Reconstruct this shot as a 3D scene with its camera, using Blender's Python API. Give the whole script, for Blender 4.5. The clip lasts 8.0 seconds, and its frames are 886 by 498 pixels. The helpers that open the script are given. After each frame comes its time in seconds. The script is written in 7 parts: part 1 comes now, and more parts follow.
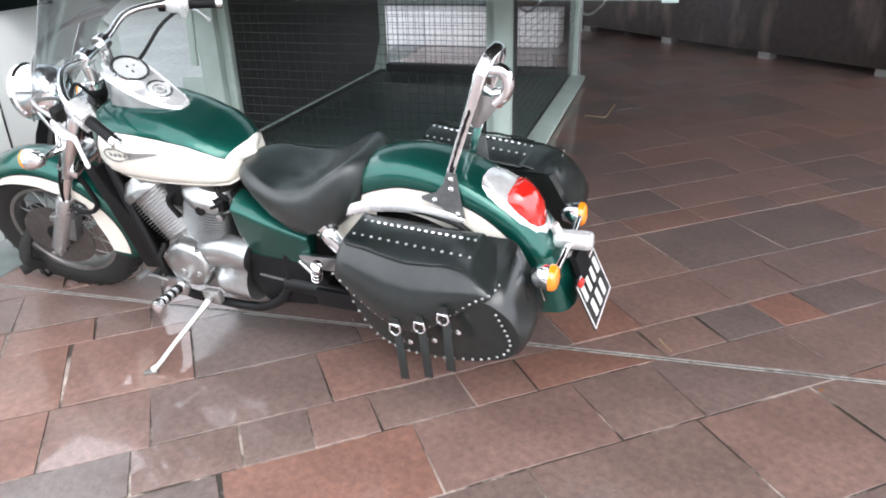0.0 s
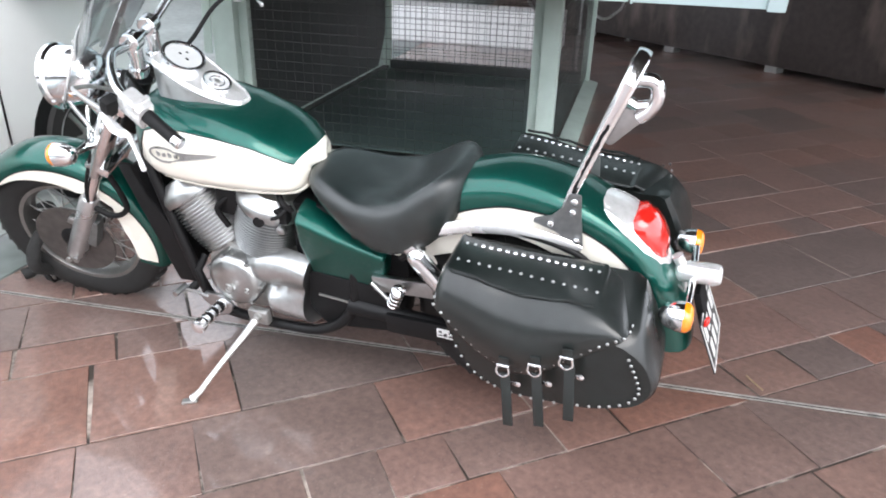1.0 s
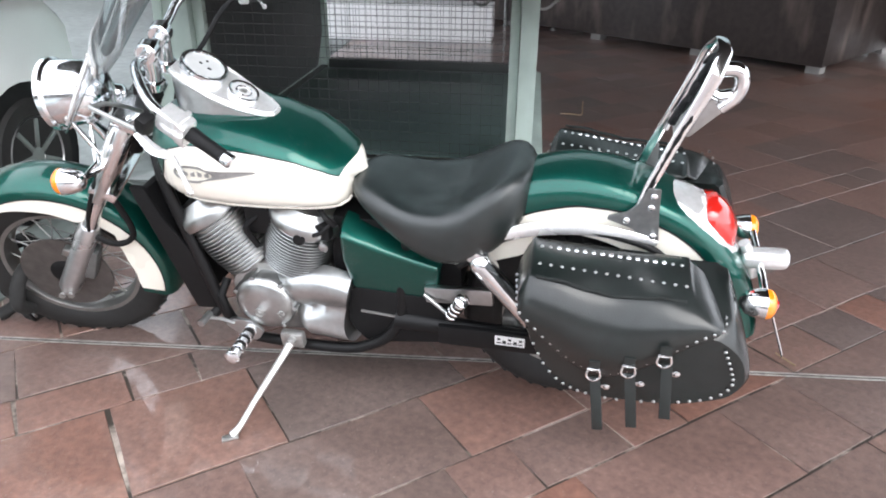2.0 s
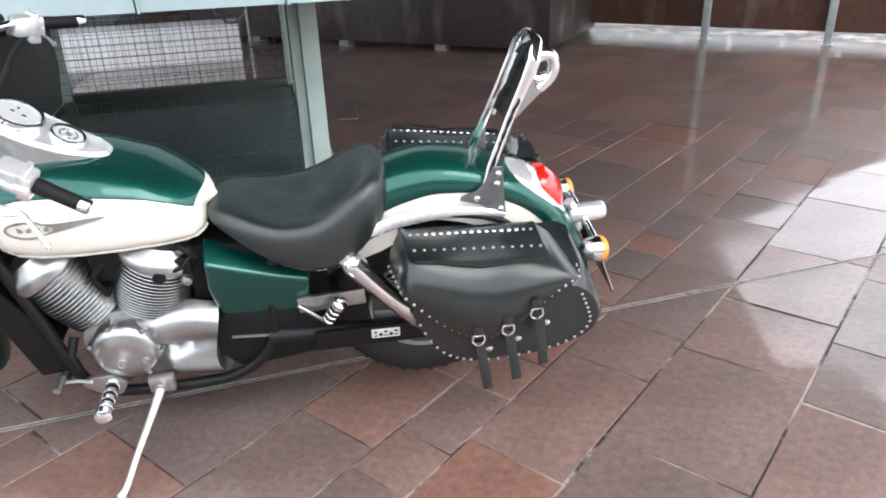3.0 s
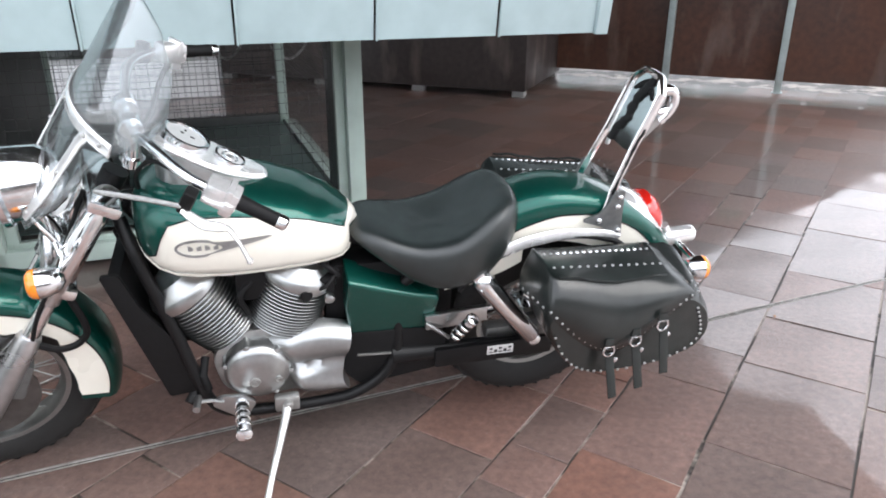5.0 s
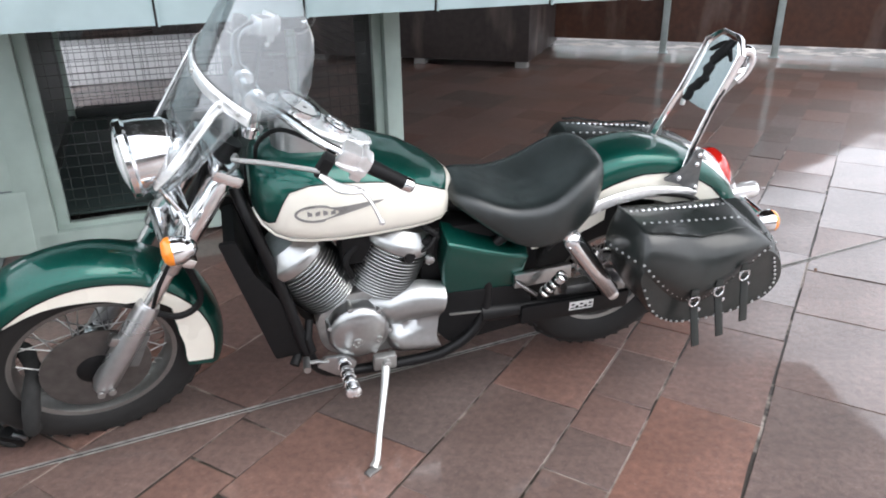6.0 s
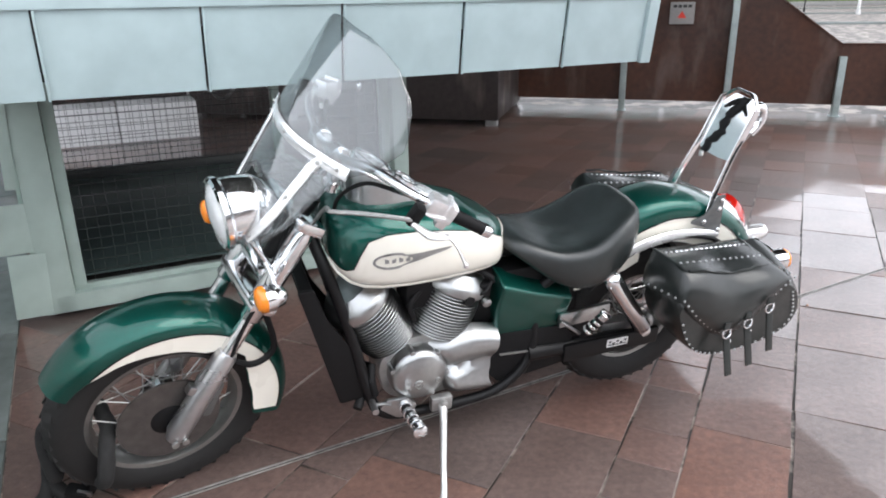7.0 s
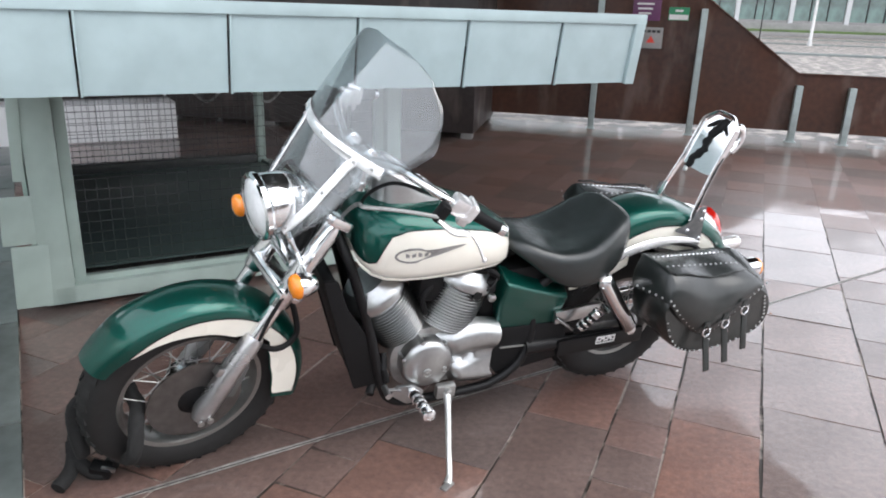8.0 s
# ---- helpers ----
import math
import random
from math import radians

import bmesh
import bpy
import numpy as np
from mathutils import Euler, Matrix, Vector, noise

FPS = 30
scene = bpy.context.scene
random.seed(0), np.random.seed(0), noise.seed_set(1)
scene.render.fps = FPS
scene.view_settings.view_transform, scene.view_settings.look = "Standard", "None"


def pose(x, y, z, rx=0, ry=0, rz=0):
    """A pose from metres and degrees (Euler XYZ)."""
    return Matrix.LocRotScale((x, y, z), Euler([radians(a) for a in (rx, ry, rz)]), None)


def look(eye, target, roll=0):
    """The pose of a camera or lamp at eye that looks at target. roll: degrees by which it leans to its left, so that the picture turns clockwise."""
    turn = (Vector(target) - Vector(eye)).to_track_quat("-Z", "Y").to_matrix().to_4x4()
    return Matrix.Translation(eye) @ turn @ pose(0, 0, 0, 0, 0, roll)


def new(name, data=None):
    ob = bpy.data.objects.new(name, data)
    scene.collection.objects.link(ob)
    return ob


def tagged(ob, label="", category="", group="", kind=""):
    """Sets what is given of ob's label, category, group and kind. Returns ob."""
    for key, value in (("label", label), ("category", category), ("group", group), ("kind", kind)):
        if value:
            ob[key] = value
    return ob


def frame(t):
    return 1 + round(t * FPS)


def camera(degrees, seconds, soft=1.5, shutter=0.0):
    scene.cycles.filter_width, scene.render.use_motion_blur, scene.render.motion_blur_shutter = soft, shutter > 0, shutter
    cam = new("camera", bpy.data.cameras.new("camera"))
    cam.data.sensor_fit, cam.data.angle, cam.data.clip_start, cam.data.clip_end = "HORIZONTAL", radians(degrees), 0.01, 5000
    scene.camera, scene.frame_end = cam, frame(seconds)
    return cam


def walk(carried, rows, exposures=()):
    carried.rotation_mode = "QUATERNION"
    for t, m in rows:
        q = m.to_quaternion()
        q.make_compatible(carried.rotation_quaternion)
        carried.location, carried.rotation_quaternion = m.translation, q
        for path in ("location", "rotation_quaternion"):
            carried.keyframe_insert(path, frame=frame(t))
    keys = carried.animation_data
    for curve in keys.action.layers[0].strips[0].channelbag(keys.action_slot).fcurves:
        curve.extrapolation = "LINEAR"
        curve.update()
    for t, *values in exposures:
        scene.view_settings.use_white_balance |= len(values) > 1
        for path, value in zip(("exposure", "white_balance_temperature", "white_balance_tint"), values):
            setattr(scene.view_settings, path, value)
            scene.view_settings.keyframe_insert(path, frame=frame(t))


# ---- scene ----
cam = camera(63.6, 8.0, soft=1.9)
PATH = [
    (0, (0.031, 0.02, 1.4947), (0.0174, 1.8319, 0.648), -1.83),
    (0.5, (-0.1711, 0.1437, 1.4606), (-0.1006, 1.9605, 0.6275), 0.46),
    (1, (-0.3715, 0.3006, 1.4579), (-0.2709, 2.1067, 0.6045), 1.62),
    (1.2, (-0.4763, 0.3274, 1.4675), (-0.3196, 2.1271, 0.6095), 1.13),
    (2.3, (-0.8258, 0.463, 1.4407), (-0.3649, 2.2033, 0.5695), -1.07),
    (2.5, (-0.8578, 0.467, 1.4489), (-0.2749, 2.1655, 0.5685), -3.1),
    (3, (-1.0632, 0.4219, 1.4675), (-0.1254, 1.9711, 0.6186), -2.1),
    (3.5, (-1.1779, 0.5101, 1.4791), (-0.102, 2.0105, 0.7101), 1.36),
    (4, (-1.2588, 0.5964, 1.4807), (-0.2618, 2.1336, 0.6787), -2.96),
    (4.2, (-1.3485, 0.5879, 1.4809), (-0.2708, 2.0704, 0.6805), -2.04),
    (5.3, (-1.6999, 0.7207, 1.4637), (-0.5798, 2.2031, 0.7238), 0.59),
    (5.5, (-1.7476, 0.7922, 1.4582), (-0.6768, 2.2743, 0.6477), 0.34),
    (6, (-1.9639, 0.7755, 1.4697), (-0.8064, 2.1902, 0.6582), -0.92),
    (6.5, (-2.1807, 0.7527, 1.4936), (-0.8859, 2.0754, 0.7361), 2.25),
    (7, (-2.3155, 0.8879, 1.4969), (-1.0108, 2.2493, 0.8304), -0.92),
    (7.5, (-2.4883, 0.8753, 1.4926), (-1.1552, 2.1948, 0.7986), -0.01),
    (8, (-2.5761, 0.8748, 1.5122), (-1.1825, 2.1622, 0.8795), 1.82),
]
walk(cam, [(t, look(eye, target, roll)) for t, eye, target, roll in PATH], exposures=[(0.0, 2.06), (4.0, 1.76), (8.0, 1.40)])

# ---- daylight: overcast sky with a weak wide sun ----
SUN_EL, SUN_AZ = radians(44), radians(-68)
world = bpy.data.worlds.new("overcast_sky")
scene.world = world
world.use_nodes = True
wn = world.node_tree
sky = wn.nodes.new("ShaderNodeTexSky")
sky.sky_type, sky.sun_disc = "NISHITA", False
sky.sun_elevation, sky.sun_rotation = SUN_EL, radians(90) - SUN_AZ
sky.dust_density, sky.air_density = 3.0, 1.0
veil = wn.nodes.new("ShaderNodeMixRGB")  # cloud cover
veil.inputs[0].default_value = 0.88
veil.inputs[2].default_value = (9.5, 9.8, 10.6, 1)
wn.links.new(sky.outputs[0], veil.inputs[1])
wn.links.new(veil.outputs[0], wn.nodes["Background"].inputs[0])
wn.nodes["Background"].inputs[1].default_value = 0.1
sun_data = bpy.data.lights.new("sun", "SUN")
sun_data.energy, sun_data.angle, sun_data.color = 0.5, radians(40), (1.0, 0.985, 0.965)
sun = new("sun", sun_data)
sun.matrix_world = look((30 * math.cos(SUN_AZ), 30 * math.sin(SUN_AZ), 29), (0, 0, 0))


# ---- materials ----
def mat(name, col, rough=0.5, metal=0.0, var=0.12, scale=30.0, bump=0.0, bscale=200.0, coat=0.0, spec=0.5, rvar=0.1, coords="Object", film=0.03):
    """A surface with variation at two scales, uneven gloss and fine relief."""
    m = bpy.data.materials.new(name)
    m.use_nodes = True
    t = m.node_tree
    b = t.nodes["Principled BSDF"]
    tc = t.nodes.new("ShaderNodeTexCoord")
    n1, n2 = t.nodes.new("ShaderNodeTexNoise"), t.nodes.new("ShaderNodeTexNoise")
    n1.inputs["Scale"].default_value, n1.inputs["Detail"].default_value = scale, 6
    n2.inputs["Scale"].default_value, n2.inputs["Detail"].default_value = scale / 9, 3
    for n in (n1, n2):
        t.links.new(tc.outputs[coords], n.inputs["Vector"])
    add = t.nodes.new("ShaderNodeMath")
    add.operation = "ADD"
    t.links.new(n1.outputs["Fac"], add.inputs[0])
    t.links.new(n2.outputs["Fac"], add.inputs[1])
    rng = t.nodes.new("ShaderNodeMapRange")
    rng.inputs["From Min"].default_value, rng.inputs["From Max"].default_value = 0.7, 1.3
    rng.inputs["To Min"].default_value, rng.inputs["To Max"].default_value = 1 - var, 1 + var
    t.links.new(add.outputs[0], rng.inputs["Value"])
    mul = t.nodes.new("ShaderNodeVectorMath")
    mul.operation = "SCALE"
    mul.inputs[0].default_value = col
    t.links.new(rng.outputs[0], mul.inputs["Scale"])
    t.links.new(mul.outputs[0], b.inputs["Base Color"])
    rr = t.nodes.new("ShaderNodeMapRange")
    rr.inputs["From Min"].default_value, rr.inputs["From Max"].default_value = 0.3, 0.7
    rr.inputs["To Min"].default_value, rr.inputs["To Max"].default_value = max(rough - rvar * rough, 0.01), min(rough + rvar * rough * 2, 1)
    t.links.new(n2.outputs["Fac"], rr.inputs["Value"])
    t.links.new(rr.outputs[0], b.inputs["Roughness"])
    b.inputs["Metallic"].default_value = metal
    b.inputs["Coat Weight"].default_value = coat
    b.inputs["Coat Roughness"].default_value = film
    b.inputs["Specular IOR Level"].default_value = spec
    if bump:
        n3 = t.nodes.new("ShaderNodeTexNoise")
        n3.inputs["Scale"].default_value, n3.inputs["Detail"].default_value = bscale, 5
        t.links.new(tc.outputs[coords], n3.inputs["Vector"])
        bp = t.nodes.new("ShaderNodeBump")
        bp.inputs["Strength"].default_value, bp.inputs["Distance"].default_value = bump, 0.002
        t.links.new(n3.outputs["Fac"], bp.inputs["Height"])
        t.links.new(bp.outputs[0], b.inputs["Normal"])
    return m


def add_drops(m, scale=130.0, size=0.22, strength=0.8):
    """Rain beads standing on the surface."""
    t = m.node_tree
    b = t.nodes["Principled BSDF"]
    tc = t.nodes.new("ShaderNodeTexCoord")
    vo = t.nodes.new("ShaderNodeTexVoronoi")
    vo.inputs["Scale"].default_value = scale
    t.links.new(tc.outputs["Object"], vo.inputs["Vector"])
    no = t.nodes.new("ShaderNodeTexNoise")
    no.inputs["Scale"].default_value = scale / 6
    t.links.new(tc.outputs["Object"], no.inputs["Vector"])
    lim = t.nodes.new("ShaderNodeMath")
    lim.operation, lim.inputs[1].default_value = "MULTIPLY", size * 2
    t.links.new(no.outputs["Fac"], lim.inputs[0])
    mr = t.nodes.new("ShaderNodeMapRange")
    mr.inputs["From Min"].default_value = 0.0
    mr.inputs["To Min"].default_value, mr.inputs["To Max"].default_value = 1.0, 0.0
    t.links.new(vo.outputs["Distance"], mr.inputs["Value"])
    t.links.new(lim.outputs[0], mr.inputs["From Max"])
    bp = t.nodes.new("ShaderNodeBump")
    bp.inputs["Strength"].default_value, bp.inputs["Distance"].default_value = strength, 0.0015
    t.links.new(mr.outputs[0], bp.inputs["Height"])
    if b.inputs["Normal"].links:
        t.links.new(b.inputs["Normal"].links[0].from_socket, bp.inputs["Normal"])
    t.links.new(bp.outputs[0], b.inputs["Normal"])
    if b.inputs["Coat Weight"].default_value > 0:
        t.links.new(bp.outputs[0], b.inputs["Coat Normal"])
    return m


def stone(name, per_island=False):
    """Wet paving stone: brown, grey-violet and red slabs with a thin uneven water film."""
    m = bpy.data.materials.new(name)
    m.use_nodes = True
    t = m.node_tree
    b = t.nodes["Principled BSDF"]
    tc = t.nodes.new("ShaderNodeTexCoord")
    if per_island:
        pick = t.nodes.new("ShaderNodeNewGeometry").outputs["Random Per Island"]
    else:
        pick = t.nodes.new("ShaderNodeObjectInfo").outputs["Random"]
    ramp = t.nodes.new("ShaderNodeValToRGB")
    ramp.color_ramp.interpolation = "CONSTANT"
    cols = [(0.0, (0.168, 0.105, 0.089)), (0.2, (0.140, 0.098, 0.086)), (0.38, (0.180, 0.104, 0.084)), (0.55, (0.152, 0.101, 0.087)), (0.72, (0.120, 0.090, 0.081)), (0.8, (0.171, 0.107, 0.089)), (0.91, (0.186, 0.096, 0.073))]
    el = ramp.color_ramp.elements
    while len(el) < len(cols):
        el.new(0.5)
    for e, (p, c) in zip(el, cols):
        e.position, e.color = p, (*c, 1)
    t.links.new(pick, ramp.inputs[0])
    big, grain = t.nodes.new("ShaderNodeTexNoise"), t.nodes.new("ShaderNodeTexNoise")
    big.inputs["Scale"].default_value, big.inputs["Detail"].default_value, big.inputs["Roughness"].default_value = 2.2, 7, 0.62
    grain.inputs["Scale"].default_value, grain.inputs["Detail"].default_value, grain.inputs["Roughness"].default_value = 34, 9, 0.72
    for n in (big, grain):
        t.links.new(tc.outputs["Object"], n.inputs["Vector"])
    g1 = t.nodes.new("ShaderNodeMapRange")
    g1.inputs["From Min"].default_value, g1.inputs["From Max"].default_value = 0.25, 0.75
    g1.inputs["To Min"].default_value, g1.inputs["To Max"].default_value = 0.60, 1.42
    t.links.new(grain.outputs["Fac"], g1.inputs["Value"])
    g2 = t.nodes.new("ShaderNodeMapRange")
    g2.inputs["From Min"].default_value, g2.inputs["From Max"].default_value = 0.3, 0.7
    g2.inputs["To Min"].default_value, g2.inputs["To Max"].default_value = 0.75, 1.25
    t.links.new(big.outputs["Fac"], g2.inputs["Value"])
    mm = t.nodes.new("ShaderNodeMath")
    mm.operation = "MULTIPLY"
    t.links.new(g1.outputs[0], mm.inputs[0])
    t.links.new(g2.outputs[0], mm.inputs[1])
    sc = t.nodes.new("ShaderNodeVectorMath")
    sc.operation = "SCALE"
    t.links.new(ramp.outputs[0], sc.inputs[0])
    t.links.new(mm.outputs[0], sc.inputs["Scale"])
    # pale flecks in the stone; their colour also carries the rain's small glints
    fl = t.nodes.new("ShaderNodeTexVoronoi")
    fl.inputs["Scale"].default_value = 48
    t.links.new(tc.outputs["Object"], fl.inputs["Vector"])
    fr = t.nodes.new("ShaderNodeMapRange")
    fr.inputs["From Min"].default_value, fr.inputs["From Max"].default_value = 0.07, 0.15
    fr.inputs["To Min"].default_value, fr.inputs["To Max"].default_value = 0.85, 0.0
    t.links.new(fl.outputs["Distance"], fr.inputs["Value"])
    fm = t.nodes.new("ShaderNodeMath")
    fm.operation = "MULTIPLY"
    t.links.new(fr.outputs[0], fm.inputs[0])
    t.links.new(big.outputs["Fac"], fm.inputs[1])
    mix = t.nodes.new("ShaderNodeMixRGB")
    mix.inputs[2].default_value = (0.33, 0.27, 0.24, 1)
    t.links.new(fm.outputs[0], mix.inputs[0])
    t.links.new(sc.outputs[0], mix.inputs[1])
    t.links.new(mix.outputs[0], b.inputs["Base Color"])
    b.inputs["Roughness"].default_value = 0.38
    # water film, thicker in some places
    wet = t.nodes.new("ShaderNodeTexNoise")
    wet.inputs["Scale"].default_value, wet.inputs["Detail"].default_value = 1.1, 4
    t.links.new(tc.outputs["Object"], wet.inputs["Vector"])
    wr = t.nodes.new("ShaderNodeMapRange")
    wr.inputs["From Min"].default_value, wr.inputs["From Max"].default_value = 0.42, 0.80
    wr.inputs["To Min"].default_value, wr.inputs["To Max"].default_value = 0.34, 1.0
    # some slabs hold more water than others
    turn, bowl, level = t.nodes.new("ShaderNodeMath"), t.nodes.new("ShaderNodeMath"), t.nodes.new("ShaderNodeMath")
    turn.operation, turn.inputs[1].default_value = "MULTIPLY", 7.13
    bowl.operation = "FRACT"
    level.operation, level.inputs[1].default_value = "MULTIPLY_ADD", 0.34
    t.links.new(pick, turn.inputs[0])
    t.links.new(turn.outputs[0], bowl.inputs[0])
    t.links.new(bowl.outputs[0], level.inputs[0])
    t.links.new(wet.outputs["Fac"], level.inputs[2])
    t.links.new(level.outputs[0], wr.inputs["Value"])
    t.links.new(wr.outputs[0], b.inputs["Coat Weight"])
    wr2 = t.nodes.new("ShaderNodeMapRange")
    wr2.inputs["From Min"].default_value, wr2.inputs["From Max"].default_value = 0.42, 0.80
    wr2.inputs["To Min"].default_value, wr2.inputs["To Max"].default_value = 0.16, 0.015
    t.links.new(level.outputs[0], wr2.inputs["Value"])
    t.links.new(wr2.outputs[0], b.inputs["Coat Roughness"])
    b.inputs["Coat IOR"].default_value = 1.5
    bp = t.nodes.new("ShaderNodeBump")
    bp.inputs["Strength"].default_value, bp.inputs["Distance"].default_value = 0.9, 0.003
    t.links.new(grain.outputs["Fac"], bp.inputs["Height"])
    t.links.new(bp.outputs[0], b.inputs["Normal"])
    wv = t.nodes.new("ShaderNodeTexNoise")
    wv.inputs["Scale"].default_value, wv.inputs["Detail"].default_value = 3.2, 9
    t.links.new(tc.outputs["Object"], wv.inputs["Vector"])
    bc = t.nodes.new("ShaderNodeBump")
    bc.inputs["Strength"].default_value, bc.inputs["Distance"].default_value = 0.34, 0.005
    t.links.new(wv.outputs["Fac"], bc.inputs["Height"])
    t.links.new(bc.outputs[0], b.inputs["Coat Normal"])
    return m


def mortar(name):
    """Joint filling: pale mortar, washed out to dark wet dirt in stretches."""
    m = mat(name, (0.36, 0.31, 0.27), 0.45, 0, 0.35, 60, 0.4, 200)
    t = m.node_tree
    b = t.nodes["Principled BSDF"]
    base = b.inputs["Base Color"].links[0].from_socket
    tc, n, r, mx = t.nodes.new("ShaderNodeTexCoord"), t.nodes.new("ShaderNodeTexNoise"), t.nodes.new("ShaderNodeMapRange"), t.nodes.new("ShaderNodeMixRGB")
    n.inputs["Scale"].default_value, n.inputs["Detail"].default_value, n.inputs["Roughness"].default_value = 2.6, 6, 0.65
    r.inputs["From Min"].default_value, r.inputs["From Max"].default_value = 0.43, 0.51
    t.links.new(tc.outputs["Object"], n.inputs["Vector"])
    t.links.new(n.outputs["Fac"], r.inputs["Value"])
    t.links.new(r.outputs[0], mx.inputs[0])
    t.links.new(base, mx.inputs[1])
    mx.inputs[2].default_value = (0.035, 0.028, 0.022, 1)
    t.links.new(mx.outputs[0], b.inputs["Base Color"])
    return m


def corten(name, col):
    """Rusted steel plate with darker run-off streaks and pale mineral bloom."""
    m = mat(name, col, 0.42, 0.0, 0.35, 14, 0.3, 120, spec=0.4, rvar=0.3)
    t = m.node_tree
    b = t.nodes["Principled BSDF"]
    base = b.inputs["Base Color"].links[0].from_socket
    tc = t.nodes.new("ShaderNodeTexCoord")
    mp = t.nodes.new("ShaderNodeMapping")
    mp.inputs["Scale"].default_value = (3.0, 3.0, 0.9)
    n = t.nodes.new("ShaderNodeTexNoise")
    n.inputs["Scale"].default_value, n.inputs["Detail"].default_value = 1.2, 6
    t.links.new(tc.outputs["Object"], mp.inputs[0])
    t.links.new(mp.outputs[0], n.inputs["Vector"])
    r = t.nodes.new("ShaderNodeMapRange")
    r.inputs["From Min"].default_value, r.inputs["From Max"].default_value = 0.55, 0.78
    r.inputs["To Min"].default_value, r.inputs["To Max"].default_value = 0.0, 0.45
    t.links.new(n.outputs["Fac"], r.inputs["Value"])
    mx = t.nodes.new("ShaderNodeMixRGB")
    mx.inputs[2].default_value = (0.22, 0.17, 0.15, 1)
    t.links.new(r.outputs[0], mx.inputs[0])
    t.links.new(base, mx.inputs[1])
    t.links.new(mx.outputs[0], b.inputs["Base Color"])
    return m


def clear_sheet(name, col, gloss, haze=0.035):
    """Clear sheet: see-through, with more sheen the more aslant it is seen and a thin veil of fine drops."""
    m = bpy.data.materials.new(name)
    m.use_nodes = True
    t = m.node_tree
    t.nodes.remove(t.nodes["Principled BSDF"])
    tr, gl, mx, lw = t.nodes.new("ShaderNodeBsdfTransparent"), t.nodes.new("ShaderNodeBsdfGlossy"), t.nodes.new("ShaderNodeMixShader"), t.nodes.new("ShaderNodeLayerWeight")
    tr.inputs[0].default_value = (*col, 1)
    gl.inputs["Roughness"].default_value = gloss
    po, mr = t.nodes.new("ShaderNodeMath"), t.nodes.new("ShaderNodeMapRange")
    po.operation, po.inputs[1].default_value = "POWER", 3.0
    mr.inputs["To Min"].default_value, mr.inputs["To Max"].default_value = 0.10, 0.6
    t.links.new(lw.outputs["Facing"], po.inputs[0])
    t.links.new(po.outputs[0], mr.inputs["Value"])
    t.links.new(mr.outputs[0], mx.inputs[0])
    t.links.new(tr.outputs[0], mx.inputs[1])
    t.links.new(gl.outputs[0], mx.inputs[2])
    veil, di = t.nodes.new("ShaderNodeMixShader"), t.nodes.new("ShaderNodeBsdfDiffuse")
    di.inputs[0].default_value, veil.inputs[0].default_value = (0.8, 0.82, 0.83, 1), haze
    t.links.new(mx.outputs[0], veil.inputs[1])
    t.links.new(di.outputs[0], veil.inputs[2])
    t.links.new(veil.outputs[0], t.nodes["Material Output"].inputs[0])
    return m


M_GREEN = add_drops(mat("metallic_green_paint", (0.0024, 0.076, 0.058), 0.36, 0.75, 0.06, 60, coat=1.0, spec=0.2, film=0.06), 190, 0.22, 0.6)
M_GREEN.node_tree.nodes["Principled BSDF"].inputs["Coat IOR"].default_value = 1.45
M_CREAM = mat("cream_paint", (0.84, 0.81, 0.72), 0.25, 0, 0.03, 20, coat=1.0)
M_CHROME = mat("chrome", (0.82, 0.83, 0.84), 0.11, 1.0, 0.04, 40, rvar=0.4)
M_CHROMEWET = add_drops(mat("wet_chrome", (0.74, 0.75, 0.76), 0.09, 1.0, 0.05, 40, rvar=0.4), 260, 0.2, 0.45)
M_ALU = mat("satin_aluminium", (0.43, 0.44, 0.44), 0.31, 1.0, 0.1, 50, 0.05, 300)
M_ALUBRIGHT = mat("bright_zinc", (0.72, 0.72, 0.70), 0.3, 0.8, 0.1, 50, 0.05, 300)
M_RAIL = add_drops(mat("wet_polished_rail", (0.86, 0.86, 0.86), 0.18, 0.65, 0.12, 60, rvar=0.4), 240, 0.2, 0.6)
M_FOOT = mat("dark_steel_plate", (0.16, 0.165, 0.165), 0.42, 0.6, 0.25, 40, 0.15, 300)
M_FORK = mat("satin_fork", (0.50, 0.50, 0.505), 0.27, 0.85, 0.1, 40, 0.05, 300)
M_ALUDULL = mat("weathered_aluminium", (0.40, 0.40, 0.39), 0.42, 0.9, 0.2, 40, 0.15, 300)
M_BLACK = mat("black_paint", (0.006, 0.006, 0.0065), 0.4, 0, 0.2, 40, spec=0.25)
M_PLASTIC = mat("black_plastic", (0.006, 0.006, 0.0065), 0.55, 0, 0.2, 60, 0.1, 400, spec=0.22)
M_RUBBER = mat("tyre_rubber", (0.010, 0.0097, 0.0097), 0.66, 0, 0.25, 50, 0.2, 300)
M_SEAT = add_drops(mat("seat_vinyl", (0.008, 0.0125, 0.0125), 0.50, 0, 0.35, 26, 0.35, 420, spec=0.3, coat=1.0, film=0.24, rvar=0.6), 150, 0.18, 0.3)
M_LEATHER = mat("bag_leather", (0.005, 0.008, 0.0075), 0.48, 0, 0.35, 30, 0.6, 240, spec=0.25, rvar=0.5, coat=0.9, film=0.22)
M_LEATHER.node_tree.nodes["Principled BSDF"].inputs["Coat IOR"].default_value = 1.5
M_STEELGREEN = mat("grey_green_paint", (0.40, 0.50, 0.51), 0.42, 0, 0.10, 8, 0.08, 80)
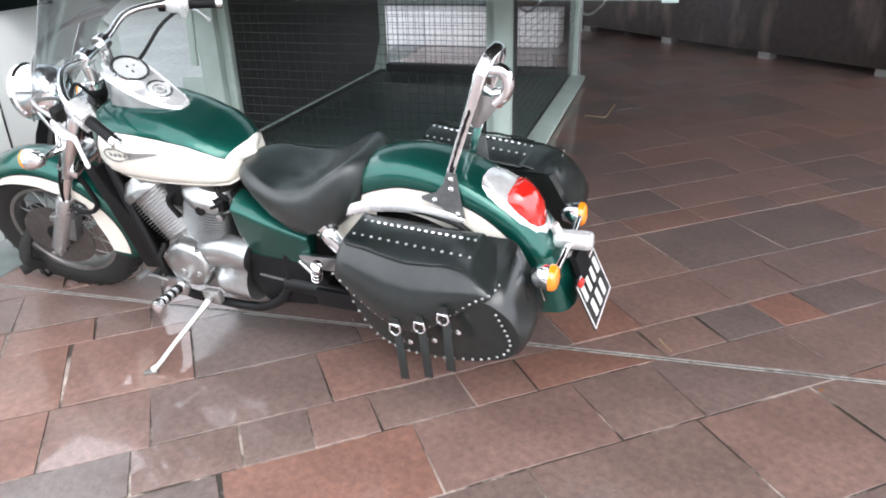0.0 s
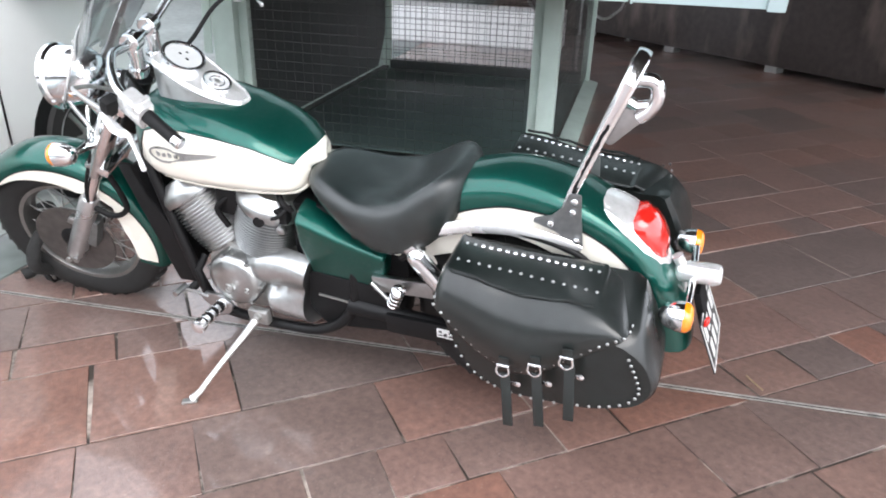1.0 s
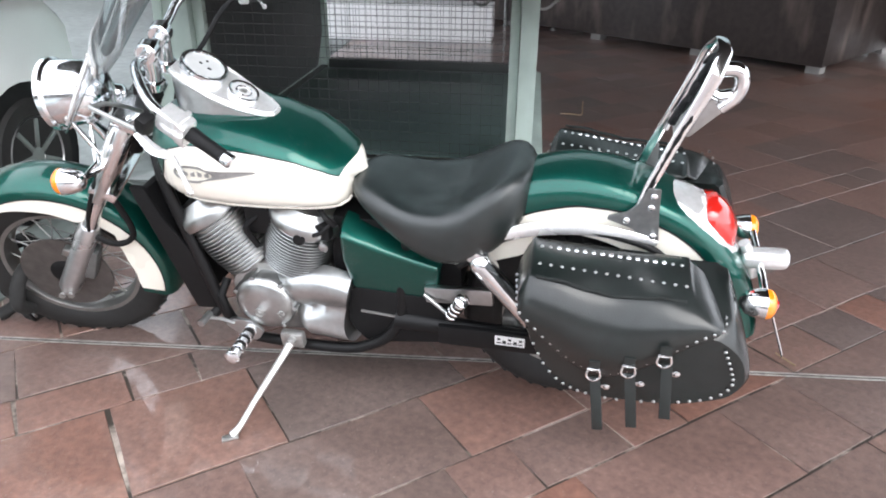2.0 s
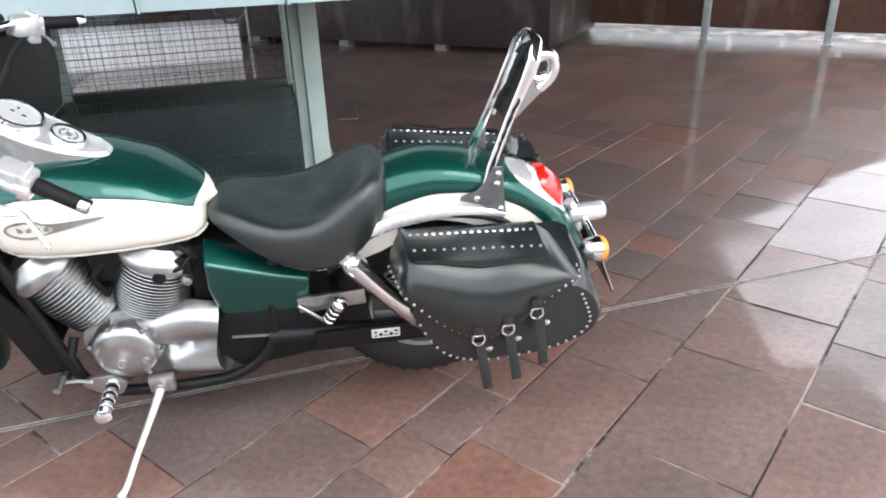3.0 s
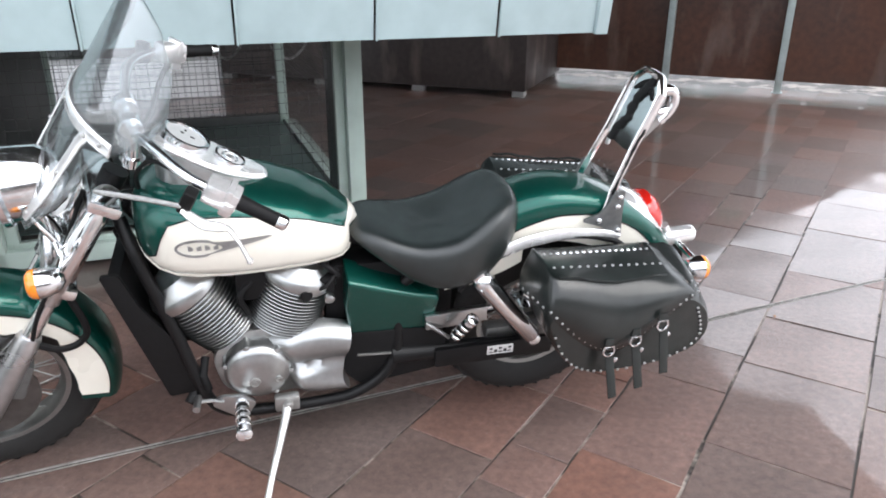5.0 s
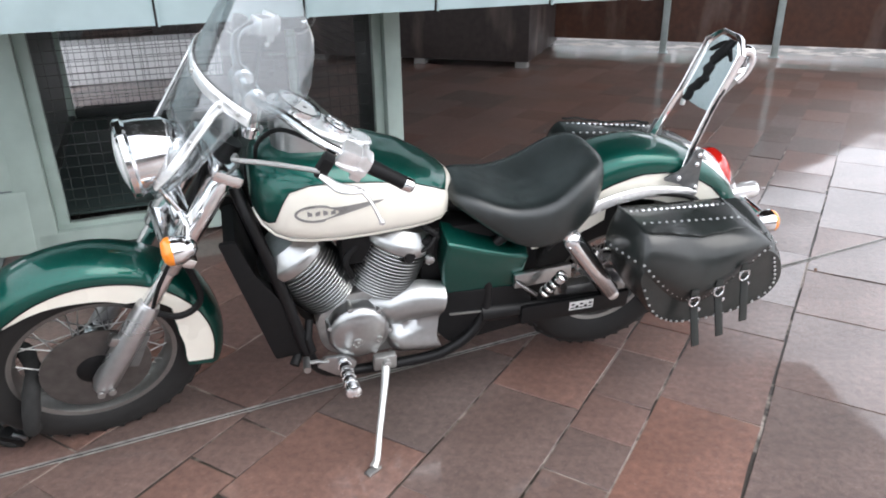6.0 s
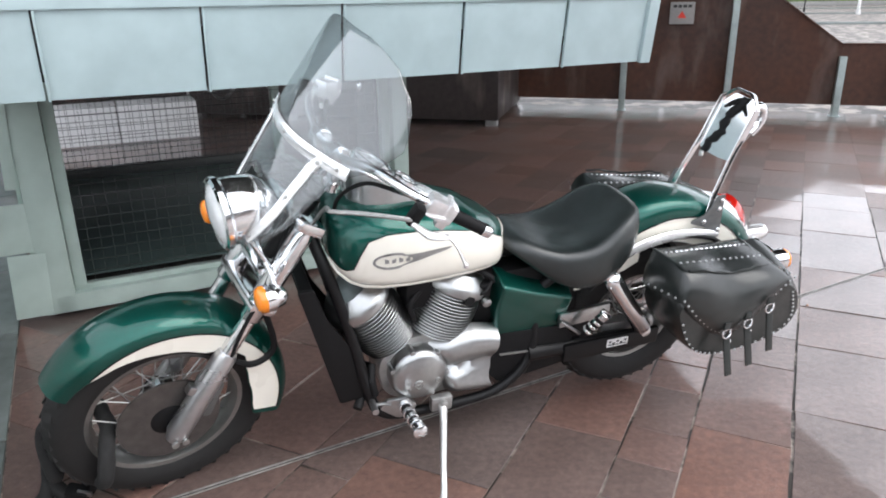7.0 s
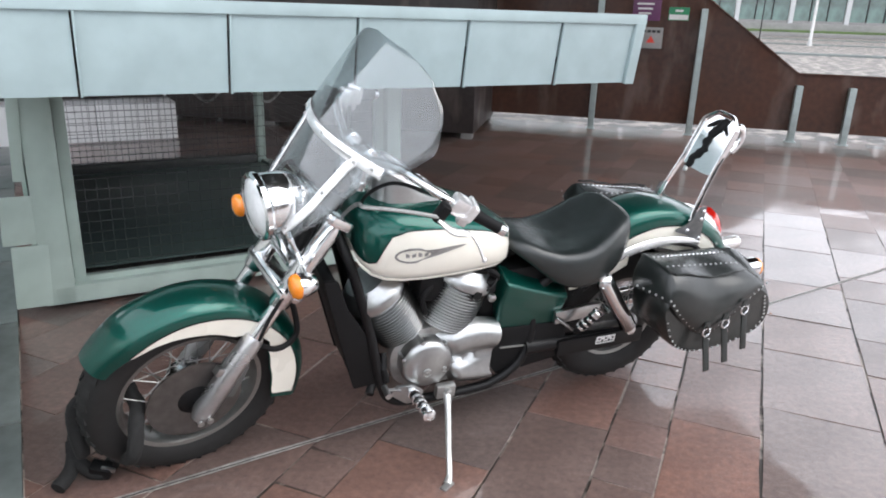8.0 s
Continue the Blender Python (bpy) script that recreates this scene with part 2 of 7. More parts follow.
M_CAGEPAINT = mat("worn_green_paint", (0.45, 0.55, 0.50), 0.45, 0, 0.16, 5, 0.15, 60)
M_STEELDARK = mat("dark_green_sheet", (0.105, 0.155, 0.147), 0.30, 0, 0.15, 6, 0.06, 60)
# shade of the cage interior, painted as a dark tone on its parts
M_CAGESHADE = mat("cage_shade_grey", (0.055, 0.062, 0.060), 0.45, 0, 0.12, 6, 0.05, 60)
M_WIRE = mat("galvanised_wire", (0.085, 0.085, 0.082), 0.5, 0.6, 0.2, 60)
M_GALV = mat("galvanised_post", (0.36, 0.42, 0.41), 0.4, 0.35, 0.2, 12, 0.1, 80)
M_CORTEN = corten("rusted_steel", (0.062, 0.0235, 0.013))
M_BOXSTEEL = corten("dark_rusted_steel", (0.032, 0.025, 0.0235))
M_WHITE = mat("white_concrete", (0.80, 0.80, 0.80), 0.6, 0, 0.08, 8, 0.2, 60)
M_MORTAR = mortar("joint_mortar")
M_SLOT = mat("slot_drain_steel", (0.36, 0.35, 0.33), 0.45, 0.5, 0.5, 30, 0.3, 200)
M_ROAD = mat("wet_grey_stone", (0.37, 0.405, 0.395), 0.45, 0, 0.25, 12, 0.2, 200, coat=0.3)
M_KERB = mat("wet_kerb_stone", (0.15, 0.175, 0.17), 0.45, 0, 0.3, 10, 0.3, 150, coat=0.3)
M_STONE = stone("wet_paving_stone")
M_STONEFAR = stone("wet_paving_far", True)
M_PLAZA = mat("pale_wet_plaza", (0.42, 0.42, 0.41), 0.3, 0, 0.03, 0.8, 0.02, 40, coat=0.5, rvar=0.03)
M_TWIG = mat("dry_twig", (0.30, 0.22, 0.14), 0.7, 0, 0.3, 40, 0.4, 120)
M_LEAF = mat("dead_leaf", (0.30, 0.12, 0.03), 0.55, 0, 0.35, 50, 0.3, 150)
M_WALLDARK = mat("dark_render", (0.10, 0.095, 0.09), 0.7, 0, 0.2, 2, 0.2, 40)
M_PALE = mat("pale_column", (0.52, 0.53, 0.53), 0.6, 0, 0.06, 3, 0.1, 40)
M_CONC = mat("concrete", (0.22, 0.215, 0.21), 0.7, 0, 0.15, 3, 0.2, 40)
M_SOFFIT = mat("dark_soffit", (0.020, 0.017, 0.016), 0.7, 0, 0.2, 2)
M_AMBER = mat("amber_lens", (0.80, 0.23, 0.01), 0.12, 0, 0.1, 90, coat=1.0)
M_RED = mat("red_lens", (0.50, 0.014, 0.009), 0.12, 0, 0.15, 90, coat=1.0)
M_LAMPGLASS = mat("headlamp_glass", (0.80, 0.82, 0.82), 0.2, 0.1, 0.1, 60, coat=1.0)
M_DIAL = mat("dial_face", (0.46, 0.47, 0.47), 0.5, 0, 0.05, 60, coat=0.3)
M_PLATE = mat("plate_black", (0.015, 0.015, 0.016), 0.35, 0, 0.1, 60)
M_PRINT = mat("white_print", (0.75, 0.75, 0.74), 0.4, 0, 0.08, 90)
M_GREYPRINT = mat("grey_emblem", (0.27, 0.265, 0.26), 0.3, 0.3, 0.15, 90)
M_SCREEN = clear_sheet("clear_screen", (0.74, 0.77, 0.78), 0.03)
M_CAR = mat("pale_car_paint", (0.85, 0.88, 0.87), 0.25, 0.1, 0.03, 5, coat=1.0)
M_CARGLASS = mat("car_window", (0.012, 0.022, 0.02), 0.05, 0, 0.1, 3, coat=1.0)
M_FABRIC = mat("black_sleeve", (0.014, 0.014, 0.014), 0.85, 0, 0.3, 60, 0.6, 300)
M_PURPLE = mat("purple_sign", (0.13, 0.035, 0.11), 0.4, 0, 0.08, 20)
M_SIGNGREEN = mat("green_sign", (0.02, 0.25, 0.11), 0.4, 0, 0.08, 20)
M_SIGNRED = mat("red_sign", (0.70, 0.05, 0.03), 0.4, 0, 0.08, 20)
M_GREYBOX = mat("grey_box", (0.30, 0.29, 0.28), 0.5, 0, 0.1, 20)
M_FACGLASS = mat("facade_glass", (0.06, 0.11, 0.095), 0.10, 0, 0.8, 0.9, coat=0.8)
M_GRASS = mat("grass", (0.07, 0.11, 0.035), 0.8, 0, 0.4, 3, 0.5, 20)
M_RIMSTEEL = mat("wheel_rim", (0.32, 0.32, 0.31), 0.38, 1.0, 0.1, 40)
M_DISC = mat("brake_disc", (0.13, 0.12, 0.115), 0.38, 0.7, 0.25, 30, 0.1, 200)
M_BRASS = mat("dull_bracket", (0.35, 0.30, 0.22), 0.4, 0.7, 0.3, 60)


# ---- mesh tools ----
def mesh_of(name, bm, material, smooth=40):
    bmesh.ops.recalc_face_normals(bm, faces=bm.faces)
    me = bpy.data.meshes.new(name)
    bm.to_mesh(me)
    bm.free()
    for m in (material if isinstance(material, (list, tuple)) else [material]):
        me.materials.append(m)
    if smooth:
        me.shade_smooth()
        me.set_sharp_from_angle(angle=radians(smooth))
    return me


def part(name, bm, material, parent=None, label="", smooth=40):
    """Links a bmesh as one mesh object under a thing or a part."""
    ob = new(name, mesh_of(name, bm, material, smooth))
    ob.parent = parent
    if label:
        tagged(ob, label)
    return ob


def share(name, me, parent, m):
    ob = new(name, me)
    ob.parent = parent
    ob.matrix_basis = m
    return ob


def thing(name, m, label, category, group="", kind=""):
    ob = new(name)
    ob.empty_display_size = 0.1
    ob.matrix_basis = m
    return tagged(ob, label, category, group, kind)


def box(bm, c, s, m=None, bev=0.0):
    """A box of centre c and size s, bevelled, turned by m."""
    r = bmesh.ops.create_cube(bm, size=1.0)
    vs = r["verts"]
    for v in vs:
        v.co = Vector((v.co.x * s[0], v.co.y * s[1], v.co.z * s[2]))
    if bev:
        es = list({e for v in vs for e in v.link_edges})
        out = bmesh.ops.bevel(bm, geom=es, offset=bev, segments=2, affect="EDGES", profile=0.6)
        vs = list({v for f in out["faces"] for v in f.verts} | {v for v in vs if v.is_valid})
    mm = Matrix.Translation(c) @ (m if m else Matrix())
    for v in vs:
        v.co = mm @ v.co
    return vs


def frame_of(d):
    d = Vector(d).normalized()
    a = Vector((0, 0, 1)) if abs(d.z) < 0.9 else Vector((1, 0, 0))
    x = a.cross(d).normalized()
    return x, d.cross(x), d


def smooth_path(pts, n=6):
    """Catmull-Rom through the points."""
    P = [Vector(p) for p in pts]
    P = [2 * P[0] - P[1]] + P + [2 * P[-1] - P[-2]]
    out = []
    for i in range(1, len(P) - 2):
        for k in range(n):
            t = k / n
            a, b, c, d = P[i - 1], P[i], P[i + 1], P[i + 2]
            out.append(0.5 * ((2 * b) + (c - a) * t + (2 * a - 5 * b + 4 * c - d) * t * t + (3 * b - a - 3 * c + d) * t ** 3))
    out.append(P[-2])
    return out


def tube(bm, pts, r, seg=10, flat=1.0, n=0, up=None):
    """A swept tube; r is one radius or one per point; flat squeezes the section along its second axis."""
    P = smooth_path(pts, n) if n else [Vector(p) for p in pts]
    rad = r if isinstance(r, (list, tuple)) else [r] * len(P)
    if len(rad) != len(P):
        k = len(rad) - 1
        rad = [rad[min(int(i / (len(P) - 1) * k), k - 1)] * (1 - (i / (len(P) - 1) * k - min(int(i / (len(P) - 1) * k), k - 1))) + rad[min(int(i / (len(P) - 1) * k), k - 1) + 1] * (i / (len(P) - 1) * k - min(int(i / (len(P) - 1) * k), k - 1)) for i in range(len(P))]
    T = [(P[min(i + 1, len(P) - 1)] - P[max(i - 1, 0)]).normalized() for i in range(len(P))]
    x = Vector(up).cross(T[0]).normalized() if up else frame_of(T[0])[0]
    rings = []
    for p, t, q in zip(P, T, rad):
        x = (x - t * x.dot(t)).normalized()
        y = t.cross(x)
        rings.append([bm.verts.new(p + (x * math.cos(a) + y * math.sin(a) * flat) * q) for a in (2 * math.pi * k / seg for k in range(seg))])
    skin(bm, rings, True)
    bm.faces.new(rings[0][::-1])
    bm.faces.new(rings[-1])


def skin(bm, rings, closed, mi=None):
    n = len(rings[0])
    for i in range(len(rings) - 1):
        for k in range(n if closed else n - 1):
            j = (k + 1) % n
            f = bm.faces.new((rings[i][k], rings[i][j], rings[i + 1][j], rings[i + 1][k]))
            if mi:
                f.material_index = mi(i, k)


def lathe(bm, prof, p, axis, seg=24, caps=True):
    """A turned form: prof of (radius, distance along axis from p)."""
    x, y, d = frame_of(axis)
    p = Vector(p)
    rings = [[bm.verts.new(p + d * h + (x * math.cos(a) + y * math.sin(a)) * max(r, 1e-4)) for a in (2 * math.pi * k / seg for k in range(seg))] for r, h in prof]
    skin(bm, rings, True)
    if caps:
        bm.faces.new(rings[0][::-1])
        bm.faces.new(rings[-1])


def loft(bm, rings, caps=True, mi=None):
    R = [[bm.verts.new(p) for p in ring] for ring in rings]
    skin(bm, R, True, mi)
    if caps:
        bm.faces.new(R[0][::-1])
        bm.faces.new(R[-1])


def plate(bm, poly, y0, y1):
    """A flat shape in the x-z plane, from y0 to y1 thick."""
    a = [bm.verts.new((x, y0, z)) for x, z in poly]
    b = [bm.verts.new((x, y1, z)) for x, z in poly]
    bm.faces.new(a)
    bm.faces.new(b[::-1])
    for i in range(len(poly)):
        j = (i + 1) % len(poly)
        bm.faces.new((a[i], a[j], b[j], b[i]))


def round_poly(poly, r, n=4):
    """Corners of a polygon rounded by r."""
    out, k = [], len(poly)
    for i in range(k):
        p, a, b = Vector(poly[i]), Vector(poly[i - 1]), Vector(poly[(i + 1) % k])
        d1, d2 = (a - p), (b - p)
        q = min(r, d1.length * 0.45, d2.length * 0.45)
        s, e = p + d1.normalized() * q, p + d2.normalized() * q
        out += [tuple((1 - t) ** 2 * s + 2 * t * (1 - t) * p + t * t * e) for t in (j / n for j in range(n + 1))]
    return out


def bevel_all(bm, w, seg=2, angle=30):
    bmesh.ops.recalc_face_normals(bm, faces=bm.faces)
    es = [e for e in bm.edges if len(e.link_faces) == 2 and e.calc_face_angle(0) > radians(angle)]
    bmesh.ops.bevel(bm, geom=es, offset=w, segments=seg, affect="EDGES", profile=0.6)


def moved(bm, m):
    bmesh.ops.transform(bm, matrix=m, verts=bm.verts)
    return bm


def lerp(x, table):
    """Piecewise smooth value of a table of (x, value, ...)."""
    if x <= table[0][0]:
        return table[0][1:]
    for a, b in zip(table, table[1:]):
        if x <= b[0]:
            t = (x - a[0]) / (b[0] - a[0])
            t = t * t * (3 - 2 * t) * 0.5 + t * 0.5
            return tuple(p + (q - p) * t for p, q in zip(a[1:], b[1:]))
    return table[-1][1:]


# ---- ground and large structure ----
def ground_sheet():
    bm = bmesh.new()
    n = 24
    vs = [bm.verts.new((400 * math.cos(2 * math.pi * k / n) + 8, 400 * math.sin(2 * math.pi * k / n), -0.0045)) for k in range(n)]
    bm.faces.new(vs)
    return tagged(part("ground", bm, M_MORTAR), "wet mortar bed under the paving", "ground", kind="structure")


ground_sheet()

CAGE = pose(-1.52, 4.60, 0, 0, 0, -17.5)  # front left foot of the cage; x along its front, y into its depth
KERB = (Vector((-2.07, 3.12)), Vector((0.290, 0.957)))  # where the paving ends


def kerb_strip():
    """Grey-green stone strip beside the paving, laid in long slabs, with a plain wet roadway beyond."""
    root = thing("kerb_strip", Matrix.Translation((KERB[0].x, KERB[0].y, 0)) @ pose(0, 0, 0, 0, 0, math.degrees(math.atan2(KERB[1].y, KERB[1].x)) - 90), "wet grey-green stone strip along the paving", "kerb", kind="structure")
    bm = bmesh.new()
    box(bm, (-0.17, 0, -0.045), (0.33, 0.985, 0.10), bev=0.006)
    me = mesh_of("slab", bm, M_KERB)
    for k in range(-8, 16):
        share("slab", me, root, pose(0, k * 1.0, random.uniform(-0.002, 0.002)))
    bm = bmesh.new()
    box(bm, (-6.36, 6, -0.05), (12.0, 60, 0.096))
    part("roadway", bm, M_ROAD, root, "wet grey-green roadway surface")
    return root


kerb_strip()


def plaza():
    """Bright wet open plaza past the rusted wall, with kerbs, lawn and street furniture."""
    d = pose(7.5, 3.96, 0, 0, 0, -61.5)
    root = thing("plaza", d, "pale wet open plaza with kerbs beyond the rusted wall", "plaza", kind="structure")
    bm = bmesh.new()
    box(bm, (0, 45.35, -0.045), (220, 90, 0.08))
    part("paving", bm, M_PLAZA, root)
    for y, w, h in ((28.7, 0.35, 0.10), (46.0, 0.30, 0.08), (62.0, 0.30, 0.08)):
        bm = bmesh.new()
        box(bm, (0, y, h / 2 - 0.01), (220, w, h + 0.02), bev=0.02)
        part("kerb", bm, M_KERB, root, "low dark stone kerb")
    for y, d, z in ((75.9, 1.8, 0.42), (88.5, 10.0, 1.32)):
        bm = bmesh.new()
        box(bm, (0, y, z / 2 - 0.01), (220, d, z + 0.02), bev=0.03)
        part("terrace_step", bm, M_CONC, root, "grey concrete terrace step")
    bm = bmesh.new()
    box(bm, (0, 80.1, 0.31), (220, 6.6, 0.64))
    part("lawn", bm, M_GRASS, root, "strip of short green grass")
    return root


plaza()


def far_building():
    """Long glazed building beyond the plaza: bays of glass between white columns."""
    root = thing("office_building", pose(7.5, 3.96, 0, 0, 0, -61.5) @ pose(0, 92, 1.30), "long glazed building with white columns beyond the plaza", "building")
    bm = bmesh.new()
    box(bm, (0, 2.0, 8.5), (150, 3.6, 17))
    part("wall", bm, M_CONC, root)
    bm = bmesh.new()
    box(bm, (0, 1.0, 17.4), (152, 5, 0.8), bev=0.1)
    part("roof", bm, M_CONC, root)
    bm = bmesh.new()
    box(bm, (0, 0, 0), (1.82, 0.1, 3.5))
    pane = mesh_of("window", bm, M_FACGLASS)
    bm = bmesh.new()
    box(bm, (0, -0.1, 8.5), (0.55, 0.5, 17), bev=0.05)
    col = mesh_of("column", bm, M_PALE)
    bm = bmesh.new()
    box(bm, (0, -0.05, 0), (150, 0.35, 0.5))
    band = mesh_of("band", bm, M_CONC)
    bm = bmesh.new()
    box(bm, (0, 0, 8.5), (0.10, 0.20, 17))
    bar = mesh_of("mullion", bm, M_BLACK)
    for k in range(-11, 12):
        share("column", col, root, pose(k * 6.4 - 3.2, 0, 0))
        for q in (-1.98, 0, 1.98):
            if abs(k) < 9:
                for s in range(2):
                    share("window", pane, root, pose(k * 6.4 + q, 0.14, 2.1 + s * 4.1))
        for q in (-0.99, 0.99):
            share("mullion", bar, root, pose(k * 6.4 + q, 0.06, 0))
    bm = bmesh.new()
    box(bm, (0, 0.14, 12.4), (148, 0.1, 7.6))
    part("upper_glazing", bm, M_FACGLASS, root, "glazing of the upper storeys")
    for s in range(5):
        share("band", band, root, pose(0, 0, 0.1 + s * 4.1))
    return root


far_building()


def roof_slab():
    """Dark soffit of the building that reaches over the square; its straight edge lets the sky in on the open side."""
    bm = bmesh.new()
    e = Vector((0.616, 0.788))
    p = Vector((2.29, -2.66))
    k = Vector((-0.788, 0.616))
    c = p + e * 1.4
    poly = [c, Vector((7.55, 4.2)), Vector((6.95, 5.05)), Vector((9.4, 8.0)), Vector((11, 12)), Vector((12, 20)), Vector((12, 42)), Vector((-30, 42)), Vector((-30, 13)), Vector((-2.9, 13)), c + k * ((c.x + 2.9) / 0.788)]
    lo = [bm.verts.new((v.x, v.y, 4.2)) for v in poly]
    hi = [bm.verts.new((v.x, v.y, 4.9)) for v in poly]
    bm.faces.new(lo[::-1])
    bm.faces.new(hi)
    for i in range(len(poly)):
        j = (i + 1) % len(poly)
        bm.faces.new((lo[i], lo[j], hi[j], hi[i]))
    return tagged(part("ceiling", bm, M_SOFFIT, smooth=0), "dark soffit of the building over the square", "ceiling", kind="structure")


roof_slab()


def unseen_rear_wall():
    """Unseen plain wall behind the camera, added to limit low sky light and reflections."""
    bm = bmesh.new()
    box(bm, (0, 0, 1.59), (30, 0.4, 3.2))
    ob = part("unseen_wall_south", bm, M_WALLDARK)
    ob.matrix_basis = pose(-6.5, -13.5, 0, 0, 0, -17.5)
    return tagged(ob, "unseen plain dark grey wall added to shape the reflections", "wall", kind="structure")


unseen_rear_wall()


def north_light_block():
    """Unseen plain dark wall, added past the far end to cut light from the north."""
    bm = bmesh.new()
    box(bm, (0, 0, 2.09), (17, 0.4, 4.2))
    ob = part("unseen_wall_north", bm, M_SOFFIT)
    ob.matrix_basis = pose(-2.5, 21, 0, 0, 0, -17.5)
    return tagged(ob, "unseen plain dark wall added to block light from the north", "wall", kind="structure")


north_light_block()


# ---- mesh cage and the deck over it ----
def wire_grid(bm, w, h, step, r):
    """Welded wire net in the x-z plane."""
    for k in range(int(w / step) + 1):
        box(bm, (k * step + (w % step) / 2, 0, h / 2), (r * 0.75, r, h))
    for k in range(int(h / step) + 1):
        box(bm, (w / 2, r, k * step + (h % step) / 2), (w, r, r))


CW, CD, CH = 2.01, 3.05, 1.24


def mesh_cage():
    root = thing("mesh_cage", CAGE, "grey-green painted steel cage with wire mesh sides", "cage")

    def bar(name, c, s, material=M_CAGEPAINT, bev=0.004, m=None):
        bm = bmesh.new()
        box(bm, c, s, m, bev)
        return part(name, bm, material, root)

    # front frame: wide outer upright, narrow inner stop, sill
    for x, w in ((0.100, 0.14), (CW - 0.045, 0.09)):
        bar("post", (x, 0.05, CH / 2 + 0.02), (w, 0.10, CH - 0.02))
    bar("stop", (0.200, 0.078, CH / 2 + 0.06), (0.056, 0.05, CH - 0.12))
    bar("stop", (CW - 0.118, 0.075, CH / 2 + 0.06), (0.05, 0.05, CH - 0.12))
    bar("sill", (CW / 2, 0.045, 0.075), (CW - 0.16, 0.09, 0.09))
    bar("sill", (CW / 2, 0.078, 0.132), (CW - 0.25, 0.05, 0.03))
    # bent sheet plates on the front left foot
    for z, h, w, dx, rz in ((0.20, 0.32, 0.16, -0.012, 6), (0.49, 0.24, 0.15, -0.035, 12), (0.93, 0.50, 0.05, 0.008, 0)):
        bm = bmesh.new()
        box(bm, (dx, -0.006, z), (w, 0.012, h), pose(0, 0, 0, 0, 3, rz), 0.003)
        part("patch_plate", bm, M_CAGEPAINT, root, "bent loose sheet plate")
    # back frame; its sill has the cage's shade in its colour
    for x in (0.04, CW - 0.04):
        bar("post", (x, CD - 0.04, CH / 2 + 0.01), (0.08, 0.08, CH))
    bar("sill", (CW / 2, CD - 0.04, 0.09), (CW - 0.17, 0.07, 0.10), M_CAGESHADE)
    # side rails at the foot, the left one in the shaded tone
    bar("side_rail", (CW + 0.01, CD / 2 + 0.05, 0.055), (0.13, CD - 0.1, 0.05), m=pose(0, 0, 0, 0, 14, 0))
    bar("side_rail", (0.04, CD / 2, 0.055), (0.08, CD - 0.18, 0.07), M_CAGESHADE)
    # solid left side, pale outside; liner inside coloured dark for the cage's shade
    bm = bmesh.new()
    box(bm, (0.012, CD / 2, CH / 2 + 0.05), (0.018, CD - 0.18, CH - 0.07))
    part("side_panel", bm, M_CAGEPAINT, root)
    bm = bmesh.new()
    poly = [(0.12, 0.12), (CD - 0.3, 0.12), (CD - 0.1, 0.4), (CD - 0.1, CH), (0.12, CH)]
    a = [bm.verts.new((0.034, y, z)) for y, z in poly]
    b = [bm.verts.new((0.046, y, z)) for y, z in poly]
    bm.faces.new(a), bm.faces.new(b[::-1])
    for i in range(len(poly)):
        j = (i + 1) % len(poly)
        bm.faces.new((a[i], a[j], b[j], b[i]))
    part("liner", bm, M_CAGESHADE, root, "inner lining sheet coloured dark grey for the cage's shade")
    # floor plate
    bm = bmesh.new()
    box(bm, (CW / 2, 1.64, 0.075), (CW - 0.14, 2.48, 0.012), bev=0.002)
    part("floor_plate", bm, M_STEELDARK, root, "dark green wet floor sheet")
    # nets
    bm = bmesh.new()
    wire_grid(bm, CW - 0.385, CH - 0.14, 0.056, 0.0023)
    moved(bm, Matrix.Translation((0.215, 0.075, 0.13)))
    part("front_net", bm, M_WIRE, root, "welded square wire mesh", 0)
    # back net darker than the front one, its shade painted in
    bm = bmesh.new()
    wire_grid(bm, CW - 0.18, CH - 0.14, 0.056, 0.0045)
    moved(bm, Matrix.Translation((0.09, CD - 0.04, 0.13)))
    part("back_net", bm, M_CAGESHADE, root, "welded wire mesh with the cage's shade in its colour", 0)
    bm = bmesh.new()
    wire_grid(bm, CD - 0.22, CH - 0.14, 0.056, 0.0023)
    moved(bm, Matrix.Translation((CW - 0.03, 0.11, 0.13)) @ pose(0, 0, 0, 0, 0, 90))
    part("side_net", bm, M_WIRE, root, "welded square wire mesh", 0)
    # lining strip inside the other side, shade put into its dark colour
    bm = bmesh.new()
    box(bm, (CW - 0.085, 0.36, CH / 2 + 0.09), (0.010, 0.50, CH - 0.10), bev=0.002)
    part("liner", bm, M_CAGESHADE, root, "inner lining sheet coloured dark grey for the cage's shade")
    return root


mesh_cage()


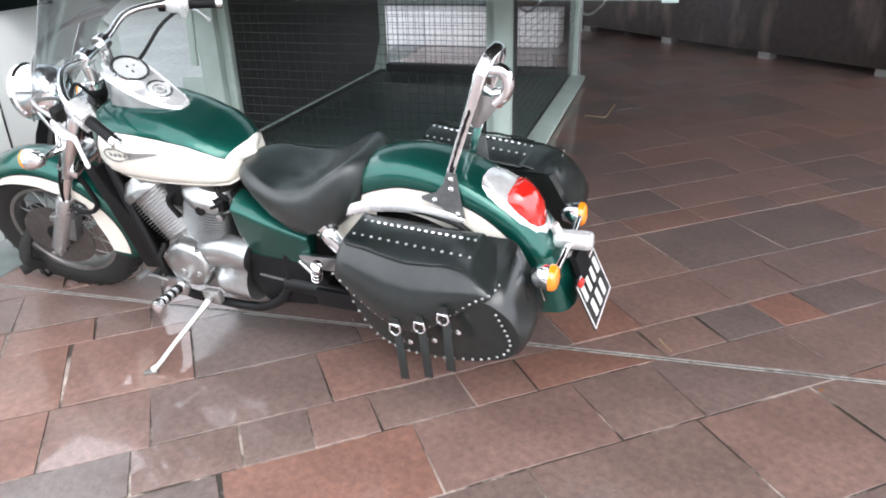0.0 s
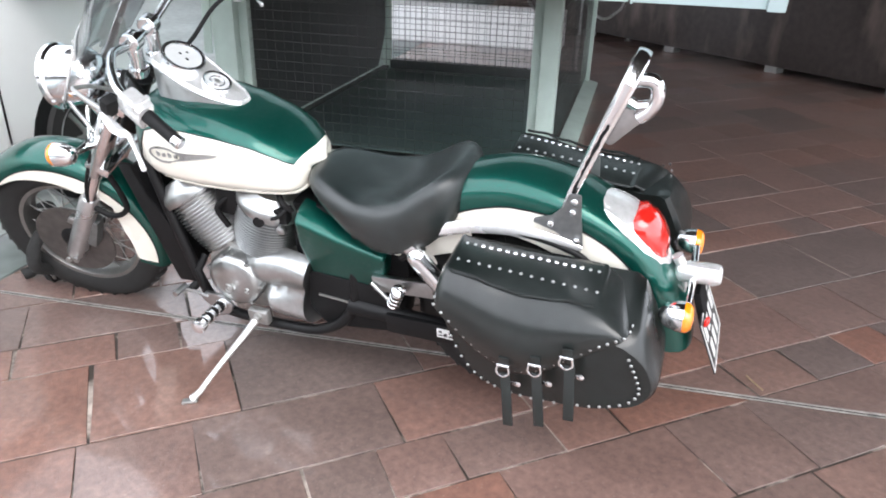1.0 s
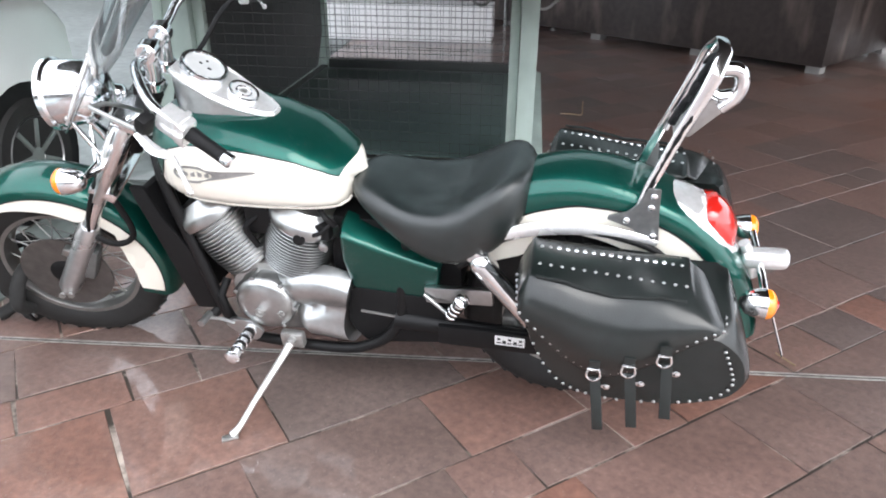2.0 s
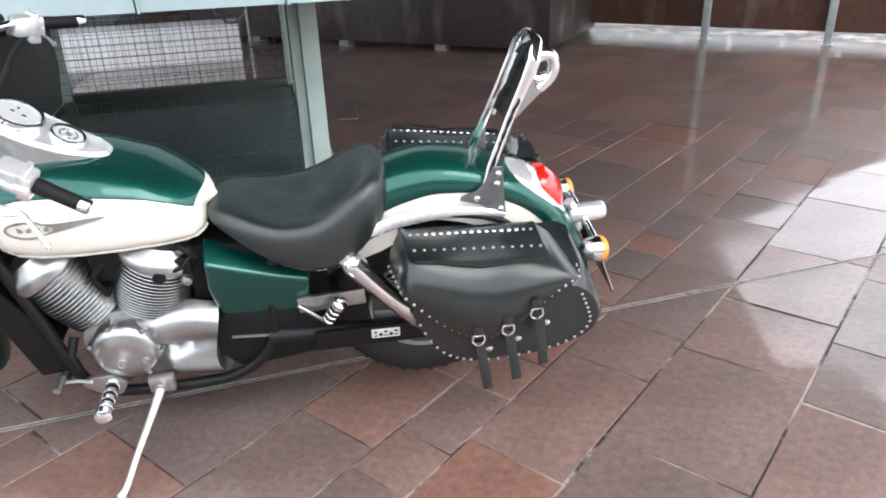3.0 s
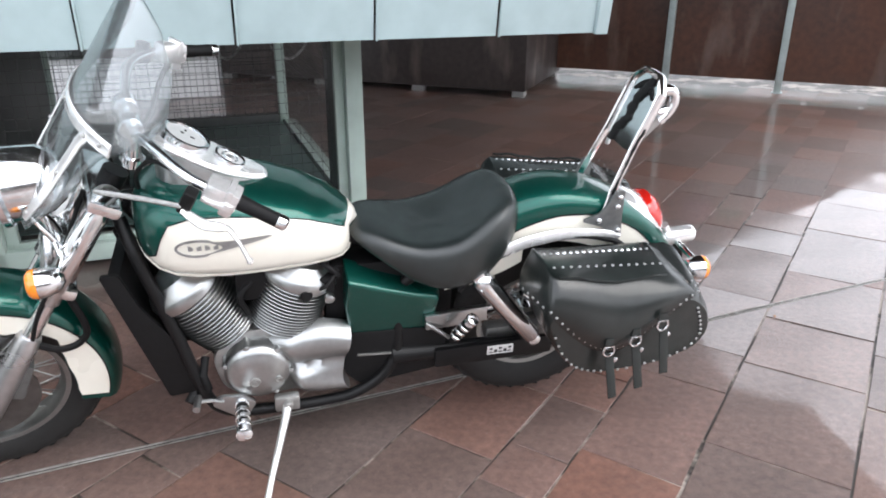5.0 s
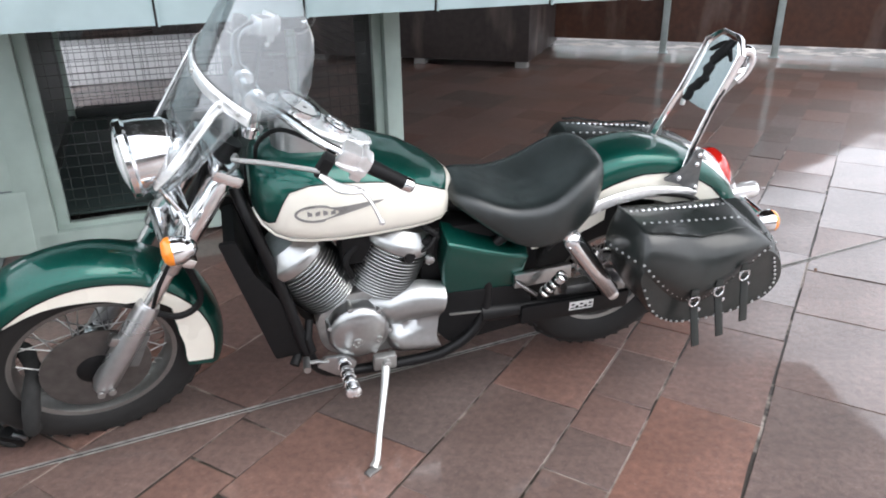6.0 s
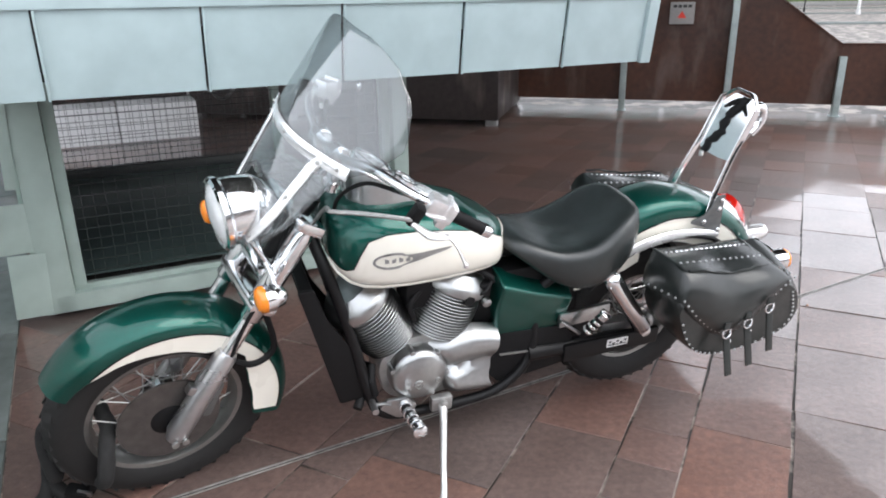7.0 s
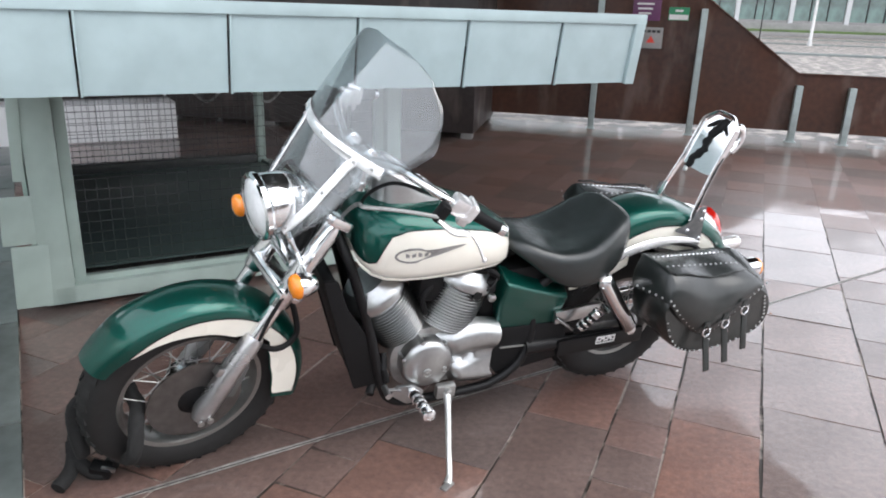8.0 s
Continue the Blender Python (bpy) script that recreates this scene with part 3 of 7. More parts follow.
def steel_deck():
    """Deck over the cage: folded fascia sheets with upright seams, flat rim, end cheek and dark soffit."""
    root = thing("steel_deck", CAGE, "pale grey-green sheet steel deck with seamed fascia over the cage", "deck")
    x0, x1 = -0.85, 2.86
    y0, y1, z0, z1 = -1.00, -1.045, 1.185, 1.475
    seams = [-0.265, 0.26, 0.785, 1.305, 1.83, 2.35]
    edges = [x0] + seams + [x1 - 0.05]
    for a, b in zip(edges, edges[1:]):
        bm = bmesh.new()
        rows = []
        for j in range(7):
            v = j / 6
            rows.append([bm.verts.new((a + 0.003 + (b - a - 0.015) * i / 8, y0 + (y1 - y0) * v - 0.006 * math.sin(math.pi * i / 8) * math.sin(math.pi * v) * random.uniform(0.7, 1.3), z0 + (z1 - z0) * v)) for i in range(9)])
        skin(bm, rows, False)
        r = bmesh.ops.extrude_face_region(bm, geom=bm.faces[:])
        bmesh.ops.translate(bm, verts=[g for g in r["geom"] if isinstance(g, bmesh.types.BMVert)], vec=(0, 0.004, 0))
        part("fascia_sheet", bm, M_STEELGREEN, root)
    d = Vector((0, y1 - y0, z1 - z0))
    for s in seams:
        bm = bmesh.new()
        box(bm, (s, (y0 + y1) / 2 - 0.007, (z0 + z1) / 2 - 0.002), (0.009, 0.016, d.length + 0.004), pose(0, 0, 0, math.degrees(math.atan2(-d.y, d.z)), 0, 0), 0.004)
        part("seam", bm, M_STEELGREEN, root)
    bm = bmesh.new()
    box(bm, ((x0 + x1) / 2, y1 + 0.012, z1 + 0.0245), (x1 - x0 + 0.02, 0.055, 0.048), bev=0.004)
    part("rim", bm, M_STEELGREEN, root)
    bm = bmesh.new()
    box(bm, (x1 - 0.03, (y0 + y1) / 2 - 0.006, (z0 + z1) / 2), (0.06, 0.03, d.length + 0.01), pose(0, 0, 0, math.degrees(math.atan2(-d.y, d.z)), 0, 0), 0.004)
    part("corner_strip", bm, M_STEELGREEN, root)
    # near-black underside: the shade below the deck is put into its colour
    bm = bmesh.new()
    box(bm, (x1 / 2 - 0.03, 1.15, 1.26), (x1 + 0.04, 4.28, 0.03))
    part("soffit", bm, M_SOFFIT, root, "underside sheet with its shade in the colour")
    bm = bmesh.new()
    box(bm, (x1 / 2 - 0.03, 1.12, 1.50), (x1 + 0.04, 4.32, 0.03))
    part("deck_top", bm, M_STEELDARK, root)
    bm = bmesh.new()
    box(bm, (x1 - 0.012, 1.15, 1.335), (0.02, 4.2, 0.30), bev=0.003)
    part("end_cheek", bm, M_STEELGREEN, root)
    return root


steel_deck()


def hanging_chain(m, w, drop):
    """Loop of steel chain hanging in a bow under the deck."""
    root = thing("hanging_chain", m, "loop of grey steel chain hanging under the deck", "chain", "chains under the deck")
    link = bmesh.new()
    tube(link, [(0.010 * math.cos(a) * 1.6, 0.010 * math.sin(a), 0) for a in (2 * math.pi * k / 10 for k in range(11))], 0.0035, 6)
    me = mesh_of("link", link, M_ALUDULL)
    pts = smooth_path([(-w * 0.62, 0, 0), (-w * 0.5, 0, -drop * 0.72), (-w * 0.25, 0, -drop * 0.93), (0, 0, -drop), (w * 0.25, 0, -drop * 0.93), (w * 0.5, 0, -drop * 0.72), (w * 0.62, 0, 0)], 10)
    run = 0.0
    k = 0
    for p, q in zip(pts, pts[1:]):
        d = q - p
        n = max(1, round(d.length / 0.024))
        for j in range(n):
            x, y, z = frame_of(d)
            k += 1
            share("link", me, root, Matrix.Translation(p + d * (j / n)) @ Matrix((x, y, z)).transposed().to_4x4() @ Matrix.Rotation(radians(90), 4, "Y") @ Matrix.Rotation(radians(90 * (k % 2)), 4, "X"))
    return root


for cx, cw, cd in ((1.51, 0.30, 0.60), (2.07, 0.34, 0.62)):
    hanging_chain(CAGE @ pose(cx, 3.08, 1.245), cw, cd)


# ---- rusted steel container and wall ----
def steel_container():
    m = pose(4.17, 6.66, 0, 0, 0, 32)  # near corner; x along its end, y along its long side
    root = thing("steel_container", m, "dark rusted sheet steel container on small feet", "container")
    L, W, H = 5.2, 1.9, 2.4
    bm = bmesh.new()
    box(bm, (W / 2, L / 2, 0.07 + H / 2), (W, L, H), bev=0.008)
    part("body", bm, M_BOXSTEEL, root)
    bm = bmesh.new()
    box(bm, (0, 0, 0.035), (0.14, 0.14, 0.07), bev=0.004)
    foot = mesh_of("foot", bm, M_CONC)
    for x, y in ((0.09, 0.09), (W - 0.09, 0.09), (0.09, 1.35), (0.09, 2.7), (0.09, 4.1), (W - 0.09, L - 0.1)):
        share("foot", foot, root, pose(x, y, 0))
    bm = bmesh.new()
    box(bm, (W * 0.93, -0.02, 0.85), (0.05, 0.05, 0.16), bev=0.008)
    part("latch", bm, M_GALV, root, "galvanised latch")
    return root


steel_container()

WALLM = pose(6.23, 6.26, 0, 0, 0, -61.5)  # first post; x along the wall


def rusted_wall():
    """Row of rusted plates on posts, open under the foot; high part, slope, low part."""
    root = thing("rusted_wall", WALLM, "rusted brown steel plate wall with a sloping top", "wall", kind="structure")
    runs = [(-1.7, 0.02), (0.02, 1.32), (1.32, 2.61), (2.61, 3.24), (3.24, 4.6), (4.6, 6.2), (6.2, 9.5)]

    for a, b in runs:
        bm = bmesh.new()
        k = [a + 0.0006 + (b - a - 0.0012) * i / 6 for i in range(7)]
        tops = [(x, 0.87 + max(0.0, 2.58 - x) * 0.726) for x in k]
        plate(bm, [(k[0], 0.135), (k[-1], 0.135)] + tops[::-1], 0.075, 0.085)
        part("wall_plate", bm, M_CORTEN, root, smooth=0)
    # flat coping bar along the low part
    bm = bmesh.new()
    box(bm, (6.05, 0.09, 0.875), (6.9, 0.07, 0.02), bev=0.003)
    part("coping", bm, M_CORTEN, root)
    # flange along the slope
    bm = bmesh.new()
    box(bm, (0, 0, 0), (math.hypot(4.2, 4.2 * 0.726), 0.07, 0.02), pose(2.58 - 2.1, 0.09, 0.875 + 2.1 * 0.726, 0, math.degrees(math.atan(0.726)), 0), 0.003)
    part("coping", bm, M_CORTEN, root)
    return root


rusted_wall()


def wall_post(x, h):
    root = thing("wall_post", WALLM @ pose(x, 0.02, 0), "grey galvanised steel post carrying the rusted wall", "post", "posts of the rusted wall")
    bm = bmesh.new()
    box(bm, (0, 0, h / 2 + 0.008), (0.080, 0.10, h), bev=0.004)
    part("upright", bm, M_GALV, root)
    bm = bmesh.new()
    box(bm, (0, 0, 0.006), (0.12, 0.14, 0.012), bev=0.002)
    part("base_plate", bm, M_GALV, root)
    return root


for px, ph in ((0.0, 2.4), (1.32, 1.63), (2.61, 0.72), (3.24, 0.72), (4.6, 0.72), (5.9, 0.72)):
    wall_post(px, ph)


def wall_sign(name, x, z, w, h, face, label, bars, y=0.058):
    """A flat sign on the wall, with plain bars for its small lettering."""
    root = thing(name, WALLM @ pose(x, y, z), label, "sign")
    bm = bmesh.new()
    box(bm, (0, 0.005, 0), (w, 0.012, h), bev=0.002)
    part("panel", bm, face, root)
    for bx, bz, bw, bh, bm_mat in bars:
        bm = bmesh.new()
        box(bm, (bx, -0.003, bz), (bw, 0.004, bh))
        part("print_bar", bm, bm_mat, root)
    return root


wall_sign("purple_sign", 0.59, 1.62, 0.36, 0.30, M_PURPLE, "purple information sign with white lettering on the rusted wall", [(-0.02, 0.06 - 0.06 * k, 0.22 - 0.03 * k, 0.022, M_PRINT) for k in range(3)])
wall_sign("green_sign", 1.005, 1.565, 0.257, 0.164, M_SIGNGREEN, "small green and white notice on the rusted wall", [(0, -0.042, 0.24, 0.065, M_PRINT), (0, 0.038, 0.10, 0.026, M_PRINT)])


def alarm_box():
    root = thing("alarm_box", WALLM @ pose(0.68, 0.02, 1.25), "grey metal box with a red warning triangle on the rusted wall", "box")
    bm = bmesh.new()
    box(bm, (0, 0, 0), (0.30, 0.09, 0.27), bev=0.008)
    part("case", bm, M_GREYBOX, root)
    bm = bmesh.new()
    plate(bm, [(-0.055, -0.06), (0.055, -0.06), (0, 0.03)], -0.050, -0.046)
    part("triangle", bm, M_SIGNRED, root, "red warning triangle")
    for k in range(4):
        bm = bmesh.new()
        box(bm, (-0.09 + 0.06 * k, -0.047, 0.085), (0.045, 0.004, 0.035))
        part("print_bar", bm, M_PLATE, root)
    return root


alarm_box()


def white_bench():
    root = thing("white_bench", pose(1.42, 8.85, 0, 0, 0, -17.5), "low white concrete block bench on the wet paving", "bench")
    bm = bmesh.new()
    box(bm, (0, 0, 0.21), (0.845, 0.5, 0.42), bev=0.012)
    block = mesh_of("block", bm, M_WHITE)
    for k in range(4):
        share("block", block, root, pose(-0.425 - 0.85 * k, 0.25, 0))
    return root


white_bench()


def hoop_stand(m):
    root = thing("bicycle_stand", m, "bright steel hoop stand for bicycles", "bicycle stand", "bicycle stands")
    bm = bmesh.new()
    tube(bm, [(0, 0, 0), (0, 0, 0.62), (0.04, 0, 0.74), (0.15, 0, 0.80), (0.55, 0, 0.80), (0.66, 0, 0.74), (0.70, 0, 0.62), (0.70, 0, 0)], 0.021, 10)
    part("hoop", bm, M_ALU, root)
    for x in (0, 0.7):
        bm = bmesh.new()
        lathe(bm, [(0.045, 0), (0.045, 0.008), (0.03, 0.012)], (x, 0, 0), (0, 0, 1), 14)
        part("foot_ring", bm, M_ALU, root)
    return root


for hx, hy, hr in ((1.95, 10.2, -40), (3.35, 11.3, -40)):
    hoop_stand(pose(hx, hy, 0, 0, 0, hr))


def lamp_post(x, y, h, r):
    root = thing("lamp_post", pose(7.5, 3.96, 0, 0, 0, -61.5) @ pose(x, y, 0), "slim grey steel lamp post on the plaza", "lamp post", "lamp posts")
    bm = bmesh.new()
    lathe(bm, [(r * 1.6, 0), (r * 1.6, 0.25), (r, 0.32), (r * 0.7, h)], (0, 0, 0), (0, 0, 1), 14)
    part("pole", bm, M_ALUDULL if r > 0.05 else M_BLACK, root)
    bm = bmesh.new()
    box(bm, (0.35, 0, h), (0.9, 0.2, 0.08), bev=0.03)
    part("lamp_head", bm, M_ALUDULL, root)
    return root


for lx, ly, lr in ((8.93, 43.8, 0.10), (6.97, 52.2, 0.05)):
    lamp_post(lx, ly, 7.0, lr)


# ---- parked car ----
def parked_car():
    yaw = math.degrees(math.atan2(KERB[1].y, KERB[1].x)) + 180
    m = pose(-2.17, 4.03, 0, 0, 0, yaw)  # rear axle, near side; car faces local +x, its left flank at y = 0
    root = thing("parked_car", m, "pale silver-green hatchback car parked beside the paving", "car")
    W = 1.66
    lower = [(-0.70, 0.34, 0.70, 0.70), (-0.68, 0.30, 0.92, 0.80), (-0.45, 0.24, 1.08, 0.83), (0.5, 0.20, 1.09, 0.83), (1.9, 0.20, 1.05, 0.83), (2.7, 0.22, 0.92, 0.82), (3.1, 0.25, 0.74, 0.78), (3.22, 0.32, 0.62, 0.70)]
    bm = bmesh.new()
    rings = []
    for x, zb, zt, hw in lower:
        rings.append([(x, -W / 2 + s * hw * k, z) for s, z, k in ((1, zb, 0.93), (1, zb + 0.1, 0.985), (1, (zb + zt) / 2, 1.0), (1, zt - 0.06, 0.985), (1, zt, 0.94), (-1, zt, 0.94), (-1, zt - 0.06, 0.985), (-1, (zb + zt) / 2, 1.0), (-1, zb + 0.1, 0.985), (-1, zb, 0.93))])
    loft(bm, rings)
    body = part("body", bm, M_CAR, root)
    top = [(-0.60, 1.05, 1.12, 0.76), (-0.35, 1.05, 1.45, 0.66), (0.2, 1.06, 1.56, 0.64), (1.0, 1.06, 1.56, 0.64), (1.6, 1.04, 1.34, 0.70), (2.1, 1.02, 1.06, 0.78)]
    bm = bmesh.new()
    loft(bm, [[(x, -W / 2 + s * h, z) for s, h, z in ((1, 0.80, zb), (1, hw, zt - 0.05), (1, hw - 0.08, zt), (-1, hw - 0.08, zt), (-1, hw, zt - 0.05), (-1, 0.80, zb))] for x, zb, zt, hw in top])
    part("cabin", bm, M_CAR, root)
    for name, quad in (("window", [(-0.22, 1.11), (0.42, 1.11), (0.42, 1.46), (-0.10, 1.44)]), ("window", [(0.50, 1.11), (1.55, 1.11), (1.10, 1.46), (0.50, 1.47)])):
        bm = bmesh.new()
        a = [bm.verts.new((x, -W / 2 + 0.80 - (z - 1.06) * 0.30 + 0.012, z)) for x, z in quad]
        b = [bm.verts.new((x, -W / 2 + 0.80 - (z - 1.06) * 0.30 - 0.02, z)) for x, z in quad]
        bm.faces.new(a), bm.faces.new(b[::-1])
        for i in range(4):
            bm.faces.new((a[i], a[(i + 1) % 4], b[(i + 1) % 4], b[i]))
        part(name, bm, M_CARGLASS, root)
    for x in (-0.16, 2.35):
        bm = bmesh.new()
        lathe(bm, [(0.36, -0.01), (0.36, 0.012)], (x, -0.012, 0.31), (0, 1, 0), 28)
        part("wheel_arch", bm, M_PLASTIC, root)
        for y, s in ((0.02, 1), (-W - 0.02, -1)):
            bm = bmesh.new()
            lathe(bm, [(0.20, -0.17), (0.27, -0.175), (0.30, -0.15), (0.305, -0.09), (0.30, -0.03), (0.27, -0.004), (0.20, -0.008)], (x, y, 0.305), (0, s, 0), 32)
            wheel = part("wheel", bm, M_RUBBER, root)
            bm = bmesh.new()
            lathe(bm, [(0.205, -0.03), (0.20, 0.0), (0.185, -0.02), (0.05, -0.03), (0.045, -0.005), (0.02, 0.0)], (x, y, 0.305), (0, s, 0), 28)
            for k in range(7):
                a = 2 * math.pi * k / 7
                box(bm, (x + 0.115 * math.cos(a), y - s * 0.012, 0.305 + 0.115 * math.sin(a)), (0.14, 0.02, 0.028), pose(0, 0, 0, 0, -math.degrees(a), 0), 0.004)
            part("rim", bm, M_ALU, wheel)
    bm = bmesh.new()
    tube(bm, [(0.40, 0.012, 0.905), (0.43, 0.035, 0.91), (0.56, 0.035, 0.912), (0.59, 0.012, 0.91)], 0.013, 8, 1.2)
    part("door_handle", bm, M_CAR, root)
    for x in (0.34, 1.62):
        bm = bmesh.new()
        box(bm, (x, 0.0, 0.62), (0.008, 0.006, 0.56))
        part("door_gap", bm, M_BLACK, root)
    bm = bmesh.new()
    box(bm, (-0.665, -0.55, 0.80), (0.06, 0.30, 0.16), bev=0.02)
    part("tail_lamp", bm, M_RED, root)
    bm = bmesh.new()
    box(bm, (-0.68, -W / 2, 0.42), (0.12, W - 0.08, 0.22), bev=0.05)
    part("bumper", bm, M_CAR, root)
    return root


parked_car()


# ---- motorcycle: local x forward from the rear contact point, y to its left, z up ----
BIKE = Matrix.Translation((-0.02, 2.28, 0)) @ pose(0, 0, 0, 0, 0, 156.7) @ pose(0, 0, 0, -10.5, 0, 0)
bike = thing("motorcycle", BIKE, "dark green and cream cruiser motorcycle leaning on its side stand", "motorcycle")
RAKE = Vector((-0.545, 0, 0.839))  # along the fork, upwards
HEAD = Vector((1.215, 0, 0.98))
STEER = Matrix.Translation(HEAD) @ Matrix.Rotation(radians(13.5), 4, RAKE) @ Matrix.Translation(-HEAD)
FA = Vector((1.700, 0, 0.332))  # front axle
RA = Vector((0.0, -0.03, 0.328))  # rear axle


def bpart(name, bm, material, parent=None, label="", steer=False, smooth=40):
    if steer:
        moved(bm, STEER)
    return part(name, bm, material, parent or bike, label, smooth)


def rod(name, a, b, r, material, parent=None, steer=False, seg=12, label="", r2=None):
    bm = bmesh.new()
    tube(bm, [a, b], [r, r2 or r], seg)
    return bpart(name, bm, material, parent, label, steer)


def wheel(c, R, w, rim, steer, name):
    """Wire-spoked wheel with treaded tyre, rim, hub and spokes."""
    bm = bmesh.new()
    prof = []
    for k in range(15):
        a = math.pi * (k / 14)
        prof.append((R - w * 0.42 + w * 0.42 * math.sin(a) ** 0.8, -w / 2 * math.cos(a)))
    prof = [(rim + 0.004, -w * 0.36), (rim + 0.022, -w * 0.47)] + prof + [(rim + 0.022, w * 0.47), (rim + 0.004, w * 0.36)]
    lathe(bm, prof, c, (0, 1, 0), 64, caps=False)
    tyre = bpart(name, bm, M_RUBBER, None, "worn black rubber tyre", steer)
    bm = bmesh.new()
    box(bm, (0, 0, 0), (0.012, w * 0.33, 0.024))
    block = mesh_of("tread_block", bm, M_RUBBER)
    for k in range(38):
        for s in (-1, 1):
            m = Matrix.Translation(c) @ Matrix.Rotation(-2 * math.pi * (k + s * 0.25) / 38, 4, "Y") @ Matrix.Translation((R - (0.0095 if steer else 0.0115), s * w * 0.24, 0)) @ Matrix.Rotation(s * radians(26), 4, "X") @ Matrix.Rotation(s * radians(24), 4, "Z")
            share("tread_block", block, tyre, (STEER @ m) if steer else m)
    bm = bmesh.new()
    lathe(bm, [(rim + 0.012, -w * 0.33), (rim + 0.010, -w * 0.37), (rim - 0.010, -w * 0.34), (rim - 0.022, -w * 0.15), (rim - 0.022, w * 0.15), (rim - 0.010, w * 0.34), (rim + 0.010, w * 0.37), (rim + 0.012, w * 0.33)], c, (0, 1, 0), 64, caps=False)
    bpart("rim", bm, M_RIMSTEEL, tyre, "chromed steel rim", steer)
    bm = bmesh.new()
    lathe(bm, [(0.02, -0.075), (0.055, -0.07), (0.06, -0.055), (0.036, -0.045), (0.033, 0.045), (0.06, 0.055), (0.055, 0.07), (0.02, 0.075)], c, (0, 1, 0), 24)
    bpart("hub", bm, M_CHROME, tyre, "", steer)
    bm = bmesh.new()
    tube(bm, [(0.052, 0, 0), (rim - 0.016, 0, 0)], 0.0021, 5)
    sp = mesh_of("spoke", bm, M_ALUDULL)
    for k in range(36):
        a = 2 * math.pi * k / 36
        s = 1 if k % 2 else -1
        q = 1 if (k // 2) % 2 else -1
        p0 = Vector((0.052 * math.cos(a + q * 0.9), s * 0.052, 0.052 * math.sin(a + q * 0.9)))
        p1 = Vector(((rim - 0.016) * math.cos(a), s * 0.008, (rim - 0.016) * math.sin(a)))
        d = p1 - p0
        x, y, z = frame_of(d)
        m = Matrix((x, y, z)).transposed().to_4x4()
        m = Matrix.Translation(Vector(c) + p0) @ m @ Matrix.Rotation(radians(-90), 4, "Y") @ Matrix.Diagonal((d.length / (rim - 0.068), 1, 1, 1)) @ Matrix.Translation((-0.052, 0, 0))
        share("spoke", sp, tyre, (STEER @ m) if steer else m)
    return tyre


front = wheel(FA, 0.334, 0.120, 0.228, True, "front_tyre")
rear = wheel(RA, 0.316, 0.150, 0.185, False, "rear_tyre")

# front brake disc, caliper, speedo drive
bm = bmesh.new()
lathe(bm, [(0.050, 0.0), (0.152, 0.0), (0.152, 0.006), (0.050, 0.006)], FA + Vector((0, 0.066, 0)), (0, 1, 0), 48, caps=False)
disc = bpart("brake_disc", bm, M_DISC, front, "dull brown-grey steel brake disc", True)
bm = bmesh.new()
lathe(bm, [(0.03, 0), (0.056, 0.0), (0.056, 0.008), (0.045, 0.014), (0.03, 0.016)], FA + Vector((0, 0.064, 0)), (0, 1, 0), 28)
bpart("disc_carrier", bm, M_PLASTIC, front, "", True)
bm = bmesh.new()
box(bm, FA + Vector((-0.105, 0.088, 0.075)), (0.075, 0.055, 0.13), pose(0, 0, 0, 0, -25, 0), 0.012)
box(bm, FA + Vector((-0.085, 0.115, 0.080)), (0.05, 0.02, 0.08), pose(0, 0, 0, 0, -25, 0), 0.008)
bpart("brake_caliper", bm, M_FOOT, None, "grey cast brake caliper", True)
for s in (1, -1):
    y = 0.104 * s
    ax = FA + Vector((-0.012, y, -0.028))
    bm = bmesh.new()
    tube(bm, [ax - RAKE * 0.03, ax, ax + RAKE * 0.30, ax + RAKE * 0.315], [0.024, 0.036, 0.034, 0.028], 18)
    leg = bpart("fork_leg", bm, M_FORK, None, "satin aluminium fork lower leg", True)
    bm = bmesh.new()
    for dx in (-0.012, 0.018):
        lathe(bm, [(0.011, 0), (0.011, 0.008), (0.005, 0.009)], ax + Vector((dx, s * 0.034, -0.012)), (0, s, 0), 12)
    bpart("axle_bolt", bm, M_ALUDULL, leg, "", True)
    bm = bmesh.new()
    box(bm, ax + RAKE * 0.165 + Vector((0.033, 0, 0.02)), (0.03, 0.03, 0.03), pose(0, 0, 0, 0, -33, 0), 0.006)
    bpart("fender_mount", bm, M_ALU, leg, "", True)
    bm = bmesh.new()
    tube(bm, [ax + RAKE * 0.30, ax + RAKE * 0.46], 0.0235, 18)
    bpart("fork_tube", bm, M_CHROME, None, "chromed fork tube", True)
    bm = bmesh.new()
    tube(bm, [ax + RAKE * 0.44, ax + RAKE * 0.45, ax + RAKE * 0.74, ax + RAKE * 0.76], [0.027, 0.034, 0.034, 0.027], 18)
    bpart("fork_cover", bm, M_CHROME, None, "chromed fork cover", True)
# triple clamps and stem
for d, h in ((0.47, 0.035), (0.75, 0.035)):
    c = FA + Vector((-0.03, 0, -0.015)) + RAKE * d
    bm = bmesh.new()
    box(bm, c, (0.085, 0.27, h), pose(0, 0, 0, 0, -33, 0), 0.012)
    bpart("fork_clamp", bm, M_CHROME, None, "", True)
rod("steering_head", HEAD - RAKE * 0.22, HEAD + RAKE * 0.0, 0.034, M_BLACK)
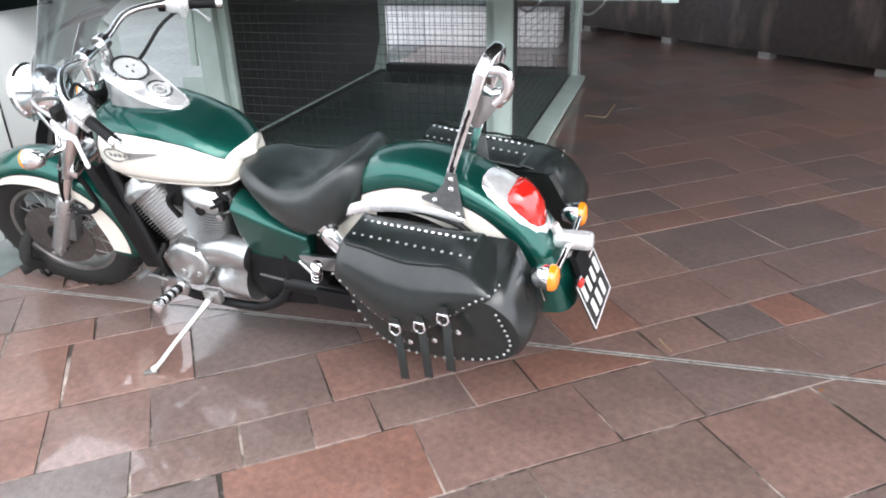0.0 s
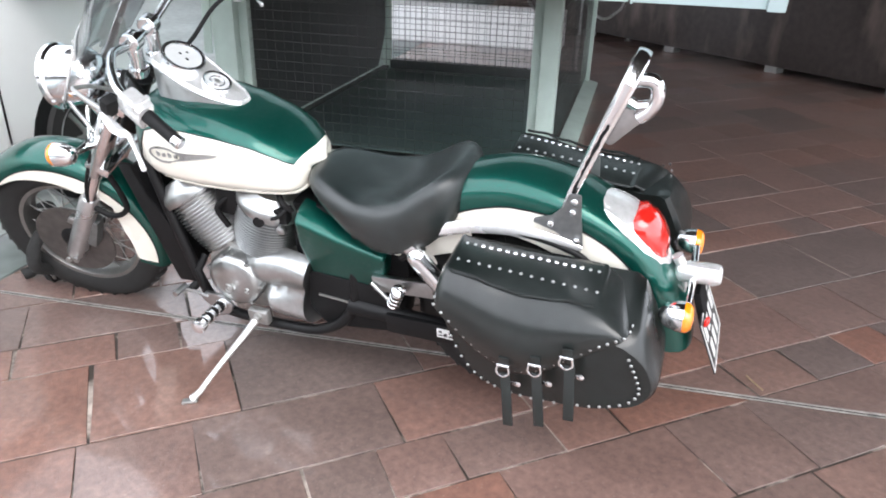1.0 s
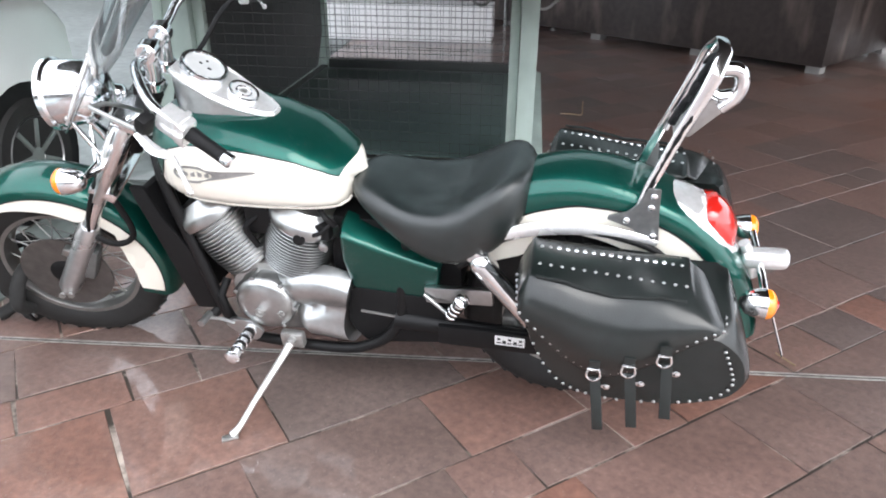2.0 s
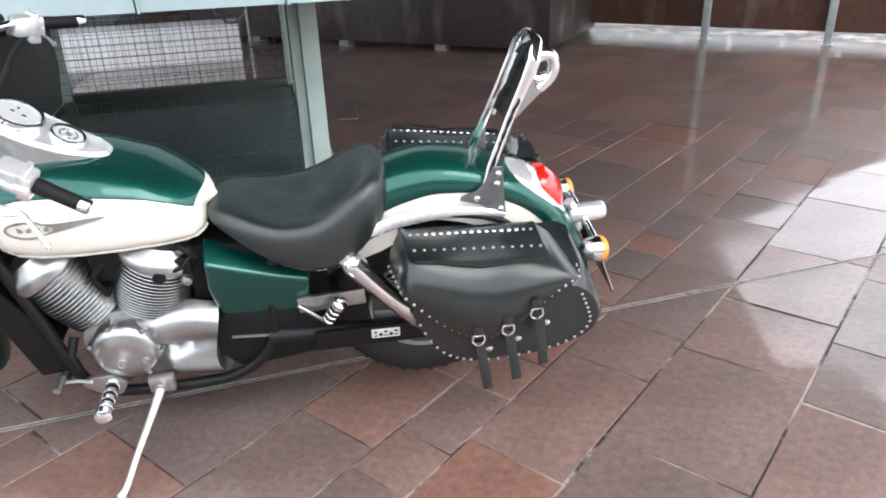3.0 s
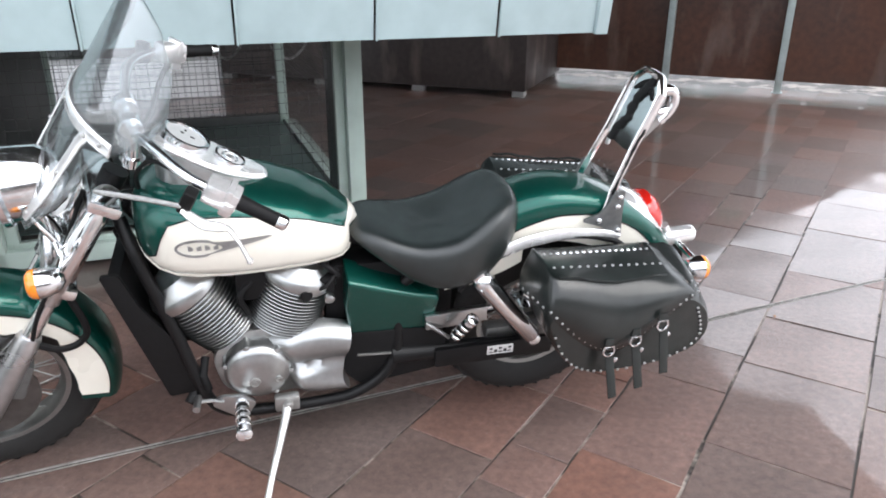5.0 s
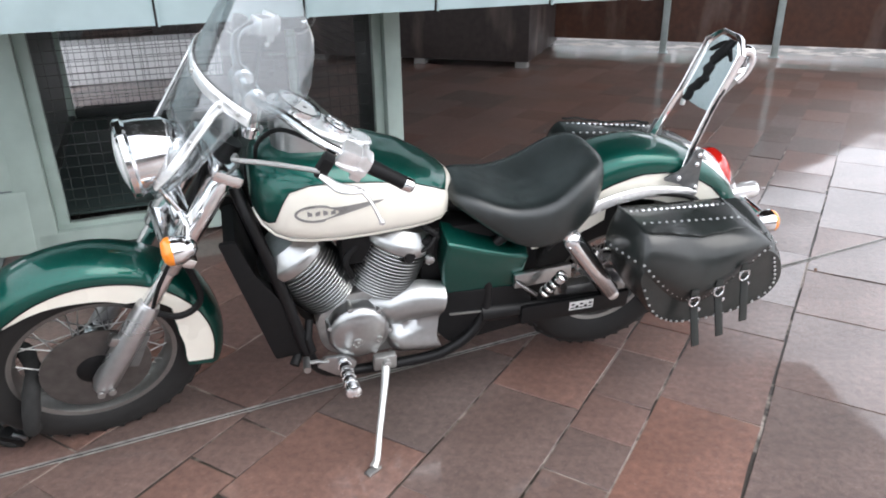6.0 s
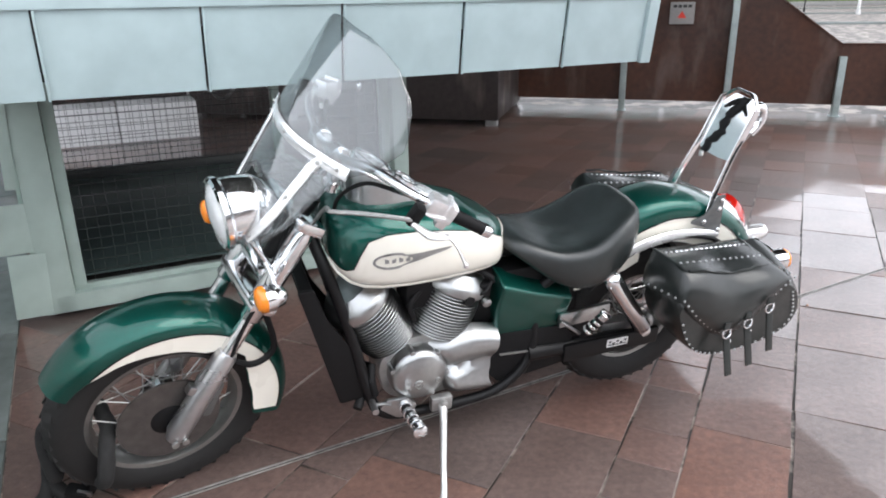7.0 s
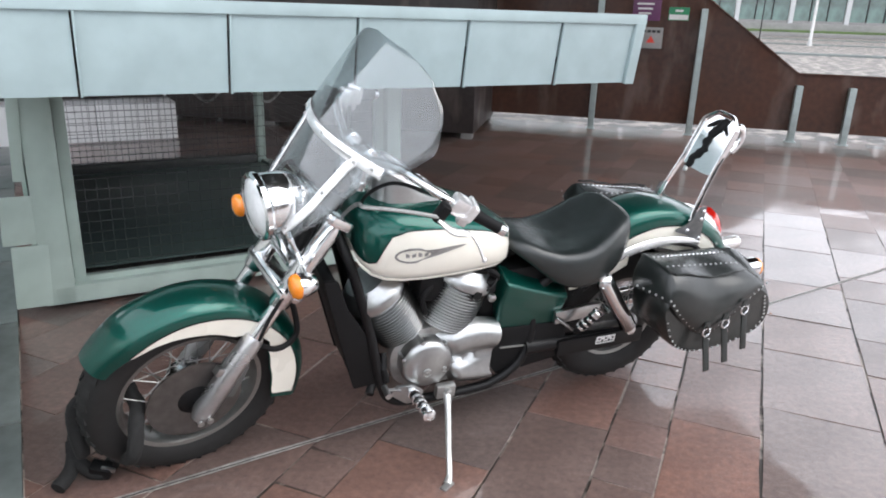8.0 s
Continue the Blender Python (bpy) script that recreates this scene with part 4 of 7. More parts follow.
# brake hose and cable by the fork
bm = bmesh.new()
tube(bm, [FA + Vector((-0.10, 0.10, 0.14)), FA + Vector((-0.17, 0.12, 0.20)), FA + Vector((-0.22, 0.13, 0.32)), FA + Vector((-0.30, 0.12, 0.46)), FA + Vector((-0.40, 0.06, 0.64))], 0.006, 8, n=6)
bpart("brake_hose", bm, M_PLASTIC, None, "", True)
bm = bmesh.new()
tube(bm, [(1.504, 0.118, 0.535), (1.46, 0.122, 0.508), (1.417, 0.118, 0.507), (1.385, 0.115, 0.535), (1.382, 0.112, 0.585), (1.400, 0.108, 0.677), (1.415, 0.10, 0.758)], 0.010, 8, n=5)
bpart("hose_guide", bm, M_PLASTIC, None, "", True)


# front fender: valanced shell, green crown and cream skirts
def shell_ring(c, a, rc, w, rs, crown=0.022):
    """Section of a fender at angle a: crown radius rc, half width w, skirt down to rs."""
    half = [(0.0, 0.0), (0.5, 0.06), (0.78, 0.20), (0.93, 0.42), (0.985, 0.72)]
    side = [(w, rs), (w, rs + (rc - crown - rs) * 0.33), (w, rs + (rc - crown - rs) * 0.66), (w, rc - crown)]
    pts = [(-y, r) for y, r in side] + [(-q * w, rc - d * crown) for q, d in half[:0:-1]] + [(q * w, rc - d * crown) for q, d in half] + side[::-1]
    outer = [Vector(c) + Vector((r * math.cos(a), y, r * math.sin(a))) for y, r in pts]
    inner = [Vector(c) + Vector(((r - 0.004) * math.cos(a), y * (1 - 0.004 / w), (r - 0.004) * math.sin(a))) for y, r in pts]
    return outer + inner[::-1]


NF = 44


def front_section(t):
    """Angle, crown radius, half width, paint line and skirt radius along the front fender."""
    a = radians(37 + (197 - 37) * t)
    rc = 0.378 + 0.016 * math.sin(math.pi * t)
    w = lerp(t, [(0, 0.070), (0.15, 0.088), (1, 0.094)])[0]
    line = rc - lerp(t, [(0, 0.060), (0.10, 0.066), (0.35, 0.056), (0.6, 0.050), (1, 0.045)])[0]
    skirt = lerp(t, [(0.0, 0.316), (0.10, 0.314), (0.16, 0.306), (0.38, 0.282), (0.50, 0.272), (0.57, 0.296), (0.66, 0.300), (0.71, 0.272), (0.80, 0.252), (0.94, 0.250), (1.0, 0.262)])[0]
    return a, rc, w, line, min(skirt, line - 0.001)


def front_ring(t):
    a, rc, w, line, skirt = front_section(t)
    half = [(0.0, rc), (0.35, rc - 0.003), (0.66, rc - 0.011), (0.88, rc - 0.024), (0.985, rc - 0.040), (1.0, line), (1.005, line + (skirt - line) * 0.5), (0.995, skirt)]
    pts = [(-q, r) for q, r in half[:0:-1]] + half
    out = [FA + Vector((r * math.cos(a), q * w, r * math.sin(a))) for q, r in pts]
    inn = [FA + Vector(((r - 0.004) * math.cos(a), q * w * 0.955, (r - 0.004) * math.sin(a))) for q, r in pts]
    return out + inn[::-1]


bm = bmesh.new()
loft(bm, [front_ring(i / NF) for i in range(NF + 1)], True, lambda i, k: 1 if k in (0, 1, 12, 13) and 4 < i < 43 else 0)
fender_f = bpart("front_fender", bm, [M_GREEN, M_CREAM], None, "dark green front fender with cream skirts and rain beads", True)
for s in (1, -1):
    bm = bmesh.new()
    pts = []
    for i in range(5, 44):
        a, rc, w, line, skirt = front_section(i / NF)
        pts.append(FA + Vector((line * math.cos(a), s * (w + 0.0008), line * math.sin(a))))
    tube(bm, pts, 0.0020, 6)
    bpart("pinstripe", bm, M_BLACK, fender_f, "", True)

# headlamp with rim, glass, bracket
HL = Vector((1.478, 0.015, 0.990))
HD = Vector((1, 0, -0.06)).normalized()
bm = bmesh.new()
lathe(bm, [(0.02, -0.150), (0.062, -0.136), (0.086, -0.10), (0.094, -0.04), (0.096, 0.0)], HL, HD, 40)
lamp = bpart("headlamp", bm, M_CHROMEWET, None, "round chromed headlamp", True)
bm = bmesh.new()
lathe(bm, [(0.096, -0.012), (0.103, -0.004), (0.103, 0.010), (0.095, 0.016), (0.086, 0.012), (0.088, 0.0)], HL, HD, 40, caps=False)
bpart("lamp_rim", bm, M_CHROME, lamp, "", True)
bm = bmesh.new()
lathe(bm, [(0.088, 0.006), (0.078, 0.017), (0.050, 0.026), (0.01, 0.031)], HL, HD, 40)
bpart("lamp_glass", bm, M_LAMPGLASS, lamp, "pale fluted headlamp glass", True)
bm = bmesh.new()
tube(bm, [HL + Vector((-0.05, 0, -0.075)), HL + Vector((-0.075, -0.005, -0.13)), HL + Vector((-0.09, -0.01, -0.185))], 0.016, 10)
box(bm, HL + Vector((-0.095, -0.012, -0.187)), (0.05, 0.16, 0.035), None, 0.01)
bpart("lamp_bracket", bm, M_CHROME, None, "", True)
# front indicators on chromed stalks
for s in (1, -1):
    c = Vector((1.440, 0.226, 0.837)) if s > 0 else Vector((1.455, -0.195, 0.862))
    bm = bmesh.new()
    tube(bm, [Vector((1.365, s * 0.08, 0.80)), c + Vector((-0.03, 0, -0.005))], 0.0105, 10)
    tube(bm, [Vector((1.40, s * 0.06, 0.91)), Vector((1.385, s * 0.13, 0.83)), c + Vector((-0.04, -s * 0.01, -0.01))], 0.007, 8)
    stalk = bpart("indicator", bm, M_CHROME, None, "chromed front indicator with amber lens", True)
    bm = bmesh.new()
    lathe(bm, [(0.010, -0.062), (0.028, -0.05), (0.037, -0.02), (0.038, 0.0)], c, (1, 0, 0), 22)
    bpart("indicator_shell", bm, M_CHROME, stalk, "", True)
    bm = bmesh.new()
    lathe(bm, [(0.038, 0.0), (0.037, 0.012), (0.028, 0.022), (0.008, 0.026)], c, (1, 0, 0), 22)
    bpart("lens", bm, M_AMBER, stalk, "amber lens", True)


# windscreen: curved clear sheet, darker top edge and lower spoiler, chromed braces
def screen_point(s, q):
    """s from foot to top (0..1), q across (-1..1)."""
    cx, cz = lerp(s, [(0, 1.46, 0.93), (0.5, 1.285, 1.19), (1, 1.095, 1.465)])
    y = q * lerp(s, [(0, 0.12), (0.25, 0.19), (0.42, 0.218), (0.50, 0.243), (0.60, 0.287), (0.70, 0.312), (0.82, 0.278), (0.92, 0.205), (0.97, 0.145), (1.0, 0.08)])[0]
    return Vector((cx - 1.20 * y * y, y, cz - 0.35 * y * y))


def screen_sheet(s0, s1, material, name, parent, n=14, cut=None):
    bm = bmesh.new()
    rows = []
    for i in range(n + 1):
        s = s0 + (s1 - s0) * i / n
        rows.append([screen_point(s, -1 + 2 * k / 20) for k in range(21)])
    R = [[bm.verts.new(p) for p in row] for row in rows]
    for i in range(n):
        for k in range(20):
            mid = sum((v.co for v in (R[i][k], R[i][k + 1], R[i + 1][k], R[i + 1][k + 1])), Vector()) / 4
            if cut and cut(mid):
                continue
            bm.faces.new((R[i][k], R[i][k + 1], R[i + 1][k + 1], R[i + 1][k]))
    bmesh.ops.delete(bm, geom=[v for v in bm.verts if not v.link_faces], context="VERTS")
    moved(bm, STEER)
    ob = part(name, bm, material, parent or bike)
    sol = ob.modifiers.new("thickness", "SOLIDIFY")
    sol.thickness = 0.004
    return ob


screen = screen_sheet(0.0, 1.0, M_SCREEN, "windscreen", None, 26, lambda p: p.z < 1.08 and abs(p.y) < 0.085)
tagged(screen, "tall clear plastic windscreen wet with rain")
screen.visible_shadow = False
for q0, q1, s0, s1, wdt in ((-0.965, 0.965, 0.515, 0.515, 0.034), (0.655, 0.72, 0.515, 0.06, 0.028), (-0.655, -0.72, 0.515, 0.06, 0.028)):
    bm = bmesh.new()
    n = 16
    A, Bv = [], []
    for i in range(n + 1):
        t = i / n
        p = screen_point(s0 + (s1 - s0) * t, q0 + (q1 - q0) * t)
        d = (screen_point(s0 + (s1 - s0) * min(t + 0.05, 1), q0 + (q1 - q0) * min(t + 0.05, 1)) - screen_point(s0 + (s1 - s0) * max(t - 0.05, 0), q0 + (q1 - q0) * max(t - 0.05, 0))).normalized()
        nrm = Vector((0.85, max(-0.8, min(0.8, p.y * 3.0)), 0.40)).normalized()
        side = nrm.cross(d).normalized()
        A.append([p + nrm * 0.004 + side * wdt / 2, p + nrm * 0.007 + side * wdt * 0.3, p + nrm * 0.007 - side * wdt * 0.3, p + nrm * 0.004 - side * wdt / 2, p + nrm * 0.001 - side * wdt / 2, p + nrm * 0.001 + side * wdt / 2])
    loft(bm, A)
    brace = bpart("screen_brace", bm, M_RAIL, screen, "chromed flat screen brace", True)
    for t in (0.06, 0.5, 0.94):
        p = screen_point(s0 + (s1 - s0) * t, q0 + (q1 - q0) * t)
        bm = bmesh.new()
        lathe(bm, [(0.006, 0.006), (0.006, 0.010), (0.003, 0.012)], p, Vector((0.85, max(-0.8, min(0.8, p.y * 3.0)), 0.40)), 10)
        bpart("screw", bm, M_ALUDULL, brace, "", True)
# screen stays back to the fork
for s in (1, -1):
    rod("screen_stay", Vector((1.435, s * 0.09, 0.955)), Vector((1.38, s * 0.105, 0.84)), 0.007, M_CHROME, screen, True)

# handlebar with risers, switchgear, grips, levers, cables
bm = bmesh.new()
bar = [(0.888, -0.405, 1.100), (0.976, -0.363, 1.124), (1.058, -0.318, 1.148), (1.13, -0.21, 1.165), (1.155, -0.10, 1.135), (1.16, 0, 1.125), (1.155, 0.10, 1.135), (1.13, 0.21, 1.160), (1.064, 0.322, 1.128), (0.976, 0.370, 1.083), (0.885, 0.418, 1.030)]
tube(bm, bar, 0.0127, 14, n=6)
hb = bpart("handlebar", bm, M_CHROME, None, "chromed pull-back handlebar", True)
for s in (1, -1):
    bm = bmesh.new()
    tube(bm, [(1.175, s * 0.055, 1.02), (1.165, s * 0.055, 1.07), (1.16, s * 0.055, 1.125)], [0.024, 0.02, 0.024], 14)
    lathe(bm, [(0.026, -0.022), (0.030, -0.018), (0.030, 0.018), (0.026, 0.022)], (1.16, s * 0.055, 1.13), (0, 1, 0), 18)
    lathe(bm, [(0.03, 0), (0.03, 0.012), (0.022, 0.016)], (1.172, s * 0.055, 1.035), (-0.3, 0, 0.95), 18)
    bpart("riser", bm, M_CHROME, hb, "", True)
    g0, g1 = ((0.975, 0.372, 1.081), (0.864, 0.423, 1.017)) if s > 0 else ((0.975, -0.364, 1.123), (0.876, -0.412, 1.096))
    g0 = Vector(g0)
    d = (Vector(g1) - g0).normalized()
    lift = Vector((0, 0, 0 if s > 0 else 0.036))
    bm = bmesh.new()
    lathe(bm, [(0.017, 0), (0.0195, 0.004), (0.0175, 0.05), (0.0175, 0.094), (0.0185, 0.100)], g0, d, 18)
    bpart("grip", bm, M_PLASTIC, hb, "black rubber grip", True)
    bm = bmesh.new()
    lathe(bm, [(0.017, 0.100), (0.0185, 0.103), (0.0185, 0.122), (0.013, 0.127)], g0, d, 18)
    bpart("bar_end", bm, M_CHROME, hb, "", True)
    bm = bmesh.new()
    x, y, z = frame_of(d)
    m = Matrix((x, y, z)).transposed().to_4x4()
    box(bm, g0 - d * 0.036, (0.054, 0.058, 0.082), m, 0.012)
    box(bm, g0 - d * 0.016 + Vector((0, 0, 0.012)), (0.058, 0.050, 0.016), m, 0.005)
    box(bm, g0 - d * 0.028 + Vector((0, 0, -0.034)), (0.03, 0.04, 0.03), m, 0.006)
    bpart("switch_housing", bm, M_RAIL, hb, "chromed switch housing", True)
    bm = bmesh.new()
    box(bm, Vector((1.080, s * 0.362, 1.098)) + lift, (0.040, 0.060, 0.030), m, 0.008)
    bpart("lever_bracket", bm, M_PLASTIC, hb, "", True)
    bm = bmesh.new()
    tube(bm, [Vector(p) + lift for p in ((1.097, s * 0.375, 1.085), (1.060, s * 0.400, 1.055), (1.028, s * 0.418, 1.052), (1.008, s * 0.425, 1.046), (0.992, s * 0.444, 1.020), (0.977, s * 0.464, 0.980))], [0.011, 0.016, 0.014, 0.0085, 0.0065, 0.0075], 10, 0.6, n=4)
    lathe(bm, [(0.003, -0.008), (0.0075, -0.004), (0.0075, 0.004), (0.003, 0.008)], Vector((0.975, s * 0.466, 0.976)) + lift, (-0.1, s * 0.2, -0.9), 12)
    bpart("lever", bm, M_RAIL, hb, "satin metal lever with ball end", True)
bm = bmesh.new()
tube(bm, [(1.095, 0.372, 1.092), (1.150, 0.340, 1.097), (1.215, 0.292, 1.094), (1.258, 0.250, 1.083), (1.262, 0.232, 1.076), (1.245, 0.18, 1.05), (1.225, 0.10, 0.98), (1.22, 0.05, 0.92)], 0.0062, 8, n=6)
bpart("clutch_cable", bm, M_ALUDULL, hb, "braided steel clutch cable", True)
bm = bmesh.new()
tube(bm, [(0.995, -0.365, 1.115), (1.05, -0.27, 1.09), (1.10, -0.18, 1.03), (1.17, -0.12, 0.96), (1.2, -0.07, 0.88)], 0.007, 8, n=6)
bpart("throttle_cable", bm, M_PLASTIC, hb, "", True)
bm = bmesh.new()
tube(bm, [(0.985, 0.37, 1.10), (1.07, 0.29, 1.115), (1.13, 0.18, 1.10), (1.17, 0.10, 1.02), (1.17, 0.06, 0.93)], 0.006, 8, n=6)
bpart("switch_cable", bm, M_PLASTIC, hb, "", True)

# fuel tank: green top, cream flanks, rolled bottom seam
NT, NK = 30, 32
TANK = [(0.586, 0.745, 0.790, 0.050, 55), (0.596, 0.722, 0.822, 0.100, 55), (0.630, 0.710, 0.848, 0.130, 55), (0.680, 0.706, 0.880, 0.150, 56), (0.760, 0.703, 0.918, 0.168, 57), (0.860, 0.702, 0.948, 0.184, 58), (0.950, 0.703, 0.966, 0.192, 59), (1.030, 0.706, 0.974, 0.192, 61), (1.090, 0.714, 0.974, 0.184, 69), (1.125, 0.728, 0.968, 0.170, 93), (1.155, 0.750, 0.957, 0.146, 107), (1.178, 0.785, 0.938, 0.108, 115), (1.188, 0.830, 0.905, 0.055, 119)]


def tank_ring(x):
    zb, zt, w, tb = lerp(x, TANK)
    zm = zb + (zt - zb) * 0.42
    ring = []
    for k in range(NK):
        k2 = k if k <= NK // 2 else NK - k
        s = 1 if k <= NK // 2 else -1
        h = NK // 4
        th = tb * k2 / h if k2 <= h else tb + (180 - tb) * (k2 - h) / h
        c, sn = math.cos(radians(th)), math.sin(radians(th))
        e = 0.70 if c > 0 else 0.60
        yy = w * abs(sn) ** 0.68
        zz = zm + ((zt - zm) if c > 0 else (zm - zb)) * math.copysign(abs(c) ** e, c)
        slant = 0.028 * (k2 / h if k2 <= h else 1) * max(0.0, 1 - (x - 0.586) / 0.14)
        ring.append(Vector((x + slant, s * yy, zz)))
    return ring


bm = bmesh.new()
xs = [0.586 + (1.188 - 0.586) * (0.5 - 0.5 * math.cos(math.pi * i / NT)) for i in range(NT + 1)]
h = NK // 4
loft(bm, [tank_ring(x) for x in xs], True, lambda i, k: 0 if (k < h or k >= NK - h) and i > 3 else 1)
tank = bpart("fuel_tank", bm, [M_GREEN, M_CREAM], None, "teardrop fuel tank, dark green over cream with pinstripe")
for s in (1, -1):
    bm = bmesh.new()
    stripe = [tank_ring(x)[h if s == 1 else NK - h] + Vector((0, s * 0.0008, 0.0004)) for x in xs[4:-1]]
    tube(bm, stripe, 0.0016, 6)
    bpart("pinstripe", bm, M_BLACK, tank)
    bm = bmesh.new()
    tube(bm, [Vector((x + 0.028 * max(0.0, 1 - (x - 0.586) / 0.14), s * lerp(x, TANK)[2] * 0.76, lerp(x, TANK)[0] + 0.16 * 0.42 * (lerp(x, TANK)[1] - lerp(x, TANK)[0]) - 0.002)) for x in xs[2:-2]], 0.0055, 8)
    bpart("bottom_seam", bm, M_CREAM, tank)
    # oval emblem with a long tail; the script is drawn as plain bars
    em = bmesh.new()

    def flank(x, z):
        zb, zt, w, tb = lerp(x, TANK)
        zm = zb + (zt - zb) * 0.42
        c = max(-1, min(1, (z - zm) / ((zt - zm) if z > zm else (zm - zb))))
        c = math.copysign(abs(c) ** (1 / (0.70 if c > 0 else 0.60)), c)
        return Vector((x, s * (w * math.sqrt(max(0, 1 - c * c)) ** 0.68 + 0.002), z))

    outer, inner = [], []
    for k in range(36):
        a = 2 * math.pi * k / 36
        tail = max(0, -math.cos(a)) ** 9 * 0.130
        outer.append((1.022 + 0.058 * math.cos(a) - tail, 0.834 + 0.026 * math.sin(a) * (1 if math.cos(a) > -0.5 else 0.8) + tail * 0.12))
        inner.append((1.023 + 0.050 * math.cos(a) - tail * 0.1, 0.834 + 0.0195 * math.sin(a)))
    vo = [em.verts.new(flank(*p)) for p in outer]
    vi = [em.verts.new(flank(*p)) for p in inner]
    for k in range(36):
        em.faces.new((vo[k], vo[(k + 1) % 36], vi[(k + 1) % 36], vi[k]))
    r = bmesh.ops.extrude_face_region(em, geom=em.faces[:])
    bmesh.ops.translate(em, verts=[g for g in r["geom"] if isinstance(g, bmesh.types.BMVert)], vec=(0, s * 0.0015, 0))
    bpart("emblem", em, M_GREYPRINT, tank, "grey oval emblem with a long tail")
    em = bmesh.new()
    for k in range(6):
        x = 1.046 - 0.021 * k
        a, b, c, d = flank(x, 0.829), flank(x - 0.012, 0.830), flank(x - 0.012, 0.839 + 0.004 * (k % 2)), flank(x, 0.839 + 0.006 * ((k + 1) % 2))
        f = em.faces.new([em.verts.new(p + Vector((0, s * 0.0012, 0))) for p in (a, b, c, d)])
    r = bmesh.ops.extrude_face_region(em, geom=em.faces[:])
    bmesh.ops.translate(em, verts=[g for g in r["geom"] if isinstance(g, bmesh.types.BMVert)], vec=(0, s * 0.0012, 0))
    bpart("emblem_bar", em, M_GREYPRINT, tank, "grey emblem bars")

# chrome console with dials on the tank
CON = [(0.840, 0.952, 0.018), (0.865, 0.962, 0.042), (0.92, 0.985, 0.064), (0.98, 1.018, 0.078), (1.03, 1.050, 0.082), (1.075, 1.075, 0.076), (1.10, 1.080, 0.056), (1.115, 1.072, 0.028)]
bm = bmesh.new()
rings = []
for x, zt, w in CON:
    zb = min(lerp(x, TANK)[1] - 0.012, zt - 0.02)
    rings.append([(x, w * 1.12, zb), (x, w * 1.06, zb + (zt - zb) * 0.45), (x, w, zt - 0.010), (x, w * 0.92, zt - 0.002), (x, w * 0.5, zt), (x, 0, zt + 0.001), (x, -w * 0.5, zt), (x, -w * 0.92, zt - 0.002), (x, -w, zt - 0.010), (x, -w * 1.06, zb + (zt - zb) * 0.45), (x, -w * 1.12, zb)])
loft(bm, rings, True, lambda i, k: 1 if k in (0, 1, 8, 9) else 0)
console = bpart("console", bm, [M_RAIL, M_ALU], tank, "wet chromed instrument console")
bm = bmesh.new()
lip = [Vector((x, w * 1.01, zt - 0.010)) for x, zt, w in CON]
tube(bm, lip + [Vector((p.x, -p.y, p.z)) for p in lip[::-1]] + lip[:1], 0.0065, 10, n=3)
bpart("rim", bm, M_RAIL, console, "wet chromed rim")
DN = Vector((-0.52, 0, 0.85)).normalized()
for c, r, nm in ((Vector((1.032, 0, 1.060)), 0.060, "speedometer"), (Vector((0.930, 0, 0.991)), 0.040, "warning_dial")):
    bm = bmesh.new()
    lathe(bm, [(r * 1.04, -0.035), (r * 1.10, 0.004), (r * 1.08, 0.011), (r * 1.00, 0.013), (r * 0.90, 0.011), (r * 0.87, 0.006)], c, DN, 36, caps=False)
    dial = bpart(nm, bm, M_CHROMEWET, tank, "round chrome-ringed instrument")
    bm = bmesh.new()
    lathe(bm, [(r * 1.075, 0.0112), (r * 1.055, 0.0136), (r * 1.035, 0.0128)], c, DN, 36, caps=False)
    bpart("groove", bm, M_BLACK, dial, "dark ring seam")
    bm = bmesh.new()
    lathe(bm, [(r * 0.89, 0.003), (r * 0.89, 0.007), (0.002, 0.009)], c, DN, 36)
    bpart("dial_face", bm, M_DIAL, dial, "pale grey dial face")
    x, y, z = frame_of(DN)
    m = Matrix((x, y, z)).transposed().to_4x4()
    if nm == "speedometer":
        for k, (q, w) in enumerate((((-0.016, -0.004), 0.011), ((0.012, 0.000), 0.009), ((0.004, 0.022), 0.006))):
            bm = bmesh.new()
            box(bm, c + DN * 0.0095 + y * q[0] + x * q[1], (0.006, w, 0.0016), m)
            bpart("dial_window", bm, M_PLASTIC, dial)
    else:
        bm = bmesh.new()
        lathe(bm, [(r * 0.60, 0.009), (r * 0.56, 0.012), (r * 0.50, 0.012), (r * 0.46, 0.009)], c, DN, 28, caps=False)
        bpart("inner_ring", bm, M_CHROME, dial)
        bm = bmesh.new()
        lathe(bm, [(0.009, 0.008), (0.009, 0.011), (0.003, 0.013)], c, DN, 14)
        bpart("dial_hub", bm, M_ALUDULL, dial)

# rider seat: broad bucket with narrow nose, a soft edge all round and a dished top
SEAT = [(0.098, 0.735, 0.874), (0.115, 0.710, 0.882), (0.145, 0.675, 0.886), (0.20, 0.634, 0.876), (0.28, 0.606, 0.848), (0.36, 0.600, 0.822), (0.44, 0.624, 0.806), (0.51, 0.668, 0.806), (0.56, 0.704, 0.812), (0.595, 0.726, 0.814), (0.625, 0.744, 0.812)]
half = smooth_path([(0.098, 0.0, 0), (0.103, 0.060, 0), (0.124, 0.118, 0), (0.178, 0.168, 0), (0.27, 0.195, 0), (0.36, 0.192, 0), (0.45, 0.172, 0), (0.53, 0.145, 0), (0.59, 0.110, 0), (0.617, 0.062, 0), (0.625, 0.0, 0)], 4)
plan = half + [Vector((p.x, -p.y, 0)) for p in half[-2:0:-1]]
bm = bmesh.new()
rings = []
